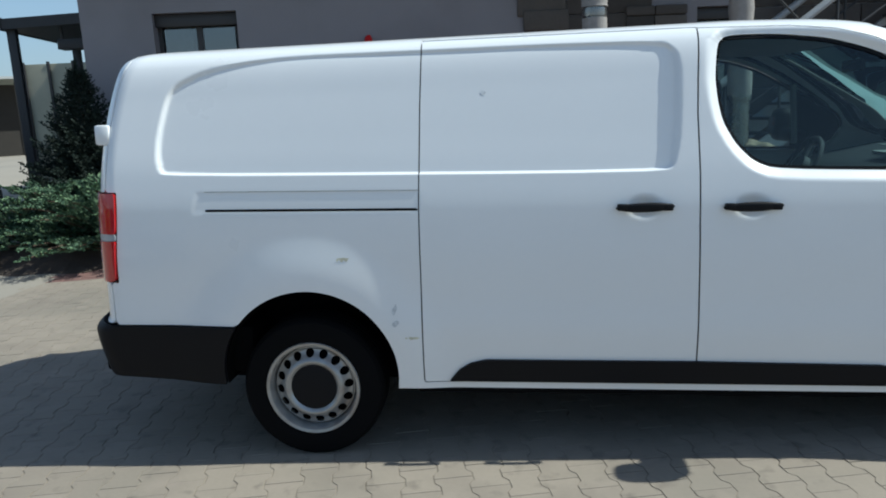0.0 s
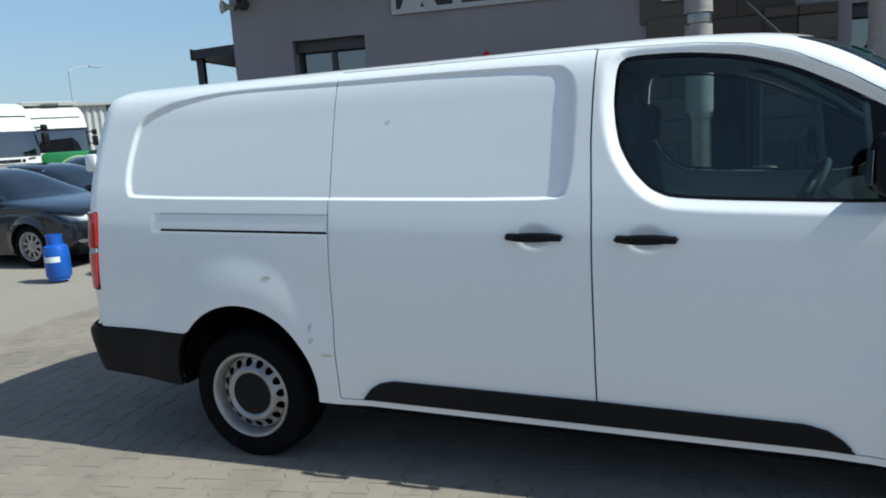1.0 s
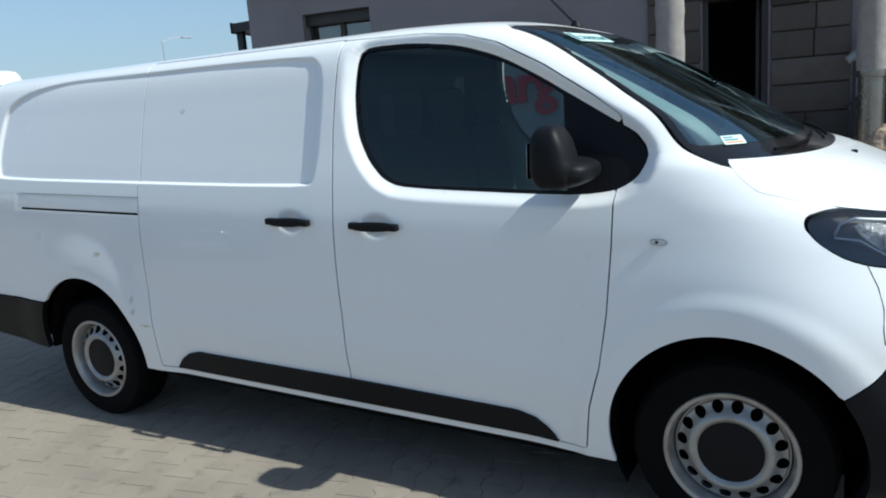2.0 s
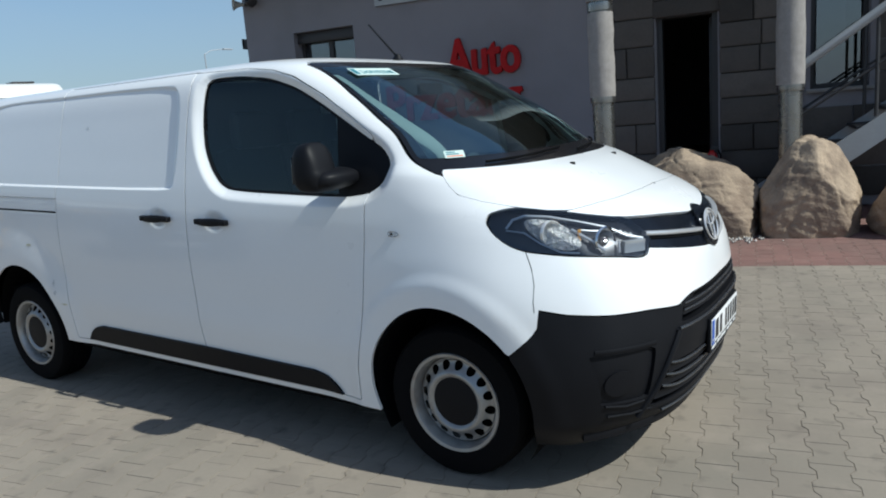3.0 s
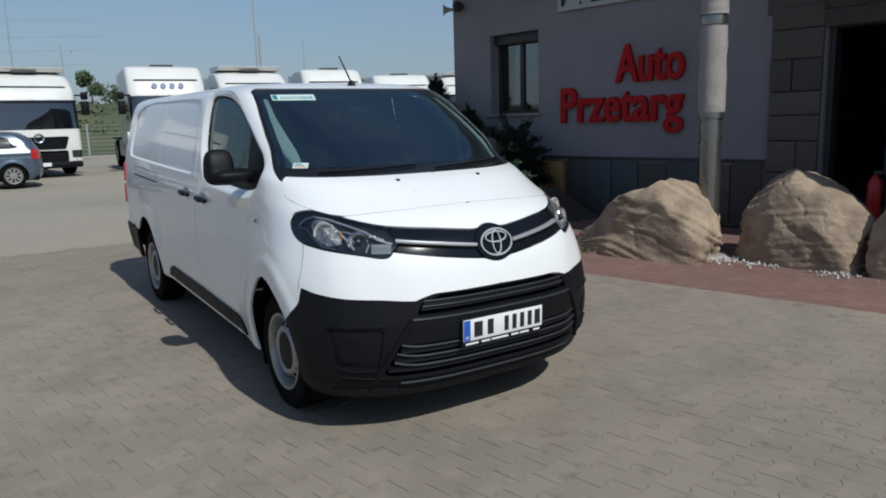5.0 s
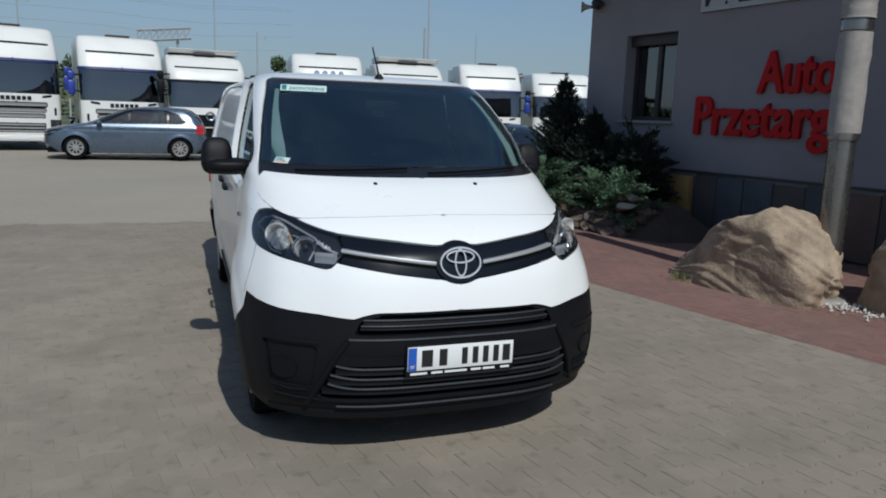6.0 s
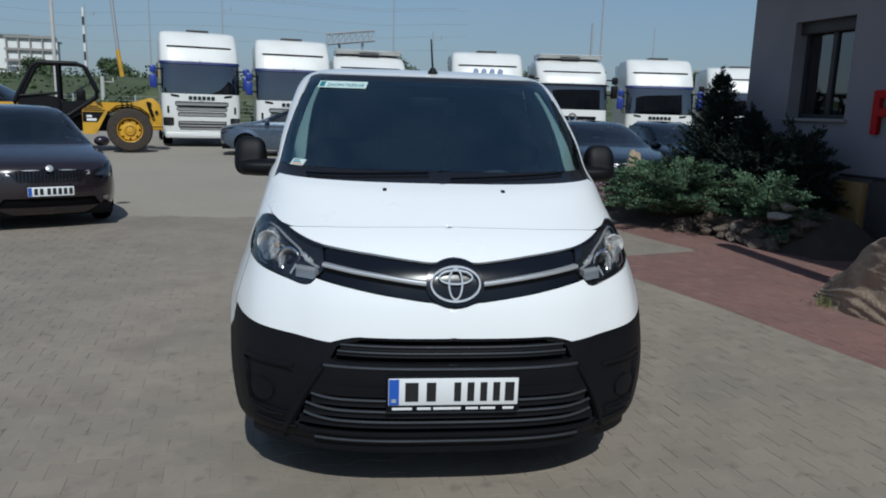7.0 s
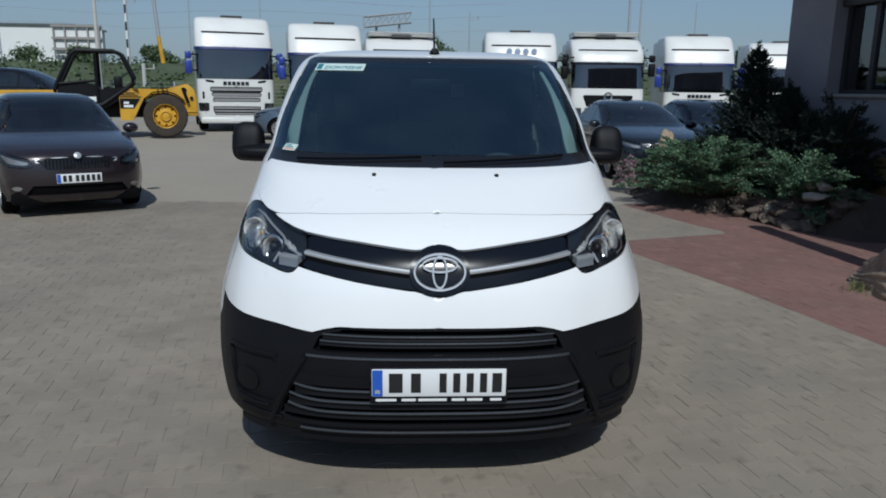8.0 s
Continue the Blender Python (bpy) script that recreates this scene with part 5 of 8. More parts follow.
for zz, hw, hh, pr in ((0.618, 0.578, 0.030, -0.006), (0.568, 0.61, 0.030, -0.006), (0.518, 0.635, 0.030, -0.006), (0.466, 0.640, 0.018, 0.002), (0.852, 0.455, 0.020, -0.006), (0.826, 0.47, 0.020, -0.006)):
    part("grille_bar", SK.bar(zz, -hw, hw, hh, pr), PLASTIC, van)


def along(z0, s0, s1, out, n=30, lift=None):
    """Points along the skin at level z0; lift(s) raises them."""
    pts = []
    for q in np.linspace(s0, s1, n):
        zz_ = z0 + (lift(abs(q)) if lift else 0)
        p, nn = SK.at(q if abs(q) > 1e-4 else 1e-4, zz_)
        nn = Vector((nn.x, nn.y, 0)).normalized()
        pts.append(Vector((p.x, p.y, zz_)) + nn * out)
    return pts


# rounded upper edges of the bars and lips, paler black to paint their highlights
turned_up = lambda q: 0.020 * max(0.0, (q - 0.45) / 0.15) ** 2
for zz, hw, out_, r_ in ((0.860, 0.455, -0.003, 0.0050), (0.834, 0.465, -0.003, 0.0050), (0.774, 0.52, 0.005, 0.0065), (0.633, 0.575, -0.001, 0.0058), (0.583, 0.60, -0.001, 0.0058), (0.533, 0.61, -0.001, 0.0058), (0.436, 0.56, 0.006, 0.0055)):
    part("bar_edge", tube(along(zz, -hw, hw, out_, 40, turned_up if zz < 0.65 and zz > 0.5 else None), r_, 8), SATIN, van)
part("bumper_lip", SK.bar(0.735, -0.54, 0.54, 0.075, 0.004, n=36), PLASTIC, van)
part("bumper_lip", SK.bar(0.395, -0.86, 0.86, 0.05, 0.008, n=48), PLASTIC, van)
for sg in (-1, 1):
    part("bumper_fold", SK.bar(0.748, sg * 0.655, sg * 0.89, 0.018, 0.005, n=12), PLASTIC, van)
    part("bumper_rib", tube([SK.at(sg * a_, b_, 0.004)[0] for a_, b_ in ((0.525, 0.765), (0.560, 0.715), (0.600, 0.650), (0.640, 0.565), (0.688, 0.445))], 0.013, 10), PLASTIC, van)
    part("bumper_rib", tube([SK.at(sg * a_, b_, 0.004)[0] for a_, b_ in ((0.84, 0.530), (0.76, 0.516), (0.69, 0.520))], 0.005, 8), PLASTIC, van)
    part("bumper_rib", tube([SK.at(sg * a_, b_, 0.006)[0] for a_, b_ in ((0.82, 0.485), (0.73, 0.476), (0.64, 0.474))], 0.005, 8), PLASTIC, van)
# upper grille
SK.panel("grille", f_grille + G, GRILLEBLACK, van, "gloss black upper grille", out=-0.010, thick=0.0)
rise = lambda q: float(np.interp(q, [0, 0.12, 0.31, 0.56], [0, 0.004, 0.026, 0.052]))
for sg in (-1, 1):
    part("chrome_strip", SK.bar(1.100, sg * 0.115, sg * 0.54, 0.016, 0.006, sink=0.02, lift=rise), STRIPSILVER, van, "satin silver grille strip")
    part("grille_groove", SK.bar(1.084, sg * 0.115, sg * 0.53, 0.010, -0.004, sink=0.02, lift=rise), DARK, van)
SK.panel("badge_housing", f_badge + 0.002, GRILLEBLACK, van, out=0.004, thick=0.04)


def ring(cx, cz, rx, rz, t, tilt=0.0, px=4.126, n=40):
    bm = bmesh.new()
    rings = []
    for k in range(n):
        th = 2 * math.pi * k / n
        c, d = math.cos(th), math.sin(th)
        rings.append([bm.verts.new((px + 0.5 * t * b - 0.30 * (cz + (rz + t * 0.5 * a) * d - 1.108), cx + (rx + t * 0.5 * a) * c, cz + (rz + t * 0.5 * a) * d)) for a, b in ((1, 0), (0.6, 1), (-0.6, 1), (-1, 0), (0, -1))])
    for A, B in zip(rings, rings[1:] + rings[:1]):
        for i in range(5):
            bm.faces.new((A[i], A[(i + 1) % 5], B[(i + 1) % 5], B[i]))
    return bm


part("emblem_ring", ring(0, 1.108, 0.097, 0.066, 0.0095), EMBLEM, van, "oval chrome emblem ring")
part("emblem_oval", ring(0, 1.108, 0.026, 0.058, 0.0085), EMBLEM, van)
part("emblem_oval", ring(0, 1.134, 0.066, 0.026, 0.0085), EMBLEM, van)
# head lamps
lens = SK.panel("headlight", f_lamp + G, LENS, van, "clear headlight with silver reflectors", out=0.002, thick=0, halves="each")
for k, ob in enumerate(lens):
    sg = -1 if k else 1
    fl = lambda m: Matrix.Scale(-1, 4, (0, 1, 0)) @ m if k else m
    A, F = SK.cut(f_lamp + G)
    sub = SK.panel("housing", f_lamp + G, LAMPGREY, ob, out=-0.026, thick=-0.026, halves="right")[0]
    if k:
        sub.data.transform(Matrix.Scale(-1, 4, (0, 1, 0)))
        sub.data.flip_normals()
    sub2 = SK.panel("reflector_shell", np.where(x > 3.0, sd_poly(s, z, rounded([(0.815, 1.135), (0.90, 1.122), (0.965, 1.150), (0.972, 1.205), (0.935, 1.240), (0.85, 1.243), (0.805, 1.215)], 2)), 1), REFLECTOR, ob, "silver reflector surround", out=-0.016, thick=0.012, halves="right")[0]
    if k:
        sub2.data.transform(Matrix.Scale(-1, 4, (0, 1, 0)))
        sub2.data.flip_normals()
    for sc, zc, r, dep, mt in ((0.892, 1.182, 0.050, 0.05, BOWL), (0.722, 1.146, 0.044, 0.05, EMBLEM)):
        p, n = SK.at(sc, zc, -0.006)
        fwd = Vector((0.92, -0.38, 0.06)).normalized()
        m = fl(Matrix.Translation(p - fwd * 0.026) @ fwd.to_track_quat("Z", "Y").to_matrix().to_4x4())
        bowl = [(r * 0.12, -dep * 0.62), (r * 0.30, -dep * 0.56), (r * 0.48, -dep * 0.42), (r * 0.66, -dep * 0.22), (r * 0.84, dep * 0.05), (r, dep * 0.35), (r * 1.06, dep * 0.36), (r * 1.08, dep * 0.1)]
        part("reflector", lathe(bowl, 32 if sc < 0.8 else 15, m), mt, ob, "reflector bowl", smooth=60 if sc < 0.8 else 0)
        if sc < 0.8:
            eye_ = bmesh.new()
            bmesh.ops.create_uvsphere(eye_, u_segments=16, v_segments=10, radius=0.024, matrix=m @ pose(0, 0, 0.002))
            part("projector", eye_, GLOSSBLACK, ob)
            part("projector_ring", lathe([(0.047, 0.020), (0.052, 0.026), (0.057, 0.020), (0.052, 0.014)], 32, m, closed=True), CHROME, ob, "chrome ring round the projector")
        part("bulb", lathe([(0.0, -0.002), (0.010, -0.005), (0.013, -0.015), (0.010, -0.030)], 16, m), LENS if sc < 0.8 else AMBER, ob)
    # bright bezel lines: along the top, down to the corner, and round the reflectors
    for path_, w_ in ((((1.05, 1.205), (0.98, 1.236), (0.91, 1.250), (0.825, 1.243), (0.745, 1.220), (0.665, 1.192), (0.625, 1.158), (0.560, 1.140)), 0.0055),
                      (((1.06, 1.198), (1.00, 1.190), (0.975, 1.150), (0.92, 1.118), (0.85, 1.112)), 0.0035),
                      (((0.808, 1.196), (0.775, 1.150), (0.752, 1.112)), 0.0060), (((0.778, 1.192), (0.742, 1.186), (0.700, 1.182)), 0.0035), (((0.675, 1.140), (0.700, 1.100)), 0.0045)):
        part("bezel_line", tube([SK.at(sg * a_, b_, -0.008)[0] for a_, b_ in path_], w_, 6), STRIPSILVER, ob)
    facet = bmesh.new()
    for q_ in range(4):
        p, n = SK.at(sg * (0.602 + 0.015 * q_), 1.158 + 0.007 * q_, -0.012)
        bmesh.ops.create_cube(facet, size=1, matrix=Matrix.Translation(p) @ n.to_track_quat("Z", "Y").to_matrix().to_4x4() @ pose(0, 0, 0, 25 * (-1) ** q_, 14 * q_ - 30, 20) @ Matrix.Diagonal((0.016, 0.018, 0.008, 1)))
    part("facet_row", facet, BOWL, ob, "bright faceted inner reflector", smooth=0)
    part("amber_strip", SK.bar(1.170, sg * 0.800, sg * 0.812, 0.044, -0.012, sink=0.012, n=4), AMBER, ob, "amber indicator strip")
    part("corner_block", SK.bar(1.112, sg * 0.575, sg * 0.672, 0.044, -0.005, sink=0.03, n=6), SILVERTRIM, ob)
# number plate
plate = part("number_plate_holder", box(4.176, 4.192, -0.268, 0.268, 0.595, 0.748, 0.004), PLASTIC, van)
part("number_plate", box(4.191, 4.196, -0.26, 0.26, 0.626, 0.740, 0.003), PLATEWHITE, plate, "white number plate with plain black bars")
part("plate_band", box(4.1955, 4.1975, -0.258, -0.218, 0.629, 0.737), BLUE, plate)
for k, (a0, a1) in enumerate(((-0.200, -0.135), (-0.115, -0.065), (-0.005, 0.035), (0.048, 0.088), (0.100, 0.140), (0.152, 0.192), (0.200, 0.250))):
    part("plate_bar", box(4.1955, 4.1975, a0 + 0.006, a1 - 0.006, 0.643, 0.723), BLACKINK, plate)
part("plate_bar", box(4.1955, 4.1975, -0.248, -0.228, 0.640, 0.655), PLATEWHITE, plate)
for a0, a1 in ((-0.245, -0.165), (-0.145, -0.09), (-0.08, 0.03), (0.05, 0.10), (0.11, 0.17), (0.20, 0.245)):
    part("holder_bar", box(4.1915, 4.1935, a0, a1, 0.606, 0.616), PLATEWHITE, plate)
# wheels, arches and underside
for hx, hz in HUBS:
    for sy in (-1, 1):
        turn = pose(hx, sy * 0.765, hz, 0, 0, 0 if sy < 0 else 180) @ pose(0, 0, 0, 0, 17 * (hx + 1) + (200 if sy > 0 else 0), 0)
        wheel_parts(van, turn, 0.333, 0.215, 0.215, cap=0.117)
        hzz = hz + 0.030 if hx > 1 else 0.398
        rad = (0.412 if hx > 1 else 0.406)
        dip = math.asin(((0.25 if hx > 1 else 0.345) - hzz) / rad)
        bm = bmesh.new()
        rings = []
        for yy in (sy * 0.86, sy * 0.50):
            rings.append([bm.verts.new((hx + rad * math.cos(t_), yy, hzz + rad * math.sin(t_))) for t_ in np.linspace(dip, math.pi - dip, 28)])
        for i in range(27):
            bm.faces.new((rings[0][i], rings[0][i + 1], rings[1][i + 1], rings[1][i]))
        bm.faces.new(rings[1])
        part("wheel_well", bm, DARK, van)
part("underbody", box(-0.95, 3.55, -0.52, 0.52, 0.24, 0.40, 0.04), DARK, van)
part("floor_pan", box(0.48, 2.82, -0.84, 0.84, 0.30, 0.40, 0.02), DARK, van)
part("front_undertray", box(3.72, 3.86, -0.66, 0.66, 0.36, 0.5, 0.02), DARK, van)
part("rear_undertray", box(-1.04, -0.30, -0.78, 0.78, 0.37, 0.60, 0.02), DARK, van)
# door handles, repeater, washers
for hx in (1.353, 1.795):
    for sy in (-1, 1):
        bm = bmesh.new()
        bmesh.ops.create_cube(bm, size=2)
        bmesh.ops.subdivide_edges(bm, edges=bm.edges[:], cuts=7, use_grid_fill=True)
        for v in bm.verts:
            q = v.co / ((abs(v.co.x) ** 3 + abs(v.co.y) ** 3 + abs(v.co.z) ** 3) ** (1 / 3))
            thin = 1 - 0.45 * abs(q.x) ** 2.5
            v.co = Vector((hx + 0.12 + 0.122 * q.x, sy * (0.917 + 0.013 * q.y * thin - 0.006 * abs(q.x) ** 2), 1.167 + 0.020 * q.z * thin + 0.004 * q.x))
        box(hx + 0.005, hx + 0.05, sy * 0.895, sy * 0.925, 1.153, 1.181, 0.006, bm=bm)
        box(hx + 0.19, hx + 0.235, sy * 0.895, sy * 0.925, 1.153, 1.181, 0.006, bm=bm)
        part("door_handle", bm, PLASTIC, van, "black pull handle")
for sy in (-1, 1):
    bm = bmesh.new()
    bmesh.ops.create_uvsphere(bm, u_segments=16, v_segments=8, radius=1, matrix=pose(3.035, sy * 0.901, 1.164) @ Matrix.Diagonal((0.030, 0.009, 0.013, 1)))
    part("side_repeater", bm, LENS, van, "clear side indicator")
    bm = bmesh.new()
    bmesh.ops.create_uvsphere(bm, u_segments=12, v_segments=6, radius=0.006, matrix=pose(3.03, sy * 0.905, 1.164))
    part("repeater_bulb", bm, GLOSSBLACK, van)
    p, n = SK.at(sy * 0.272, 1.400)
    part("washer_jet", box(p.x - 0.011, p.x + 0.011, p.y - 0.009, p.y + 0.009, p.z - 0.01, p.z + 0.008, 0.004), PLASTIC, van)
# mirrors
for sy in (-1, 1):
    bm = bmesh.new()
    bmesh.ops.create_cube(bm, size=1)
    bmesh.ops.subdivide_edges(bm, edges=bm.edges[:], cuts=11, use_grid_fill=True)
    for v in bm.verts:
        q = v.co * 2
        q = q / ((abs(q.x) ** 3.2 + abs(q.y) ** 3.2 + abs(q.z) ** 3.2) ** (1 / 3.2))
        up_ = (q.z + 1) / 2
        lean = 0.030 * up_ ** 2                           # the shell leans back towards its top
        fore = 0.082 * (1 - 0.22 * up_ ** 2) * q.x if q.x > 0 else 0.070 * q.x
        crease = 0.006 * math.exp(-((q.z + 0.30) / 0.10) ** 2) * max(q.x, 0)
        v.co = Vector((2.712 + fore - lean * max(q.x, 0) + crease, sy * (0.996 + 0.092 * q.y * (1 - 0.12 * up_)), 1.452 + 0.106 * q.z))
    mirror = part("wing_mirror", bm, PLASTIC, van, "black plastic wing mirror", smooth=60)
    bm = bmesh.new()
    bmesh.ops.create_cube(bm, size=1)
    bmesh.ops.subdivide_edges(bm, edges=bm.edges[:], cuts=9, use_grid_fill=True)
    for v in bm.verts:
        q = v.co * 2
        q = q / ((abs(q.x) ** 3 + abs(q.y) ** 3 + abs(q.z) ** 3) ** (1 / 3))
        thin = 1 - 0.30 * max(q.x, 0)
        v.co = Vector((2.752 + 0.086 * q.x, sy * (0.930 + 0.125 * q.y), 1.396 + 0.050 * q.z * thin + 0.006 * q.x))
    part("mirror_foot", bm, PLASTIC, mirror, smooth=60)
    part("mirror_seam", tube([(2.755, sy * 1.045, 1.402), (2.795, sy * 1.02, 1.404), (2.822, sy * 0.97, 1.406)], 0.003, 6), DARK, mirror)
    part("mirror_glass", box(2.6385, 2.6415, sy * 0.935, sy * 1.055, 1.385, 1.500, 0.001), MIRRORDARK, mirror, "mirror glass")
# wipers
for y0_, y1_ in ((-0.64, -0.06), (0.04, 0.62)):
    pts = []
    for k in range(13):
        yy = y0_ + (y1_ - y0_) * k / 12
        zz = 1.440 + 0.020 * k / 12
        dx = float(v_front(zz)) - float(v_nose(zz)) * (1 - (1 - min(abs(yy) / float(v_half(zz)), 0.999) ** float(v_pow(zz))) ** (1 / float(v_pow(zz))))
        pts.append(Vector((dx + 0.014, yy, zz + 0.004)))
    part("wiper", tube(pts, 0.0055, 6), DARK, van, "black wiper blade")
# aerial
mast = part("roof_aerial", lathe([(0.0, 0.03), (0.012, 0.03), (0.024, 0.012), (0.032, 0.0)], 20, pose(2.455, 0.03, 1.938)), PLASTIC, van, "short black roof aerial")
part("rod", cyl((2.45, 0.03, 1.955), (2.27, 0.03, 2.140), 0.0065, 0.0045, n=10), PLASTIC, mast)


def on_skin(s_, z_, out=0.002):
    """A frame lying on the skin: x to the onlooker's right, y up along it, z outwards."""
    p, n = SK.at(s_, z_, out)
    n.normalize()
    up = (Vector((0, 0, 1)) - n * n.z).normalized()
    side = up.cross(n)
    return Matrix.Translation(p) @ Matrix((side, up, n)).transposed().to_4x4()


m = on_skin(0.49, 1.855)
sticker = part("windscreen_sticker", box(-0.135, 0.135, -0.044, 0.038, 0, 0.0012, m=m), STICKERPALE, van, "white windscreen sticker with dark teal lettering")
part("sticker_mark", box(-0.128, -0.100, -0.034, 0.030, 0.0012, 0.0018, m=m), TEAL, sticker)
text_part("lettering", "ZAOPATRZENIE", 0.036, TEAL, sticker, m @ pose(0.018, -0.012, 0.0016) @ Matrix.Diagonal((0.80, 1.35, 1, 1)), 0.0004, bold=0.0006)
m = on_skin(0.722, 1.478)
sticker = part("inspection_sticker", box(-0.044, 0.044, -0.020, 0.020, 0, 0.0012, m=m), STICKERPALE, van, "small pale teal inspection sticker with bars")
for k in range(3):
    part("sticker_bar", box(-0.036, 0.036 - 0.016 * k, -0.014 + 0.011 * k, -0.008 + 0.011 * k, 0.0012, 0.0018, m=m), (ORANGEPRINT, TEAL, TEAL)[k], sticker)
# marks on the rear wing
MARK = mat("ochre_scrape", (0.56, 0.54, 0.42), 0.8, vary=0.3, scale=60, bump=0)
GREYMARK = mat("grey_scuff", (0.58, 0.60, 0.62), 0.7, vary=0.3, scale=60, bump=0)
for mx, mz, rx, rz, mt in ((0.175, 0.945, 0.035, 0.008, MARK), (0.475, 0.585, 0.036, 0.007, MARK), (0.395, 0.715, 0.012, 0.022, GREYMARK), (0.40, 0.655, 0.014, 0.016, GREYMARK)):
    SK.panel("paint_scuff", (np.hypot((x - mx - 0.35 * (z - mz)) / rx, (z - mz) / rz) - 1 + 0.5 * np.sin(x * 310) * np.sin(z * 420)) * 0.01, mt, van, "scuffed paint", out=0.0012, thick=0, halves="right")
SK.panel("bird_mark", (np.hypot((x - 0.79) / 0.012, (z - 1.655) / 0.010) - 1 + 0.4 * np.sin(x * 700)) * 0.01, GREYMARK, van, "small grey speck", out=0.0012, thick=0, halves="right")
# rear hinges and lamps' frames
for sy in (-1, 1):
    for hz in (1.50, 0.74):
        part("door_hinge", box(-0.950, -0.88, sy * 0.770, sy * 0.832, hz - 0.045, hz + 0.045, 0.012), WHITE, van, "white rear door hinge")
# cabin
bm = box(1.68, 1.74, -0.74, 0.74, 0.42, 1.86, 0.01)
part("bulkhead", bm, CABIN, van, "dark partition behind the seats")
bm = box(1.74, 2.82, -0.78, 0.78, 0.42, 0.50)
part("cabin_floor", bm, CABIN, van)
bm = prism([(2.78, 0.95), (2.72, 1.20), (2.80, 1.27), (3.20, 1.35), (3.30, 1.30), (3.30, 0.95)], -0.72, 0.72, pose(0, 0, 0, 90, 0, 0), bevel=0)
part("dashboard", bm, CABIN, van, "dark grey dashboard")
# pale boxes on partition and dash stand in for streaks reflected in the windscreen
for b0, b1, bz in ((-0.13, 0.46, 1.295), (-0.03, 0.31, 1.385), (0.17, 0.26, 1.71)):
    part("bulkhead_rail", box(1.742, 1.760, b0, b1, bz - (0.008 if bz < 1.5 else 0.045), bz + (0.010 if bz < 1.5 else 0.045), 0.004), CABINLIGHT, van, "pale bar standing in for a windscreen reflection")
part("dash_vent", box(2.98, 3.02, -0.36, 0.30, 1.345, 1.352, 0.002), CABINLIGHT, van)
part("dash_tray", box(2.86, 3.06, -0.20, 0.12, 1.315, 1.33, 0.01), CABINLIGHT, van)
part("headliner", box(1.72, 2.50, -0.60, 0.60, 1.86, 1.875, 0.004), CABINLIGHT, van)
for sy in (-1, 1):
    part("quarter_post", tube([(2.66, sy * 0.735, 1.70), (2.71, sy * 0.79, 1.34)], 0.020, 8), CABINLIGHT, van, "pale quarter light post")
for sy in (-0.48, -0.05, 0.45):
    bm = box(1.80, 1.94, sy - 0.22, sy + 0.22, 0.85, 1.52, 0.06, m=Matrix.Translation((1.87, sy, 0.85)) @ pose(0, 0, 0, 0, -10, 0) @ Matrix.Translation((-1.87, -sy, -0.85)))
    box(1.80, 2.32, sy - 0.23, sy + 0.23, 0.78, 0.92, 0.05, bm=bm)
    box(1.76, 1.86, sy - 0.13, sy + 0.13, 1.50, 1.70, 0.04, bm=bm)
    part("seat", bm, CABIN, van, "dark cloth van seat")
wheel_m = Matrix.Translation((2.60, 0.40, 1.22)) @ pose(0, 0, 0, 0, -62, 0)
bm = bmesh.new()
rings = []
for k in range(32):
    t_ = 2 * math.pi * k / 32
    c = Vector((0.185 * math.cos(t_), 0.185 * math.sin(t_), 0))
    rings.append([bm.verts.new(wheel_m @ (c + c.normalized() * 0.016 * math.cos(q) + Vector((0, 0, 0.016 * math.sin(q))))) for q in np.linspace(0, 2 * math.pi, 9)[:-1]])
for A_, B_ in zip(rings, rings[1:] + rings[:1]):
    for q in range(8):
        bm.faces.new((A_[q], A_[(q + 1) % 8], B_[(q + 1) % 8], B_[q]))
cyl(wheel_m @ Vector((0, 0, -0.02)), wheel_m @ Vector((0, 0, 0.02)), 0.07, n=20, bm=bm)
for q in (0.3, 2.84, 4.71):
    cyl(wheel_m @ Vector((0, 0, 0)), wheel_m @ Vector((0.18 * math.cos(q), 0.18 * math.sin(q), 0)), 0.018, n=8, bm=bm)
part("steering_wheel", bm, CABIN, van, "black steering wheel")
part("interior_mirror", box(2.66, 2.69, -0.11, 0.11, 1.74, 1.80, 0.012), GLOSSBLACK, van)


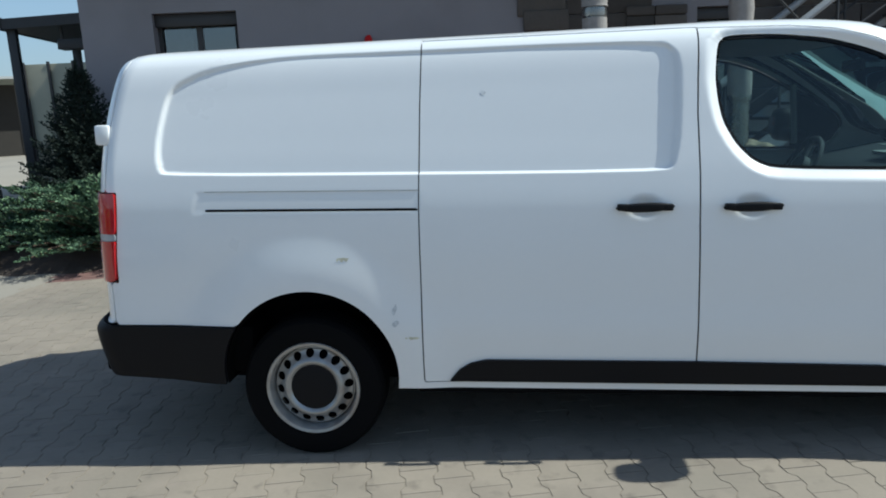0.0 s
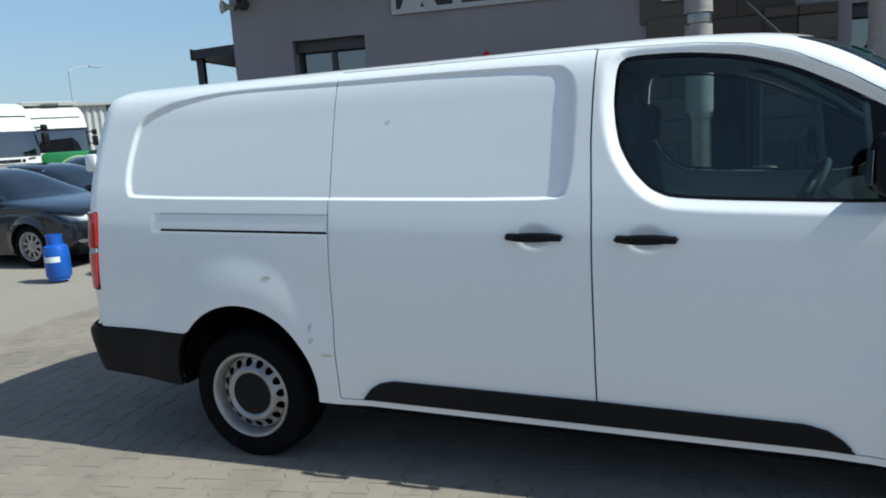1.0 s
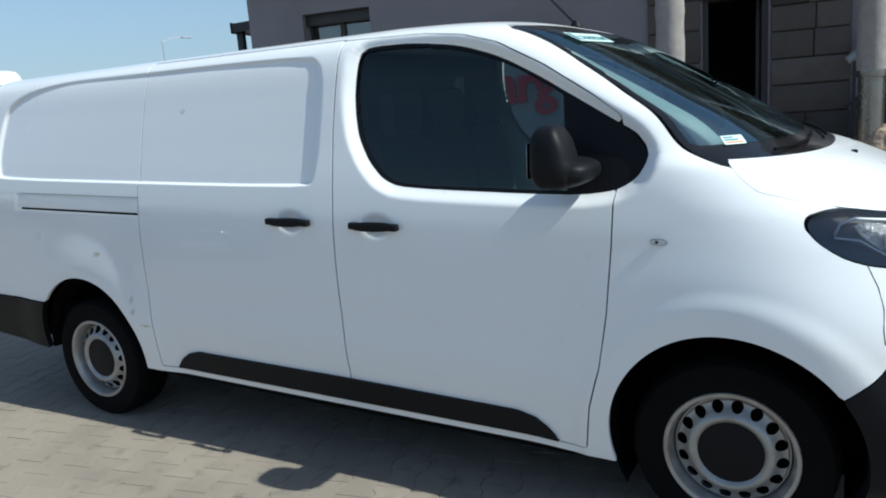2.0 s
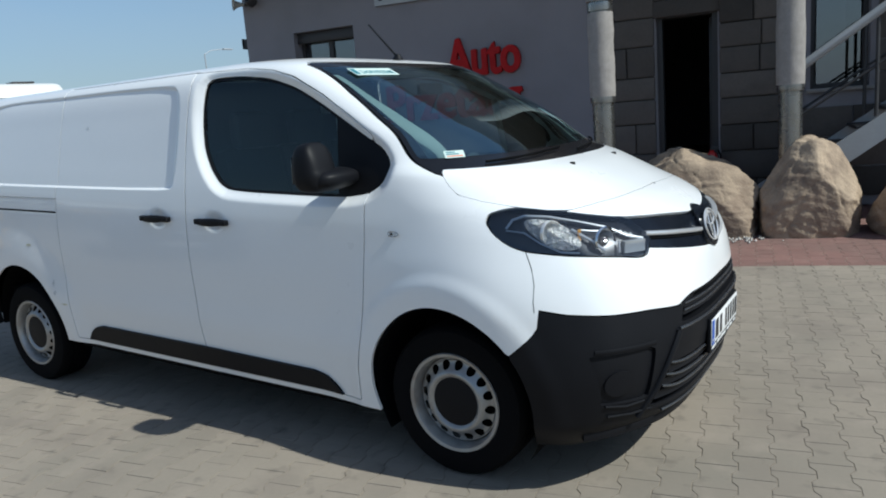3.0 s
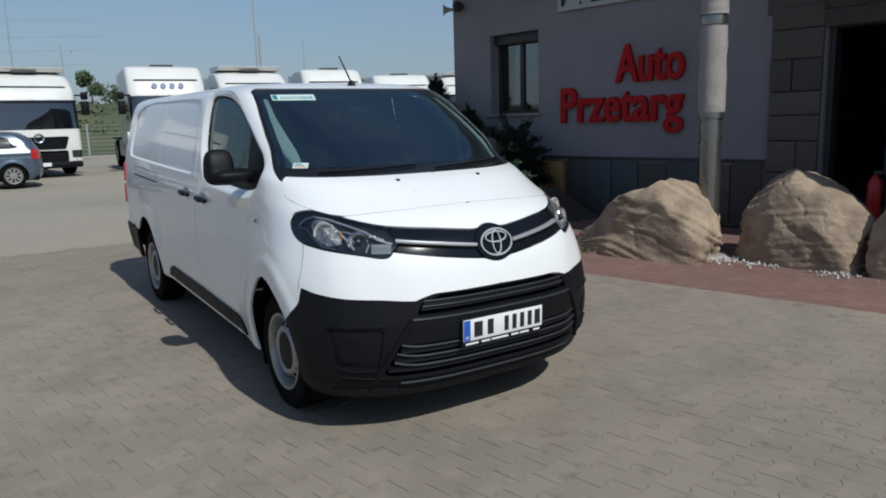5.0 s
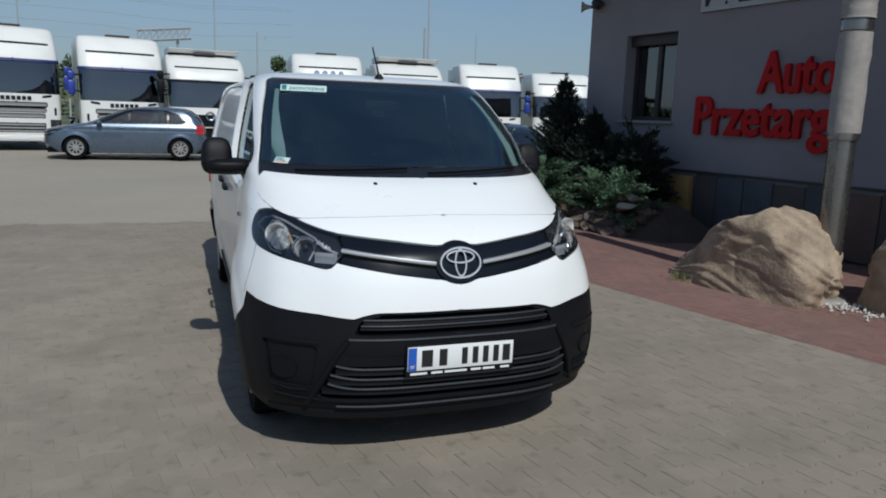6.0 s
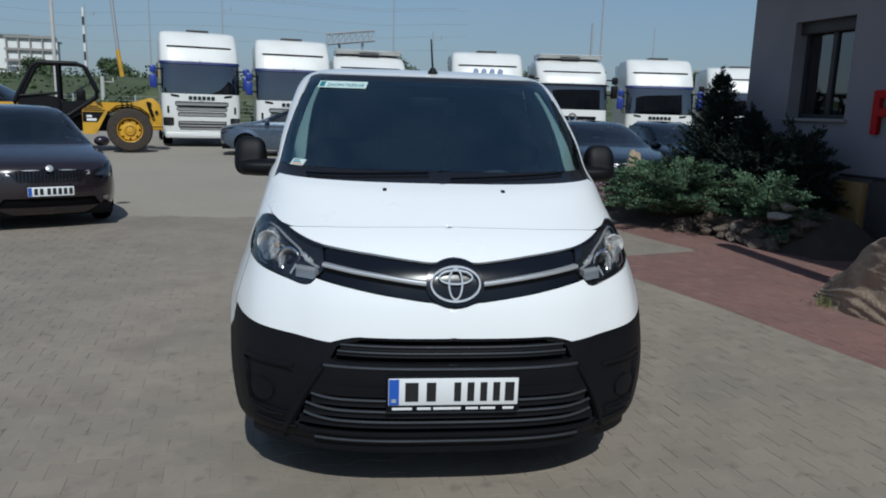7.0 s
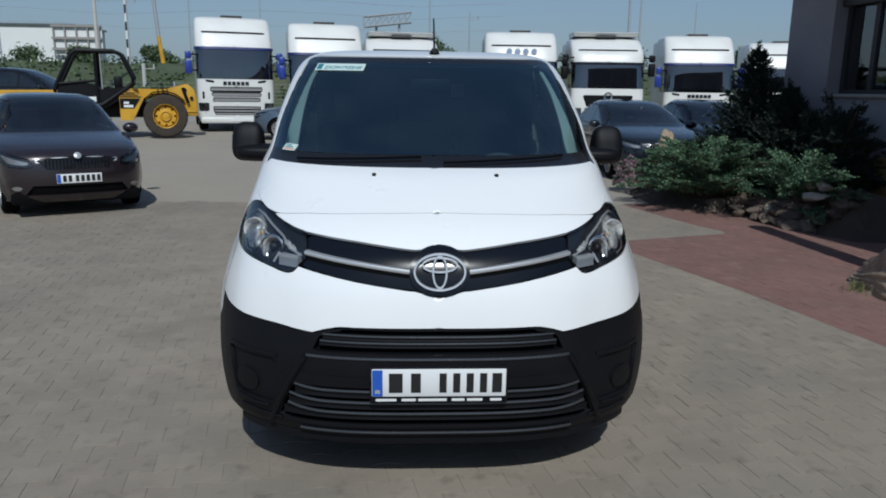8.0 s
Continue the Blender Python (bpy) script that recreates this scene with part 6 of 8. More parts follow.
# ---- other vehicles ----
def plain_skin(zl, front, rear, half, nose, power, nf=30, ns=70, nr=16, ra=0.3, shape=None):
    rows = []
    for z_ in zl:
        xf, xr, w_, a_, p_ = (float(f(z_)) for f in (front, rear, half, nose, power))
        th = np.linspace(0, math.pi / 2, 120)
        xc = xf - a_
        rr_ = min(ra, (xc - xr) * 0.45)
        fx, fy = xc + a_ * np.cos(th) ** (2 / p_), w_ * np.sin(th) ** (2 / p_)
        sa = np.concatenate([[0], np.cumsum(np.hypot(np.diff(fx), np.diff(fy)))])
        se = np.linspace(0, sa[-1], nf)
        fx, fy = np.interp(se, sa, fx), np.interp(se, sa, fy)
        sx = np.linspace(xc, xr + rr_, ns + 2)[1:-1]
        th = np.linspace(math.pi / 2, 0, nr)
        rx, ry = xr + rr_ - rr_ * np.cos(th) ** (2 / 2.6), w_ * np.sin(th) ** (2 / 2.6)
        xx, yy = np.concatenate([fx, sx, rx]), np.concatenate([fy, np.full(ns, w_), ry])
        rows.append(np.stack([xx, yy, np.full(len(xx), z_)], 1))
    Gd = np.array(rows)
    s_ = np.concatenate([np.zeros((len(zl), 1)), np.cumsum(np.hypot(np.diff(Gd[:, :, 0], axis=1), np.diff(Gd[:, :, 1], axis=1)), axis=1)], axis=1)
    yy = Gd[:, :, 1]
    yy[-1, :] = 0.0
    if shape is not None:
        yy = shape(Gd[:, :, 0], yy, Gd[:, :, 2])
    return Skin(Gd[:, :, 0], -yy, Gd[:, :, 2], s_)


CARGLASS = glass("car_glass", (0.22, 0.25, 0.26), 0.07)


def car(m, label, paint, L=4.0, H=1.467, W=0.866, sedan=False, alloy=True, wheelbase=2.47, plate=True):
    """A parked car; nose at the local origin, pointing along +x."""
    t = thing("car", m, label, "car")
    q, e = L / 4.0, H / 1.467
    front = curve([0.18, 0.30, 0.45, 0.60, 0.70, 0.78, 0.86, 0.93, 0.97, 1.10, 1.30, 1.40, 1.45, 1.467], [-0.12 * q, -0.03, 0, -0.01, -0.035, -0.10 * q, -0.34 * q, -0.72 * q, -0.98 * q, -1.32 * q, -1.76 * q, -2.04 * q, -2.35 * q, -2.6 * q])
    if sedan:
        rear = curve([0.18, 0.30, 0.50, 0.85, 0.98, 1.04, 1.10, 1.30, 1.40, 1.45, 1.467], [-L + 0.12, -L + 0.04, -L, -L + 0.04, -L + 0.10, -L + 0.55, -L + 0.80, -L + 1.20, -L + 1.45, -L + 1.75, -L + 2.0])
    else:
        rear = curve([0.18, 0.30, 0.50, 0.90, 1.00, 1.20, 1.38, 1.44, 1.467], [-L + 0.14, -L + 0.04, -L, -L + 0.04, -L + 0.09, -L + 0.20, -L + 0.42, -L + 0.62, -L + 1.1])
    half = curve([0.18, 0.40, 0.60, 0.85, 0.95, 1.10, 1.30, 1.40, 1.45, 1.467], [W * k for k in (0.92, 0.98, 1.0, 0.995, 0.96, 0.88, 0.775, 0.69, 0.54, 0.12)])
    nose = curve([0.18, 0.60, 0.95, 1.0, 1.467], [0.55, 0.62, 0.60, 0.45, 0.40])
    power = curve([0.18, 0.60, 0.95, 1.467], [2.8, 2.8, 2.5, 2.8])
    zl = np.unique(np.round(np.concatenate([np.arange(0.18, 0.70, 0.03), np.arange(0.70, 1.0, 0.016), np.arange(1.0, 1.40, 0.026), np.linspace(1.40, 1.467, 10)]), 4))
    fx_, rx_ = -0.80 * q, -0.80 * q - wheelbase

    def flare(x_, y_, z_):
        out = np.zeros_like(y_)
        for hx in (fx_, rx_):
            out += 0.025 * (1 - smooth01(0.34, 0.46, np.hypot(x_ - hx, z_ - 0.30)))
        out -= 0.010 * np.exp(-((z_ - 0.80) / 0.03) ** 2)
        return y_ + out * smooth01(0.5, 0.7, y_)
    sk = plain_skin(zl, front, rear, half, nose, power, nf=40, ns=110, shape=flare)
    sk.P[:, :, 2] *= e
    sk.tall = e
    sk.A[:, 2] *= e
    x_, y_, z_, s_ = sk.x, sk.y, sk.z, sk.s
    arch = np.maximum(0.345 - np.hypot(x_ - fx_, z_ - 0.30), 0.345 - np.hypot(x_ - rx_, z_ - 0.30))
    back = -L + (0.62 if not sedan else 1.05)
    DLO = [(-1.22 * q, 0.965), (-1.62 * q, 1.20), (-1.95 * q, 1.345), (-2.4 * q, 1.385), (back + 0.45, 1.365), (back + 0.10, 1.25), (back - 0.05, 1.06), (back + 0.05, 0.985)]
    f_dlo = np.where(np.abs(y_) > 0.45 * W, sd_poly(x_, z_, DLO), 1)
    post_1, post_2 = np.abs(x_ + 2.08 * q) - 0.035, np.abs(x_ - (back + 0.42)) - 0.03
    f_ws_ = np.maximum.reduce([0.985 - z_, np.abs(y_) - np.interp(z_, [0.98, 1.40], [0.80 * W, 0.60 * W]), z_ - 1.425, -2.4 * q - x_])
    f_rw = np.maximum.reduce([1.06 - z_, np.abs(y_) - np.interp(z_, [1.0, 1.40], [0.74 * W, 0.58 * W]), z_ - 1.40, x_ - (-L + 1.9 if sedan else -L + 0.8)])
    f_lamp_ = np.where(x_ > -1.0, sd_poly(s_, z_, [(0.50, 0.615), (0.62, 0.600), (0.86, 0.620), (0.98, 0.690), (1.06, 0.800), (0.85, 0.775), (0.54, 0.700)]), 1)
    f_grl = np.where(x_ > -0.6, np.maximum.reduce([np.interp(s_, [0, 0.36, 0.42], [0.580, 0.585, 0.66]) - z_, z_ - np.interp(s_, [0, 0.45], [0.728, 0.705]), s_ - 0.47]), 1)
    f_low_ = np.where(x_ > -0.6, np.maximum.reduce([0.27 - z_, z_ - 0.385, s_ - np.interp(z_, [0.27, 0.385], [0.62, 0.52])]), 1)
    f_fog_ = np.where(x_ > -0.8, np.hypot((s_ - 0.72) / 0.075, (z_ - 0.355) / 0.026) - 1, 1) * 0.05
    f_tail_ = np.where((x_ < -L + 0.45) & (np.abs(y_) > 0.55 * W), np.maximum(0.72 - z_, z_ - 0.98), 1)
    f_tail_ = np.maximum(f_tail_, x_ + L - 0.30)
    g = 0.004
    sk.panel("body", np.maximum.reduce([arch] + [g - f for f in (f_dlo, f_ws_, f_rw, f_lamp_, f_grl, f_low_, f_tail_)]), paint, t, thick=0.02)
    sk.panel("windscreen", f_ws_, CARGLASS, t, "dark windscreen", thick=0)
    sk.panel("rear_window", f_rw, CARGLASS, t, thick=0)
    for pane in (-2.08 * q + 0.035 - x_, np.maximum(x_ + 2.08 * q + 0.035, back + 0.45 - x_), x_ - back - 0.39):
        sk.panel("side_glass", np.maximum(f_dlo + 0.03, pane), CARGLASS, t, thick=0, halves="each")
    sk.panel("window_trim", np.maximum(f_dlo + g, -f_dlo - 0.03), GLOSSBLACK, t, thick=0.01, halves="each")
    for post in (post_1, post_2):
        sk.panel("window_post", np.maximum(f_dlo + 0.03, post), GLOSSBLACK, t, thick=0.01, halves="each")
    sk.panel("headlight", f_lamp_ + g, LENS, t, "clear headlight", thick=0, halves="each")
    sk.panel("headlight_housing", f_lamp_ + g, LAMPGREY, t, out=-0.03, thick=0, halves="each")
    sk.panel("headlight_reflector", f_lamp_ + 0.036, STEEL, t, out=-0.022, thick=0.006, halves="each")
    sk.panel("grille", f_grl, GLOSSBLACK, t, out=-0.012, thick=0)
    for k in range(19):
        yy = -0.36 + 0.04 * k
        p_, n_ = sk.at(yy if abs(yy) > 1e-3 else 1e-3, 0.65)
        part("grille_slat", box(p_.x - 0.02, p_.x + 0.002, yy - 0.006, yy + 0.006, 0.592 * e, 0.705 * e), PLASTIC, t, smooth=0)
    sk.panel("grille_rim", np.maximum(f_grl - 0.004, -(f_grl + 0.007)), SILVERTRIM, t, "silver grille rim", out=0.008, thick=0.02)
    sk.panel("air_intake", f_low_, DARK, t, out=-0.02, thick=0)
    sk.panel("fog_light", f_fog_, STEEL, t, "silver fog lamp surround", out=0.006, thick=0.02, halves="each")
    sk.panel("tail_light", f_tail_ + g, REDLENS, t, "red tail light", thick=0.02, halves="each")
    seams = np.minimum.reduce([np.abs(x_ + 1.18 * q), np.abs(x_ + 2.08 * q), np.abs(x_ - (back + 0.42))]) - 0.004
    sk.panel("door_joint", np.maximum.reduce([seams, z_ - 0.95, 0.26 - z_, arch, 0.5 * W - np.abs(y_)]), DARK, t, out=0.001, thick=0)
    if plate:
        part("number_plate", box(0.012, 0.022, -0.26, 0.26, 0.415 * e, 0.525 * e, 0.003), PLATEWHITE, t, "white number plate with plain bars")
        part("plate_band", box(0.0215, 0.0235, -0.257, -0.215, 0.42 * e, 0.52 * e), BLUE, t)
        for k in range(7):
            c = -0.19 + 0.062 * k + (0.02 if k > 1 else 0)
            part("plate_bar", box(0.0215, 0.0235, c, c + 0.040, 0.432 * e, 0.508 * e), BLACKINK, t)
    part("emblem", lathe([(0.0, 0.008), (0.035, 0.006), (0.045, 0)], 20, Matrix.Translation((0.0, 0, 0.745 * e)) @ pose(0, 0, 0, 0, 60, 0)), SILVERTRIM, t, "round silver emblem")
    for hx in (fx_, rx_):
        for sy in (-1, 1):
            wheel_parts(t, pose(hx, sy * (W - 0.115), 0.305, 0, 0, 0 if sy < 0 else 180), 0.305, 0.205, 0.20, cap=0.045, cap_mat=STEEL, spokes=9)
            bm = bmesh.new()
            rg = [[bm.verts.new((hx + 0.346 * math.cos(a_), yy, 0.30 + 0.346 * math.sin(a_))) for a_ in np.linspace(-0.3, math.pi + 0.3, 20)] for yy in (sy * (W - 0.02), sy * (W - 0.30))]
            for i in range(19):
                bm.faces.new((rg[0][i], rg[0][i + 1], rg[1][i + 1], rg[1][i]))
            bm.faces.new(rg[1])
            part("wheel_well", bm, DARK, t)
    for sy in (-1, 1):
        bm = bmesh.new()
        bmesh.ops.create_uvsphere(bm, u_segments=16, v_segments=10, radius=1, matrix=pose(-1.38 * q, sy * (W + 0.09), 1.0 * e) @ Matrix.Diagonal((0.075, 0.11, 0.075, 1)))
        part("door_mirror", bm, paint, t)
        for hx in (-1.95 * q, back + 0.52):
            part("door_handle", box(hx, hx + 0.16, sy * (W - 0.01), sy * (W + 0.012), 0.845 * e, 0.870 * e, 0.006), paint, t)
    part("floor_pan", box(-L + 0.15, -0.15, -W + 0.1, W - 0.1, 0.16, 0.30, 0.03), DARK, t)
    part("dashboard", box(-1.55 * q, -1.12 * q, -W + 0.18, W - 0.18, 0.80 * e, 0.95 * e, 0.05), CABIN, t)
    bm = box(-L + 0.7, -1.1 * q, -W + 0.2, W - 0.2, 0.30, 0.92 * e, 0.05)
    for yy in (-0.36, 0.36):
        box(-2.25 * q, -2.05 * q, yy - 0.22, yy + 0.22, 0.7, 1.25 * e, 0.06, bm=bm)
    part("seats", bm, CABIN, t)
    return t


BROWN = mat("dark_brown_metallic", (0.022, 0.016, 0.020), 0.25, 0.3, vary=0.05, bump=0, coat=0.8)
GREYBLUE = mat("grey_blue_metallic", (0.085, 0.115, 0.160), 0.28, 0.4, vary=0.05, bump=0, coat=0.7)
NIGHT = mat("dark_grey_metallic", (0.014, 0.019, 0.027), 0.25, 0.4, vary=0.05, bump=0, coat=0.7)
SILVER = mat("silver_metallic", (0.42, 0.44, 0.46), 0.3, 0.6, vary=0.05, bump=0, coat=0.6)
car(pose(-2.62, -4.28, 0.01, 0, 0, 32), "dark brown hatchback with a chrome-rimmed grille", BROWN, 3.99, 1.53, 0.855)
car(pose(-15.6, -4.65, ground_z(-15.6), 0, 0, -91), "grey-blue hatchback parked before the trucks", GREYBLUE, 4.24, 1.45, 0.895, wheelbase=2.65)
car(pose(-6.06, 4.62, ground_z(-6), 0, 0, 1), "dark grey saloon car parked behind shrubs", NIGHT, 4.75, 1.45, 0.90, True, wheelbase=2.75)
car(pose(-7.2, 6.75, ground_z(-7), 0, 0, 3), "dark blue saloon car parked behind another", NIGHT, 4.6, 1.45, 0.89, True, wheelbase=2.7)
car(pose(-13.4, 9.3, ground_z(-13), 0, 0, -80), "silver hatchback parked before the white trucks", SILVER, 4.1, 1.47, 0.88, wheelbase=2.5)

# ---- trucks ----
TRUCKWHITE = mat("truck_white", (0.68, 0.68, 0.66), 0.35, vary=0.04, scale=1.5, bump=0, coat=0.4, stain=(0.48, 0.47, 0.43), stain_amount=0.4, stain_scale=0.9)
TRUCKBLUE = mat("truck_blue", (0.018, 0.04, 0.26), 0.35, vary=0.05, bump=0, coat=0.4)
MESHGREY = mat("grille_mesh_grey", (0.26, 0.26, 0.26), 0.5, 0.3, vary=0.15, scale=30, fine=90, bump=0.4, depth=0.01)
VISORBLUE = mat("visor_blue", (0.008, 0.018, 0.11), 0.4, vary=0.05, bump=0)
TRUCKGLASS = glass("truck_glass", (0.09, 0.11, 0.11), 0.13)


def truck(m, label, blue=True, lamps=False, starred=False, high=3.52, bars=False):
    """A tractor unit; the cab's front at the local origin, pointing along +x."""
    t = thing("truck", m, label, "truck", "parked trucks")
    k = high / 3.52
    front = curve([0.30, 0.45, 0.9, 1.6, 2.5, 2.85, 3.2, 3.42, 3.50, 3.52], [-0.05, 0.0, 0.0, -0.03, -0.16, -0.30, -0.52, -0.72, -0.95, -1.3] if not starred else [-0.05, 0.0, 0.0, -0.05, -0.16, -0.28, -0.60, -0.95, -1.2, -1.4])
    rear = curve([0.30, 0.9, 3.40, 3.48, 3.52], [-2.2, -2.3, -2.3, -2.22, -1.9])
    half = curve([0.30, 0.6, 1.2, 2.5, 3.2, 3.42, 3.50, 3.52], [1.20, 1.24, 1.25, 1.25, 1.235, 1.20, 1.10, 0.4])
    nose = curve([0.30, 3.52], [0.36, 0.46])
    power = curve([0.30, 3.52], [4.2, 4.0])
    zl = np.unique(np.round(np.concatenate([np.arange(0.30, 3.4, 0.05), np.linspace(3.4, 3.52, 10)]), 4))
    sk = plain_skin(zl, front, rear, half, nose, power, nf=34, ns=30, nr=10, ra=0.12)
    sk.P[:, :, 2] *= k
    sk.tall = k
    sk.A[:, 2] *= k
    x_, y_, z_, s_ = sk.x, sk.y, sk.z, sk.s
    arch = 0.56 - np.hypot(x_ + 1.30, (z_ - 0.50))
    f_w = np.maximum.reduce([1.60 - z_, z_ - 2.470, s_ - 1.32])
    f_v = np.maximum.reduce([2.478 - z_, z_ - 2.555, s_ - 1.36])
    f_side = np.where(s_ > 1.4, sd_poly(x_, z_, [(-0.42, 1.62), (-0.46, 2.20), (-0.56, 2.30), (-1.15, 2.30), (-1.15, 1.72), (-0.80, 1.60)]), 1)
    if starred:
        f_g = np.maximum.reduce([0.92 - z_, z_ - 1.34, s_ - np.interp(z_, [0.92, 1.34], [0.72, 0.86])])
        f_b = np.maximum.reduce([0.50 - z_, z_ - 0.86, s_ - 0.78])
    else:
        f_g = np.minimum.reduce([np.maximum(np.abs(z_ - c) - 0.062, s_ - w0) for c, w0 in ((1.29, 0.84), (1.13, 0.80), (0.97, 0.76))])
        f_b = np.minimum.reduce([np.maximum(np.abs(z_ - c) - 0.040, s_ - w0) for c, w0 in ((0.72, 0.76), (0.63, 0.76), (0.54, 0.72))])
    f_l = np.maximum.reduce([0.62 - z_, z_ - 0.86, 0.90 - s_, s_ - 1.26])
    f_r = np.maximum.reduce([2.985 - z_, z_ - 3.035, s_ - 1.02])
    g = 0.008
    sk.panel("cab", np.maximum.reduce([arch] + [g - f for f in (f_w, f_v, f_side, f_g, f_b, f_l, f_r)]), TRUCKWHITE, t, thick=0.03)
    sk.panel("windscreen", f_w, TRUCKGLASS, t, "dark wide windscreen", thick=0)
    sk.panel("sun_visor", f_v, VISORBLUE if blue else (GLOSSBLACK if starred else TRUCKWHITE), t, "coloured sun visor strip", out=0.035, thick=0.05)
    sk.panel("side_glass", f_side, TRUCKGLASS, t, thick=0, halves="each")
    sk.panel("grille_back", f_g, GLOSSBLACK if not starred else PLASTIC, t, out=-0.05, thick=-0.05)
    if not starred:
        for c, w0, hh in ((1.29, 0.82, 0.094), (1.13, 0.78, 0.094), (0.97, 0.74, 0.094), (0.72, 0.74, 0.052), (0.63, 0.74, 0.052), (0.54, 0.70, 0.052)):
            part("grille_bar", sk.bar(c, -w0, w0, hh, -0.012, 0.03, n=12), MESHGREY, t, "grey mesh grille bar")
        sk.panel("side_slot", np.maximum(np.abs(s_ - 1.06) - 0.035, np.abs(z_ - 1.10) - 0.11), PLASTIC, t, out=0.004, thick=0.004, halves="each")
        sk.panel("air_slot", np.maximum.reduce([np.abs(s_ - 0.84) - 0.15, np.abs(z_ - 1.525 - 0.12 * (s_ - 0.84)) - 0.035]), PLASTIC, t, "dark air slot", out=0.004, thick=0.004, halves="each")
    for z0, n_, hw in ((0.98, 4, 0.80), (0.56, 3, 0.74)) if starred else ():
        for q in range(n_):
            part("grille_bar", sk.bar(z0 + 0.105 * q, -hw + 0.02 * (3 - q), hw - 0.02 * (3 - q), 0.084, -0.006, 0.03, n=12), PLASTIC, t)
    seams = np.minimum.reduce([np.maximum(np.abs(z_ - 0.885) - 0.009, s_ - 1.5), np.maximum(np.abs(z_ - 1.385) - 0.008, s_ - 1.25), np.maximum.reduce([np.abs(s_ - 1.02) - 0.008, 0.50 - z_, z_ - 1.38]), np.maximum.reduce([np.abs(x_ + 1.22) - 0.009, 1.0 - z_, z_ - 2.45]), np.maximum.reduce([np.abs(s_ - 1.16) - 0.010, 2.56 - z_, z_ - 3.40])])
    sk.panel("panel_joint", np.maximum.reduce([seams, arch, -f_g, -f_b, -f_l]), PLASTIC, t, out=0.002, thick=0)
    sk.panel("windscreen_rim", np.maximum(f_w - 0.03, -f_w), PLASTIC, t, "black windscreen rubber", out=0.003, thick=0.01)
    sk.panel("lower_grille", f_b, PLASTIC, t, out=-0.05, thick=-0.05)
    sk.panel("headlight", f_l, LENS, t, thick=0, halves="each")
    sk.panel("headlight_bowl", f_l, STEEL, t, out=-0.06, thick=-0.06, halves="each")
    sk.panel("roof_slot", f_r, DARK, t, "dark slot across the roof", out=-0.02, thick=0)
    part("dashboard", box(-0.75, -0.25, -1.1, 1.1, 1.45 * k, 1.62 * k, 0.05), CABIN, t)
    for yy in (-0.6, 0.6):
        part("seat", box(-1.35, -1.15, yy - 0.25, yy + 0.25, 1.5 * k, 2.2 * k, 0.06), CABIN, t)
    part("bunk_curtain", box(-1.62, -1.58, -1.12, 1.12, 1.5 * k, 2.5 * k), CABINLIGHT, t)
    part("roof_hatch", box(-1.5, -0.9, -0.35, 0.35, 3.50 * k, 3.56 * k, 0.02), FRAMEBROWN, t)
    if starred:
        part("roof_spoiler", prism([(-2.2, 3.50 * k), (-1.0, 3.55 * k), (-0.85, 3.68 * k), (-0.9, 3.70 * k), (-2.2, 3.72 * k)], -1.12, 1.12, pose(0, 0, 0, 90, 0, 0)), TRUCKWHITE, t, smooth=0)
        part("emblem", lathe([(0.10, 0.0), (0.13, 0.02), (0.15, 0.02), (0.155, 0)], 28, Matrix.Translation((0.0, 0, 1.30 * k)) @ pose(0, 0, 0, 0, 88, 0)), CHROME, t, "round chrome emblem")
    else:
        bm = bmesh.new()
        for q in range(6):
            box(0.0, 0.012, -0.42 + 0.142 * q, -0.31 + 0.142 * q, 1.42 * k, 1.52 * k, bm=bm)
        part("badge_bars", bm, NIGHT, t, "row of dark badge bars", smooth=0)
    if bars:
        bm = bmesh.new()
        for q in range(9):
            box(0.0, 0.010, -0.62 + 0.14 * q, -0.53 + 0.14 * q, 1.42 * k, 1.52 * k, bm=bm)
        part("lettering_bars", bm, NIGHT, t, "grey lettering shown as bars", smooth=0)
    if lamps:
        for q in range(4):
            part("roof_lamp", lathe([(0.0, 0.05), (0.08, 0.05), (0.095, 0.03), (0.09, -0.02), (0.05, -0.06)], 20, Matrix.Translation((-0.24, -0.42 + 0.28 * q, 2.80 * k)) @ pose(0, 0, 0, 0, 80, 0)), CHROME, t, "round chrome roof lamp")
    for sy in (-1, 1):
        mirror = part("mirror_housing", box(-0.34, -0.14, sy * 1.36, sy * 1.58, 1.86, 2.30, 0.05), TRUCKBLUE if blue else PLASTIC, t, "tall mirror housing")
        part("wide_mirror", box(-0.33, -0.15, sy * 1.37, sy * 1.57, 2.34, 2.58, 0.05), TRUCKBLUE if blue else PLASTIC, mirror)
        for za in (1.95, 2.45):
            part("mirror_arm", box(-0.30, -0.22, sy * 1.18, sy * 1.40, za, za + 0.05, 0.01), PLASTIC, mirror)
        part("step", box(-1.0, -0.3, sy * 1.15, sy * 1.24, 0.32, 0.42, 0.02), PLASTIC, t)
        for hx in (-1.30, -5.0):
            wheel_parts(t, pose(hx, sy * 1.06, 0.50, 0, 0, 0 if sy < 0 else 180), 0.50, 0.29, 0.30, holes=10, cap=0.10, cap_mat=STEEL)
        part("fuel_tank", box(-4.2, -2.4, sy * 0.75, sy * 1.2, 0.40, 1.0, 0.10), STEEL, t)
    for sy in (-1, 1):
        part("side_deflector", box(-2.95, -2.28, sy * 1.17, sy * 1.22, 0.95, 3.35 * k, 0.015), TRUCKWHITE, t)
    part("bumper", box(-0.3, 0.03, -1.18, 1.18, 0.26, 0.46, 0.06), TRUCKWHITE if not starred else PLASTIC, t)
    part("number_plate", box(0.025, 0.04, -0.26, 0.26, 0.33, 0.44), PLATEWHITE, t, "pale number plate", smooth=0)
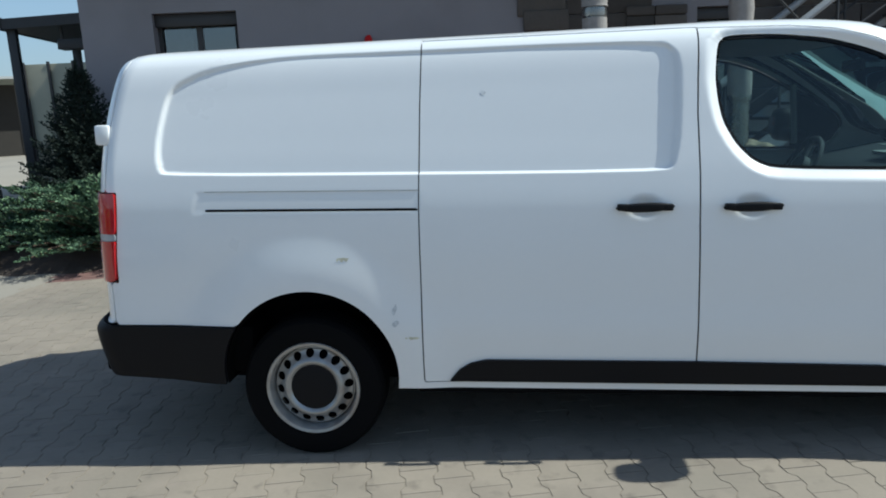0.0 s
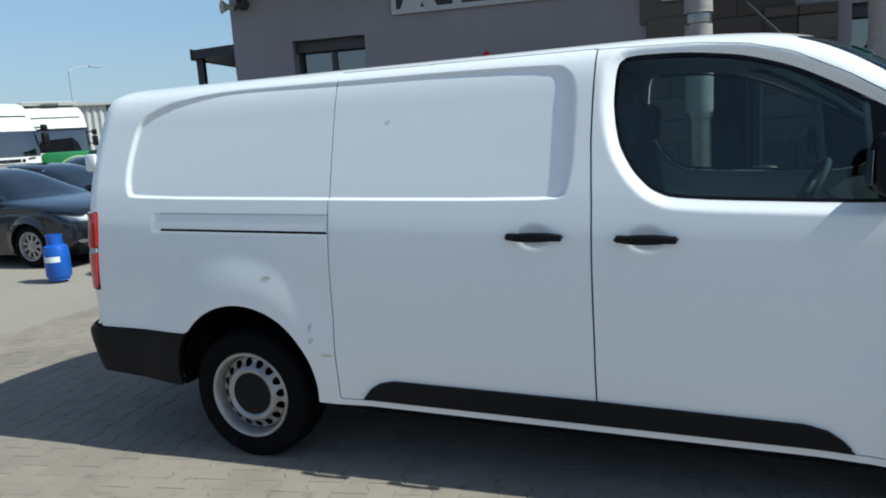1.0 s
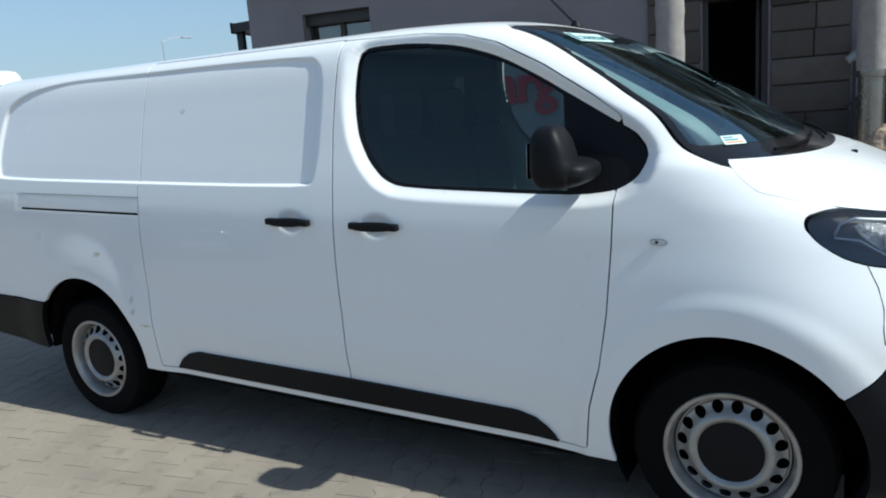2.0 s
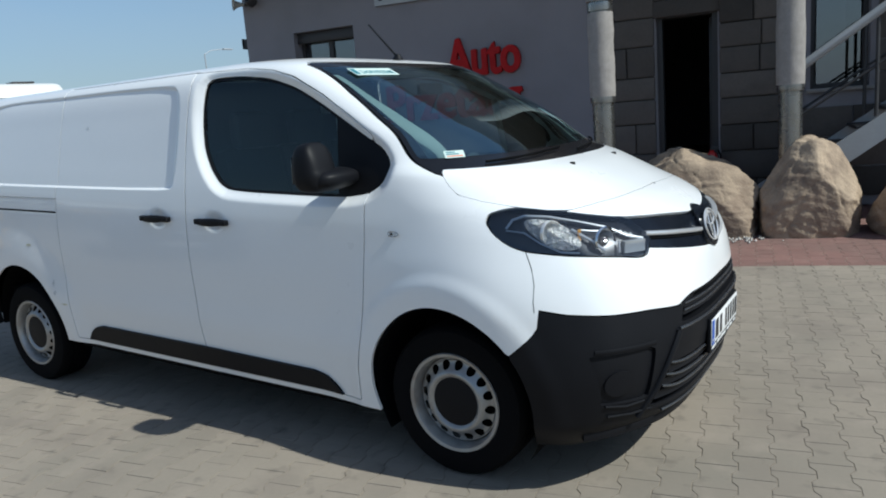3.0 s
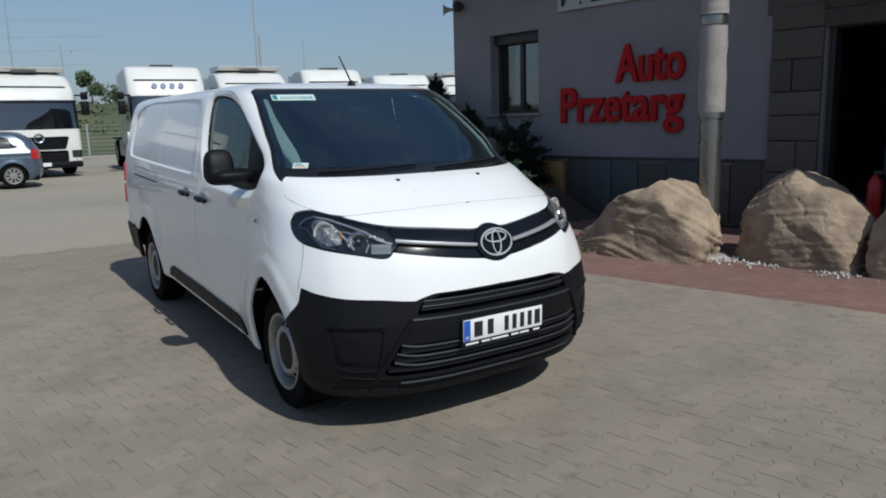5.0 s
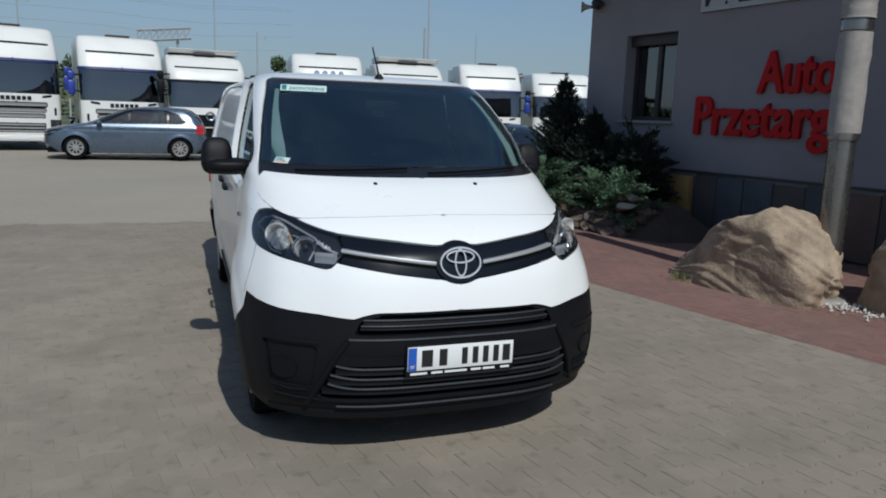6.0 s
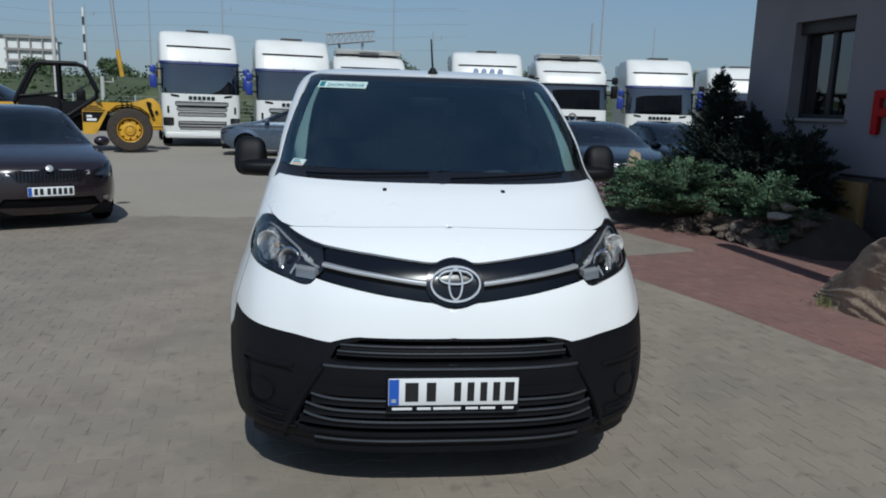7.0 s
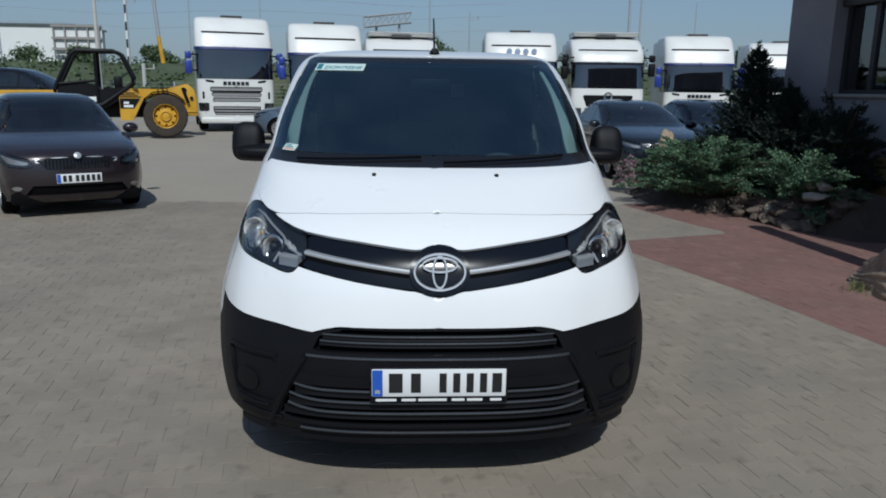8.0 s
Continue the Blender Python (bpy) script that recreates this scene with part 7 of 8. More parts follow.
    part("chassis", box(-6.0, -0.5, -0.45, 0.45, 0.50, 0.95, 0.03), PLASTIC, t)
    part("fender", box(-5.6, -4.4, -1.25, 1.25, 1.02, 1.10, 0.03), PLASTIC, t)
    return t


g18 = ground_z(-18.3)
white_blue = truck(pose(-18.3, -5.78, g18, 0, 0, 17), "white tractor unit with blue visor and mirrors", high=3.76)
copy_thing(white_blue, pose(-18.4, -2.78, g18 - 0.14, 0, 0, 11))
star = truck(pose(-18.3, -0.20, g18, 0, 0, 7), "white tractor unit with black grille and roof spoiler", False, starred=True, high=3.20)
truck(pose(-18.3, 3.75, g18, 0, 0, -3), "white tractor unit with four round roof lamps", False, True, high=3.46)
copy_thing(star, pose(-18.3, 6.75, g18 + 0.12, 0, 0, -4))
copy_thing(white_blue, pose(-19.6, 10.45, g18 - 0.22, 0, 0, -8))
truck(pose(-19.6, 13.6, g18, 0, 0, -14), "white tractor unit with a row of grey lettering bars", False, high=3.35, bars=True)
truck(pose(-24.2, 19.9, g18, 0, 0, -30), "tall white tractor unit at the end of the row", False, starred=True, high=3.66)

# ---- telehandler ----
YELLOW = mat("machine_yellow", (0.56, 0.31, 0.02), 0.45, vary=0.12, scale=3, bump=0.1, stain=(0.25, 0.15, 0.05), stain_amount=0.5, stain_scale=2)
tele = thing("telehandler", pose(-15.85, -8.46, ground_z(-16), 0, 0, 17), "yellow telehandler with black cab and big dusty tyres", "telehandler")
SIDE = pose(0, 0, 0, 90, 0, 90)
# local y runs along the machine, its boom's rear end towards +y
part("chassis", box(-0.6, 0.6, -2.6, 1.3, 0.55, 1.0, 0.06), PLASTIC, tele)
part("engine_cover", prism([(-0.17, 0.48), (0.165, 0.48), (0.49, 1.13), (0.12, 1.37), (-0.17, 1.18)], 0.30, 1.0, SIDE), YELLOW, tele)
part("engine_panel", prism([(-0.160, 0.82), (0.21, 0.82), (0.385, 1.10), (-0.160, 1.10)], 1.003, 1.012, SIDE), PLASTIC, tele, "black side panel with pale bars")
bm = box(1.013, 1.017, -0.06, 0.08, 0.95, 1.01)
box(1.013, 1.017, -0.06, 0.19, 0.85, 0.92, bm=bm)
part("panel_bar", bm, PLATEWHITE, tele, smooth=0)
for z_, y0_, y1_ in ((1.145, -0.15, 0.42), (1.20, -0.10, 0.33), (1.255, 0.0, 0.25)):
    part("stripe", box(1.003, 1.010, y0_, y1_, z_ - 0.014, z_ + 0.014), PLASTIC, tele)
part("boom", prism([(-4.6, 0.75), (-4.4, 1.28), (-0.6, 1.33), (0.10, 1.38), (1.0, 1.34), (1.35, 1.42), (1.60, 1.53), (1.73, 1.52), (1.89, 1.37), (1.96, 1.10), (1.96, 0.59), (1.67, 0.59), (1.52, 0.95), (1.22, 1.18), (0.80, 1.18), (0.42, 1.02), (-3.6, 0.85)], -0.28, 0.42, SIDE, bevel=0.03), YELLOW, tele)
for y_, z_ in ((1.80, 1.12), (1.62, 1.36)):
    part("boom_pin", cyl((0.40, y_, z_), (0.47, y_, z_), 0.05, n=16), PLASTIC, tele)
part("lift_ram", cyl((0.50, 1.56, 1.42), (0.50, 1.70, 0.98), 0.045, n=12), PLASTIC, tele)
part("boom_rib", box(0.42, 0.45, 1.64, 1.95, 0.70, 0.74, 0.008), YELLOW, tele)
for dz in (0.0, 0.055):
    part("hydraulic_hose", tube([(0.48, 0.47, 1.02 + dz), (0.50, 0.72, 1.22 + dz), (0.50, 1.05, 1.26 + dz), (0.50, 1.35, 1.18 + dz), (0.48, 1.60, 0.98 + dz)], 0.018, 8), RUBBER, tele)
for y_ in (0.86, 1.0, 1.12):
    part("hose_clip", box(0.44, 0.53, y_ - 0.012, y_ + 0.012, 1.20, 1.40, 0.004), PLASTIC, tele)
for xx in (0.15, 1.0):
    bm = tube([(xx, -1.72, 0.95), (xx, -1.80, 1.33), (xx, -1.72, 1.52), (xx, -1.34, 2.28), (xx, -1.20, 2.40), (xx, -0.25, 2.41), (xx, -0.05, 2.33), (xx, 0.24, 1.66), (xx, 0.22, 1.54), (xx, 0.08, 1.41), (xx, -0.62, 0.92), (xx, -1.72, 0.95)], 0.055, 8)
    tube([(xx, -0.72, 2.40), (xx, -0.72, 0.95)], 0.045, 8, bm=bm)
    tube([(xx, -1.70, 1.49), (xx, -0.74, 1.60)], 0.035, 8, bm=bm)
    part("cab_frame", bm, PLASTIC, tele, "black tubular cab frame")
for y_, z_ in ((-1.30, 2.34), (-0.12, 2.37), (-1.74, 1.47), (0.22, 1.60)):
    part("cross_bar", cyl((0.15, y_, z_), (1.0, y_, z_), 0.045, n=10), PLASTIC, tele)
part("cab_roof", box(0.12, 1.03, -1.22, -0.20, 2.39, 2.46, 0.03), PLASTIC, tele)
part("cab_lower", prism([(-1.74, 0.78), (-0.62, 0.80), (-0.20, 1.04), (0.10, 1.38), (0.02, 1.44), (-0.68, 1.34), (-0.74, 1.46), (-1.0, 1.52), (-1.74, 1.44)], 0.12, 0.98, SIDE), PLASTIC, tele)
part("cab_plate", box(0.985, 0.992, -0.96, -0.73, 1.00, 1.14, 0.003), PLATEWHITE, tele, "white plate on the cab side")
part("seat", box(0.35, 0.8, -0.30, -0.08, 1.38, 1.72, 0.06), PLASTIC, tele)
part("steering_wheel", cyl((0.40, -1.20, 1.60), (0.70, -1.16, 1.63), 0.02, n=8), PLASTIC, tele)
DUSTYTYRE = mat("dusty_tyre", (0.050, 0.041, 0.034), 0.9, vary=0.3, scale=8, fine=60, bump=0.4, depth=0.01, spec=0.2)
for yy in (1.05, -2.9):
    for xx, flip in ((1.02, 90), (-1.05, -90)):
        wheel_parts(tele, pose(xx, yy, 0.61, 0, 0, flip), 0.61, 0.34, 0.42, holes=8, cap=0.10, cap_mat=YELLOW, rim_mat=YELLOW)
for ob in tele.children_recursive:
    if ob.data.materials and ob.data.materials[0] == RUBBER and "hose" not in ob.name:
        ob.data.materials[0] = DUSTYTYRE

# second machine's shape behind: dark van seen past the telehandler
car(pose(-19.5, -10.6, ground_z(-19.5), 0, 0, 88), "dark blue estate car behind the telehandler", NIGHT, 4.7, 2.0, 0.95, wheelbase=2.8)

# ---- gas bottle ----
BLUEGAS = mat("blue_gas_paint", (0.012, 0.09, 0.42), 0.4, vary=0.08, scale=6, bump=0.05)
gas = thing("gas_bottle", pose(-5.66, 2.98, ground_z(-5.7)), "blue steel gas bottle with a pale label", "gas bottle")
part("cylinder", lathe([(0.0, 0.03), (0.13, 0.03), (0.15, 0.06), (0.15, 0.38), (0.135, 0.43), (0.08, 0.465), (0.0, 0.47)], 32), BLUEGAS, gas)
part("foot_ring", lathe([(0.115, 0.0), (0.12, 0.04), (0.125, 0.04), (0.12, 0.0)], 32), BLUEGAS, gas)
part("collar", lathe([(0.085, 0.45), (0.088, 0.58), (0.095, 0.58), (0.092, 0.45)], 28), BLUEGAS, gas)
part("valve", cyl((0, 0, 0.46), (0, 0, 0.55), 0.022, n=12), GALV, gas)
bm = bmesh.new()
rg = [[bm.verts.new((0.152 * math.cos(a_), 0.152 * math.sin(a_), zz)) for a_ in np.linspace(-1.9, -0.5, 12)] for zz in (0.24, 0.31)]
for i in range(11):
    bm.faces.new((rg[0][i], rg[0][i + 1], rg[1][i + 1], rg[1][i]))
part("label_band", bm, PAPER, gas, "pale label band")

# ---- tractor, far off behind the cars ----
TRACTORGREEN = mat("tractor_green", (0.022, 0.17, 0.045), 0.4, vary=0.15, scale=3, bump=0, coat=0.3)
TRACTORPALE = mat("tractor_pale_green", (0.35, 0.55, 0.30), 0.5, vary=0.15, scale=3, bump=0)
DUSTYTYRE = mat("dusty_tyre", (0.085, 0.06, 0.045), 0.9, vary=0.3, scale=8, bump=0.3)
trac = thing("tractor", pose(-16.9, 15.9, ground_z(-17), 0, 0, -135), "green tractor with a green cab roof and dusty red wheels", "tractor")
part("bonnet", box(0.5, 2.5, -0.40, 0.40, 0.95, 1.60, 0.15), TRACTORGREEN, trac)
part("engine_side", box(0.6, 2.3, -0.42, 0.42, 0.60, 0.96, 0.05), PLASTIC, trac)
for xx in (-1.05, 0.42):
    for yy in (-0.72, 0.72):
        part("cab_post", box(xx - 0.05, xx + 0.05, yy - 0.05, yy + 0.05, 1.1, 2.12, 0.01), PLASTIC, trac)
part("cab_base", box(-1.1, 0.5, -0.6, 0.6, 0.6, 1.25, 0.08), TRACTORGREEN, trac)
part("cab_roof", box(-1.25, 0.62, -0.85, 0.85, 2.10, 2.24, 0.06), TRACTORGREEN, trac, "green cab roof")
part("driver_seat", box(-0.7, -0.2, -0.25, 0.25, 1.25, 1.75, 0.06), PLASTIC, trac)
for hx, rr_, wd in ((-0.75, 0.80, 0.45), (1.35, 0.68, 0.40)):
    for sy in (-1, 1):
        tyre_ = wheel_parts(trac, pose(hx, sy * 0.85, rr_, 0, 0, 0 if sy < 0 else 180), rr_, rr_ * 0.55, wd, holes=8, cap=0.15, cap_mat=RED, rim_mat=RED)
        tyre_.data.materials[0] = DUSTYTYRE
        arc = [(hx + (rr_ + 0.10) * math.cos(a_), rr_ + (rr_ + 0.10) * math.sin(a_)) for a_ in np.linspace(0.2, math.pi - 0.2, 14)]
        arc += [(hx + (rr_ + 0.05) * math.cos(a_), rr_ + (rr_ + 0.05) * math.sin(a_)) for a_ in np.linspace(math.pi - 0.2, 0.2, 14)]
        part("mudguard", prism(arc, -sy * 0.85 - 0.24, -sy * 0.85 + 0.24, pose(0, 0, 0, 90, 0, 0)), TRACTORPALE if hx > 0 else TRACTORGREEN, trac)


# ---- distance ----
GRASS = mat("embankment_grass", (0.060, 0.078, 0.034), 0.9, vary=0.45, scale=0.35, fine=3, bump=0.5, depth=0.1, stain=(0.14, 0.13, 0.07), stain_amount=0.6, stain_scale=0.05)
gv, gf = [], []
ny = 90
for j in range(ny + 1):
    yy = -220 + 440 * j / ny
    for xx, h in ((-38, 0.15), (-42, 0.7), (-50, 2.6), (-58, 3.6), (-72, 3.9), (-140, 4.0), (-380, 4.3)):
        gv.append((xx, yy, h + 0.25 * noise.noise(Vector((xx * 0.2, yy * 0.08, 0)))))
for j in range(ny):
    for i in range(6):
        gf.append((j * 7 + i, (j + 1) * 7 + i, (j + 1) * 7 + i + 1, j * 7 + i + 1))
tagged(mesh_object("embankment", gv, gf, GRASS, smooth=60), "long grassy railway embankment behind the yard", "embankment", kind="structure")

# white hall and the grey frame beside it
HALLWHITE = mat("hall_white_panels", (0.70, 0.71, 0.70), 0.6, vary=0.05, scale=0.3, bump=0)
hall = thing("warehouse", pose(-112, -65.2, 4.3), "long white warehouse beyond the embankment", "warehouse")
part("wall", box(-12, 0, -30, 14, 0, 6.2), HALLWHITE, hall, smooth=0)
part("roof", box(-12.3, 0.3, -30.3, 14.3, 6.2, 6.5), GALV, hall, smooth=0)
shed = thing("loading_frame", pose(-108, -50.4, 4.3), "grey steel loading frame beside the warehouse", "steel frame")
bm = bmesh.new()
for q in range(5):
    box(-3, -2.8, -3.4 + 1.7 * q, -3.2 + 1.7 * q, 0, 6.2, bm=bm)
for zz in (2.6, 4.2, 6.0):
    box(-3, -2.75, -3.6, 3.8, zz, zz + 0.35, bm=bm)
part("frame", bm, CONCPIPE, shed, smooth=0)
part("panel", box(-3.4, -3.2, -3.6, 3.8, 2.9, 6.2), HALLWHITE, shed, smooth=0)

# metal hall behind the far trucks
CORR = mat("corrugated_pale_steel", (0.46, 0.46, 0.44), 0.5, 0.3, vary=0.15, scale=1.2, bump=0.1)
barn = thing("metal_shed", pose(-36.8, 33.6, 0.2, 0, 0, 42), "white corrugated metal shed with a dark open bay", "shed")
bm = bmesh.new()
pts = [(-14 + 0.2 * k, 0.05 if k % 2 else -0.05) for k in range(77)]
lo = [bm.verts.new((a_, b_, 0)) for a_, b_ in pts]
hi = [bm.verts.new((a_, b_, 4.75)) for a_, b_ in pts]
for k in range(76):
    bm.faces.new((lo[k], lo[k + 1], hi[k + 1], hi[k]))
part("wall", bm, CORR, barn, smooth=0)
BAYBROWN = mat("bay_brown_boards", (0.030, 0.026, 0.022), 0.9, vary=0.3, scale=2, bump=0.2)
part("bay_back", box(1.2, 15, 1.6, 1.8, 0, 4.5), BAYBROWN, barn, "dark boards inside the bay", smooth=0)
for k in range(7):
    part("bay_post", box(1.3 + 2.2 * k, 1.45 + 2.2 * k, -0.05, 0.1, 0, 4.55), CORR if k < 2 else BAYBROWN, barn, smooth=0)
part("roof", box(-14.1, 15.1, -0.25, 9, 4.75, 4.90), CORR, barn, smooth=0)

# poles, masts, gantry and wires
POLEGREY = mat("mast_grey", (0.34, 0.36, 0.39), 0.6, 0.2, vary=0.1, bump=0)
CONCRETEPOLE = mat("concrete_pole", (0.45, 0.44, 0.42), 0.8, vary=0.1, bump=0.1)


def mast(x_, y_, h, r0, r1, label, material=POLEGREY, lamp=False, base=3.4, way=1):
    t = thing("mast", pose(x_, y_, base), label, "mast", "yard and railway masts")
    part("pole", cyl((0, 0, 0), (0, 0, h), r0, r1, n=10), material, t)
    if lamp:
        part("lamp_arm", tube([(0, 0, h), (0.1, 0.5 * way, h + 0.25), (0.3, 1.5 * way, h + 0.35)], 0.025, 6), material, t)
        part("lamp_head", box(0.18, 0.42, way * 1.3, way * 2.1, h + 0.30, h + 0.38, 0.03), material, t)
    elif lamp is False:
        part("cross_arm", box(-0.03, 0.03, -0.1, 0.75, h * 0.86, h * 0.86 + 0.045), material, t)
        part("insulator", cyl((0, 0.7, h * 0.86 + 0.06), (0, 0.7, h * 0.86 + 0.3), 0.05, n=8), material, t)
    return t


for y_, h, dark in ((-20.7, 5.6, 0), (-16.2, 7.5, 0), (1.6, 9.0, 0), (4.6, 4.6, 0), (-30, 8, 0), (-11.0, 6.5, 0), (-40, 9, 0)):
    mast(-56, y_ * 1.10, h, 0.065, 0.04, "thin dark railway mast with a cross arm")
mast(-44, -20.5, 12, 0.14, 0.09, "pale concrete lamp mast on the embankment", CONCRETEPOLE, True, 0.6)
mast(-46, -18.3, 2.6, 0.13, 0.13, "short pale concrete post", CONCRETEPOLE, False, 0.6)
mast(-37.9, 13.8, 11.0, 0.075, 0.045, "tall grey street lamp behind the trucks", POLEGREY, True, 0.2, -1)
mast(-44, 19.5, 7.5, 0.05, 0.03, "tall thin grey pole behind the yard", POLEGREY, None, 0.2)
mast(-34, 30.0, 6.5, 0.06, 0.035, "tall grey street lamp by the trucks", POLEGREY, True, 0.2)
mast(-24, 9.0, 5.2, 0.06, 0.05, "thin dark post between the trucks", POLEGREY, None, 0.2)
g = thing("signal_gantry", pose(-80, -2.4, 3.0), "dark steel lattice gantry over the railway", "gantry")
bm = bmesh.new()
for zz in (5.6, 6.7):
    for xx in (-0.5, 0.5):
        cyl((xx, -2.6, zz), (xx, 2.8, zz + 0.6), 0.09, n=6, bm=bm)
for k in range(8):
    yy = -2.6 + 0.675 * k
    cyl((0.5, yy, 5.6 + k * 0.075), (0.5, yy + 0.675, 6.7 + k * 0.075), 0.06, n=6, bm=bm)
    cyl((0.5, yy, 5.6 + k * 0.075), (0.5, yy, 6.7 + k * 0.075), 0.06, n=6, bm=bm)
part("lattice", bm, POLEGREY, g)
for yy in (-1.2, 1.4):
    part("leg", cyl((0, yy, -0.4), (0, yy, 5.9), 0.14, n=8), POLEGREY, g)
# crane and striped pole far left
crane = thing("crane", pose(-60, -22.6, 3.3), "yellow mobile crane boom raised above the embankment", "crane")
part("boom", cyl((0, 1.3, -0.3), (0, 0.95, 2.6), 0.20, 0.17, n=8), YELLOW, crane)
part("jib", cyl((0, 0.95, 2.6), (0, 0.3, 11.5), 0.17, 0.13, n=8), POLEGREY, crane)
part("carrier", box(-1, 1, 0.8, 2.6, -0.5, 0.25, 0.1), YELLOW, crane)
striped = thing("striped_pole", pose(-58, -23.6, 3.4), "red and white striped pole by the railway", "pole")
for k in range(8):
    part("band", cyl((0, 0, 0.7 * k), (0, 0, 0.7 * k + 0.7), 0.11, n=8), (HALLWHITE if k % 2 else FRAMEBROWN), striped)
wires = thing("overhead_wires", pose(0, 0, 0), "thin overhead railway wires across the sky", "wires", kind="stuff")
bm = bmesh.new()
for xx, zz in ((-56, 9.4), (-56, 8.3), (-57, 7.4), (-64, 10.6), (-64, 6.8)):
    pts = []
    for k in range(31):
        yy = -100 + 3.6 * k
        pts.append((xx, yy, zz - 0.5 * abs(math.sin(yy * math.pi / 24)) * -1 + 0.0))
    tube(pts, 0.013, 4, bm=bm)
part("wire", bm, POLEGREY, wires)

# trees far off
LEAF = mat("far_leaves", (0.055, 0.085, 0.035), 0.8, vary=0.25, scale=1, bump=0, island=0.4)


def far_tree(x_, y_, h, w_, seed):
    rng = random.Random(seed)
    t = thing("tree", pose(x_, y_, 3.8), "leafy green tree on the far embankment", "tree", "far trees")
    part("trunk", cyl((0, 0, -0.3), (0, 0, h * 0.6), 0.12, 0.05, n=7), BARK, t)
    bm = bmesh.new()
    for k in range(4):
        a_ = 2 * math.pi * k / 4 + seed
        cyl((0, 0, h * 0.35), (w_ * 0.35 * math.cos(a_), w_ * 0.35 * math.sin(a_), h * 0.7), 0.05, 0.02, n=5, bm=bm)
    part("limbs", bm, BARK, t)
    verts, faces = [], []
    lobes = [(Vector((rng.uniform(-0.35, 0.35) * w_, rng.uniform(-0.35, 0.35) * w_, h * rng.uniform(0.4, 0.85))), rng.uniform(0.22, 0.36) * w_) for _ in range(9)]
    for _ in range(900):
        c, r0 = rng.choice(lobes)
        d = Vector((rng.gauss(0, 1), rng.gauss(0, 1), rng.gauss(0, 0.8))).normalized()
        p = c + d * r0 * rng.uniform(0.5, 1.05)
        u_ = Vector((rng.gauss(0, 1), rng.gauss(0, 1), rng.gauss(0, 1))).normalized() * 0.16
        v_ = d.cross(u_).normalized() * 0.13
        b_ = len(verts)
        verts += [p - u_, p + v_, p + u_, p - v_]
        faces.append((b_, b_ + 1, b_ + 2, b_ + 3))
    mesh_object("crown", verts, faces, LEAF, t)


rng = random.Random(77)
for k in range(26):
    far_tree(rng.uniform(-100, -74), -62 + 5.2 * k + rng.uniform(-2, 2), rng.uniform(2.0, 4.2), rng.uniform(2.2, 4.5), 100 + k)
# bushes and tall weeds along the bank
rng = random.Random(91)
verts, faces = [], []
for _ in range(420):
    cy_ = rng.uniform(-75, 60)
    cx_ = rng.uniform(-62, -43)
    h0 = float(np.interp(-cx_, [42, 50, 58, 72], [0.6, 2.5, 3.5, 3.85]))
    w0 = rng.uniform(0.4, 1.3)
    for _ in range(26):
        p = Vector((cx_ + rng.gauss(0, 0.5 * w0), cy_ + rng.gauss(0, 0.7 * w0), h0 + abs(rng.gauss(0, 0.35 * w0))))
        u_ = Vector((rng.gauss(0, 1), rng.gauss(0, 1), rng.gauss(0, 1))).normalized() * 0.16
        v_ = u_.cross(Vector((rng.gauss(0, 1), rng.gauss(0, 1), rng.gauss(0, 1)))).normalized() * 0.12
        b_ = len(verts)
        verts += [p - u_, p + v_, p + u_, p - v_]
        faces.append((b_, b_ + 1, b_ + 2, b_ + 3))
tagged(mesh_object("bank_weeds", verts, faces, LEAF), "bushes and weeds on the grassy bank", "weeds", kind="stuff")
# wire mesh fence behind the trucks
fence = thing("yard_fence", pose(-32, 0, 0.22), "low wire mesh fence behind the trucks", "fence")
for k in range(24):
    part("post", cyl((0, -36 + 3 * k, 0), (0, -36 + 3 * k, 1.7), 0.04, n=6), POLEGREY, fence)
bm = bmesh.new()
for q in range(9):
    cyl((0, -36, 0.1 + 0.19 * q), (0, 33, 0.1 + 0.19 * q), 0.006, n=4, bm=bm)
part("wire", bm, POLEGREY, fence)


# ---- pavers ----
PL, PW, WOB = 0.1465, 0.2, 0.0115        # pitch across, length along, half the step of the wavy sides
LAID = 10.2                              # degrees by which the rows are turned, as the building is


def paver_outline(lx, ly):
    """A bone-shaped paver: wide ends, narrow waist; rows half a length apart nest into each other."""
    ts = (-1, -0.66, -0.34, 0.34, 0.66)
    d = (1, 1, -1, -1, 1)
    right = [(lx + WOB * b_, ly * a_) for a_, b_ in zip(ts, d)]
    return right + [(lx + WOB, ly)] + [(-a_, -b_) for a_, b_ in right] + [(-lx - WOB, -ly)]


ol = paver_outline(PL / 2 - 0.0017, PW / 2 - 0.0005)
inner = [(a_ - math.copysign(0.0016, a_), b_ * 0.988) for a_, b_ in ol]
turn_ = math.radians(LAID)
PV = [(a_, b_, 0.0) for a_, b_ in inner] + [(a_, b_, -0.012) for a_, b_ in ol]
k_ = len(ol)
PF = [tuple(range(k_))] + [(k_ + i, k_ + (i + 1) % k_, (i + 1) % k_, i) for i in range(k_)]
PVn = np.array([(a_ * math.cos(turn_) - b_ * math.sin(turn_), a_ * math.sin(turn_) + b_ * math.cos(turn_), c_) for a_, b_, c_ in PV])
RED_EDGE = [(-5.2, 3.02), (-4.5, 3.02), (-3.65, 3.18), (-2.2, 3.58), (-1.68, 3.83), (-1.27, 2.58), (-1.10, 2.10), (-0.39, 2.31), (0.85, 2.73), (2.70, 3.20), (4.0, 3.55), (12.5, 5.45), (12.5, 9.5), (-5.2, 7.5)]
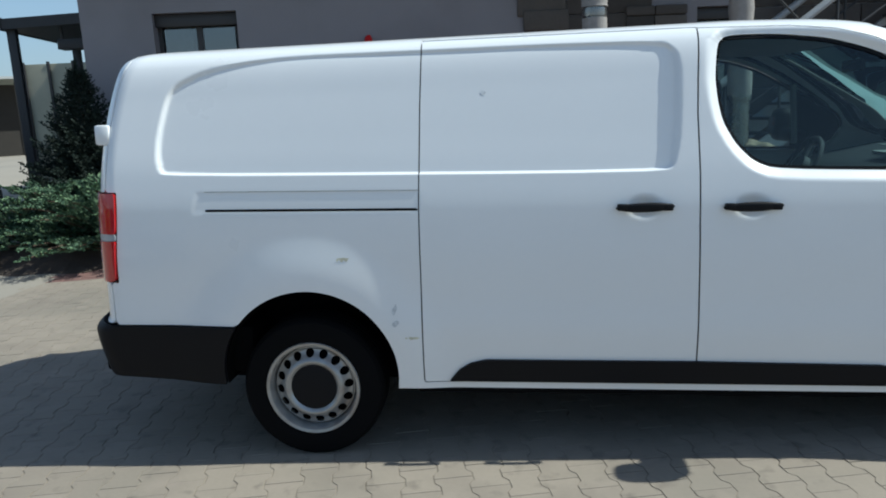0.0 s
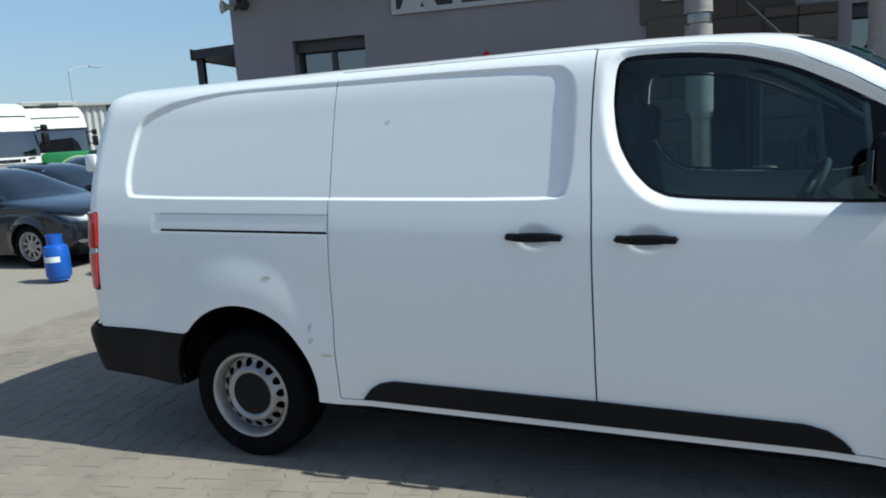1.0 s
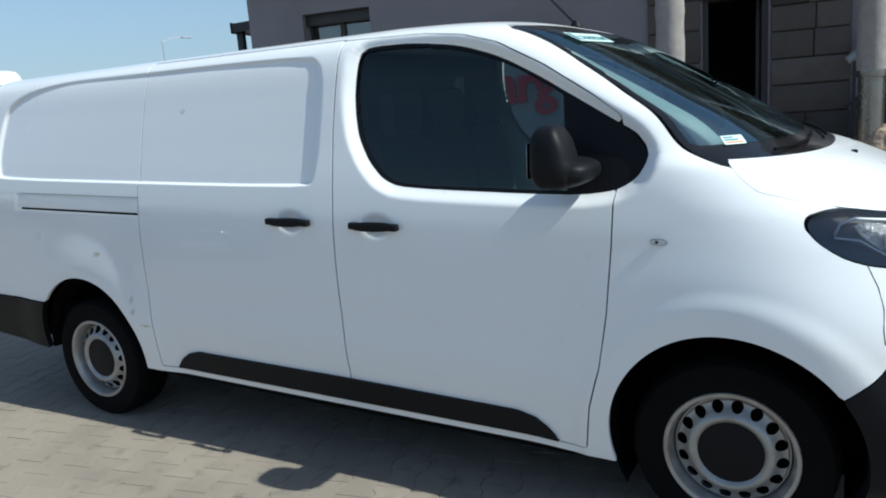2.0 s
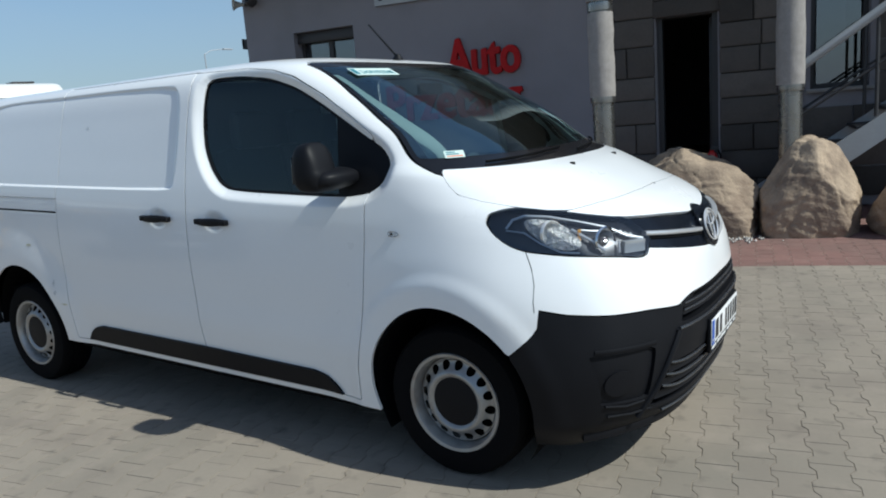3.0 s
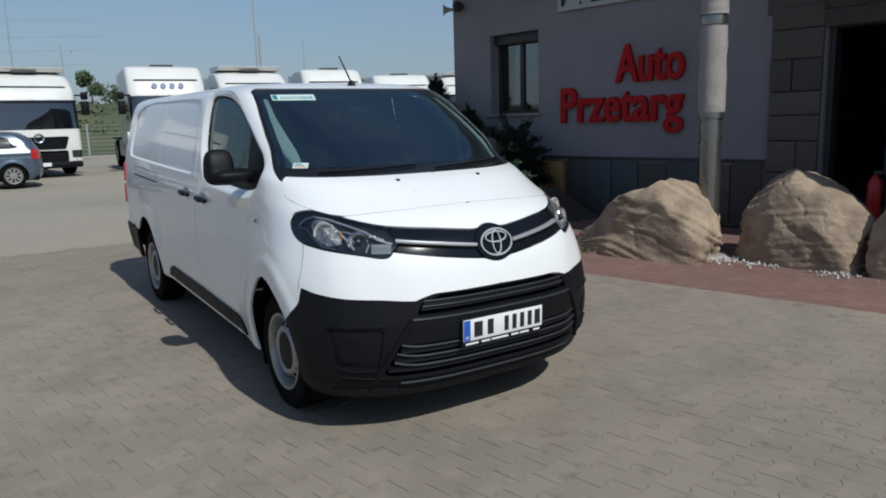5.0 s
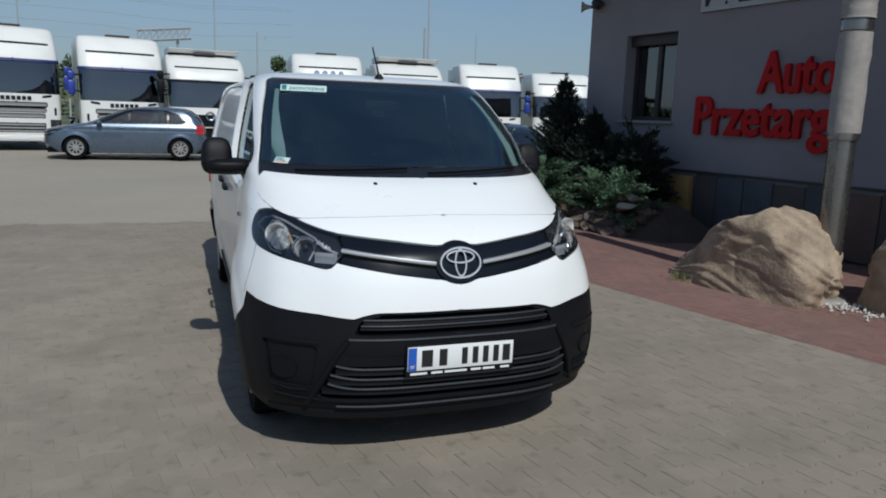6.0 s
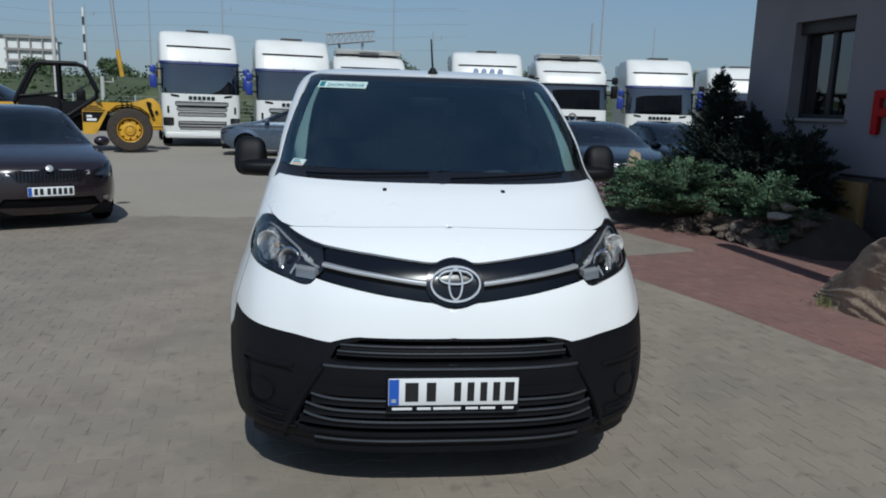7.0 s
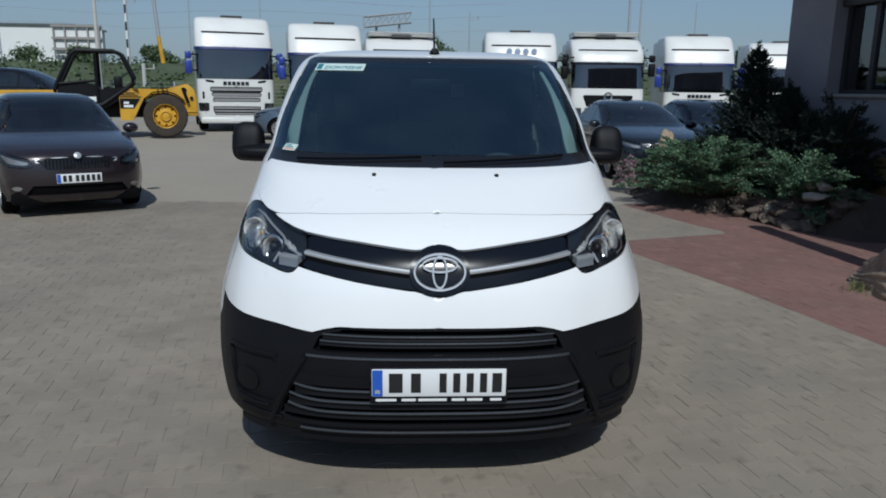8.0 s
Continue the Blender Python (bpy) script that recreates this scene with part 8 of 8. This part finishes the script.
paving = thing("paving", pose(0, 0, 0), "grey wavy concrete pavers, worn and dusty", "paving", kind="structure")
red_paving = thing("red_paving", pose(0, 0, 0), "red concrete pavers along the building front", "paving", kind="structure")
mesh_g = bpy.data.meshes.new("paver")
mesh_g.from_pydata(PV, [], PF)
mesh_g.materials.append(PAVER)
mesh_r = bpy.data.meshes.new("red_paver")
mesh_r.from_pydata(PV, [], PF)
mesh_r.materials.append(REDPAVER)
rng = np.random.RandomState(4)
cells = []
for i in range(-60, 100):
    for j in range(-54, 54):
        u_, v_ = i * PL, (j + 0.5 * (i % 2)) * PW
        cells.append((u_ * math.cos(turn_) - v_ * math.sin(turn_), u_ * math.sin(turn_) + v_ * math.cos(turn_)))
cells = np.array(cells)
cells = cells[(cells[:, 0] > -5.25) & (cells[:, 1] > -7.15) & (cells[:, 1] < 7.5)]
tilt = rng.normal(0, 0.0005, (len(cells), 3))
edge_far = sd_poly(cells[:, 0], cells[:, 1], RED_EDGE)
inside = edge_far < 0
crossed = np.abs(edge_far) < 0.16
wall_side = cells[:, 1] < 5.84 + 0.165 * (cells[:, 0] + 4.72) - 0.12
far_right = cells[:, 0] < 12.2
bed = sd_poly(cells[:, 0], cells[:, 1], BED) < -0.12
use = wall_side & far_right & ~bed
near = use & ~crossed & ~inside & (cells[:, 0] > -0.9) & (cells[:, 0] < 3.6) & (cells[:, 1] > -2.55) & (cells[:, 1] < -0.95)
near_red = use & ~crossed & inside & (cells[:, 0] > 0.2) & (cells[:, 0] < 4.4) & (cells[:, 1] < 4.1)


def single(sel, mesh, name, parent, limit):
    done = np.zeros(len(cells), bool)
    for q in np.flatnonzero(sel)[:limit]:
        ob = new(name, mesh)
        ob.parent = parent
        ob.matrix_local = pose(cells[q, 0], cells[q, 1], tilt[q, 0], tilt[q, 1] * 300, tilt[q, 2] * 300, LAID)
        done[q] = True
    return done


def joined(sel, material, name, parent, label):
    at = cells[sel]
    tl = tilt[sel]
    n_ = len(at)
    V = np.tile(PVn, (n_, 1, 1))
    V[:, :, 2] += tl[:, None, 0] + V[:, :, 0] * tl[:, None, 1] * 5 + V[:, :, 1] * tl[:, None, 2] * 5
    V[:, :, 0] += at[:, None, 0]
    V[:, :, 1] += at[:, None, 1]
    F = [tuple(c + q * len(PV) for c in g) for q in range(n_) for g in PF]
    me = bpy.data.meshes.new(name)
    me.from_pydata(V.reshape(-1, 3).tolist(), [], F)
    me.materials.append(material)
    ob = new(name, me)
    ob.parent = parent
    return tagged(ob, label, kind="stuff")


done = single(near, mesh_g, "paver", paving, 300)
joined(use & ~inside & ~crossed & ~done, PAVER, "paver_field", paving, "field of grey wavy pavers")
done = single(near_red, mesh_r, "red_paver", red_paving, 280)
joined(use & inside & ~crossed & ~done, REDPAVER, "paver_field", red_paving, "field of red wavy pavers")


def trimmed(sel, sign, material, parent, label):
    """Pavers sawn along the line between the two colours."""
    at, tl = cells[sel], tilt[sel]
    n_ = len(at)
    V = np.tile(PVn, (n_, 1, 1))
    V[:, :, 2] += tl[:, None, 0]
    V[:, :, 0] += at[:, None, 0]
    V[:, :, 1] += at[:, None, 1]
    V = V.reshape(-1, 3)
    f_ = sign * sd_poly(V[:, 0], V[:, 1], RED_EDGE) + 0.002
    A = np.concatenate([V, np.zeros_like(V)], 1)
    start = np.arange(n_)[:, None] * len(PV)
    tops = start + np.array(PF[0])[None, :]
    sides = (start[:, :, None] + np.array(PF[1:])[None, :, :]).reshape(-1, 4)
    verts, faces = [], []
    for Q in (tops, sides):
        P_, F_ = cut_faces(A, Q, f_)
        faces += [[k + len(verts) for k in g_] for g_ in F_]
        verts += [tuple(p[:3]) for p in P_]
    ob = mesh_object("cut_paver", verts, faces, material, parent)
    return tagged(ob, label, kind="stuff")


trimmed(use & crossed, -1, PAVER, paving, "grey pavers sawn along the red edge")
trimmed(use & crossed, 1, REDPAVER, red_paving, "red pavers sawn along the grey edge")
tagged(mesh_object("paving_bed", [(-5.3, -7.3, -0.0026), (12.4, -7.3, -0.0026), (12.4, 8.3, -0.0026), (-5.3, 5.5, -0.0026)], [(0, 1, 2, 3)], JOINT), "sand bed under the pavers", "sand", kind="structure")
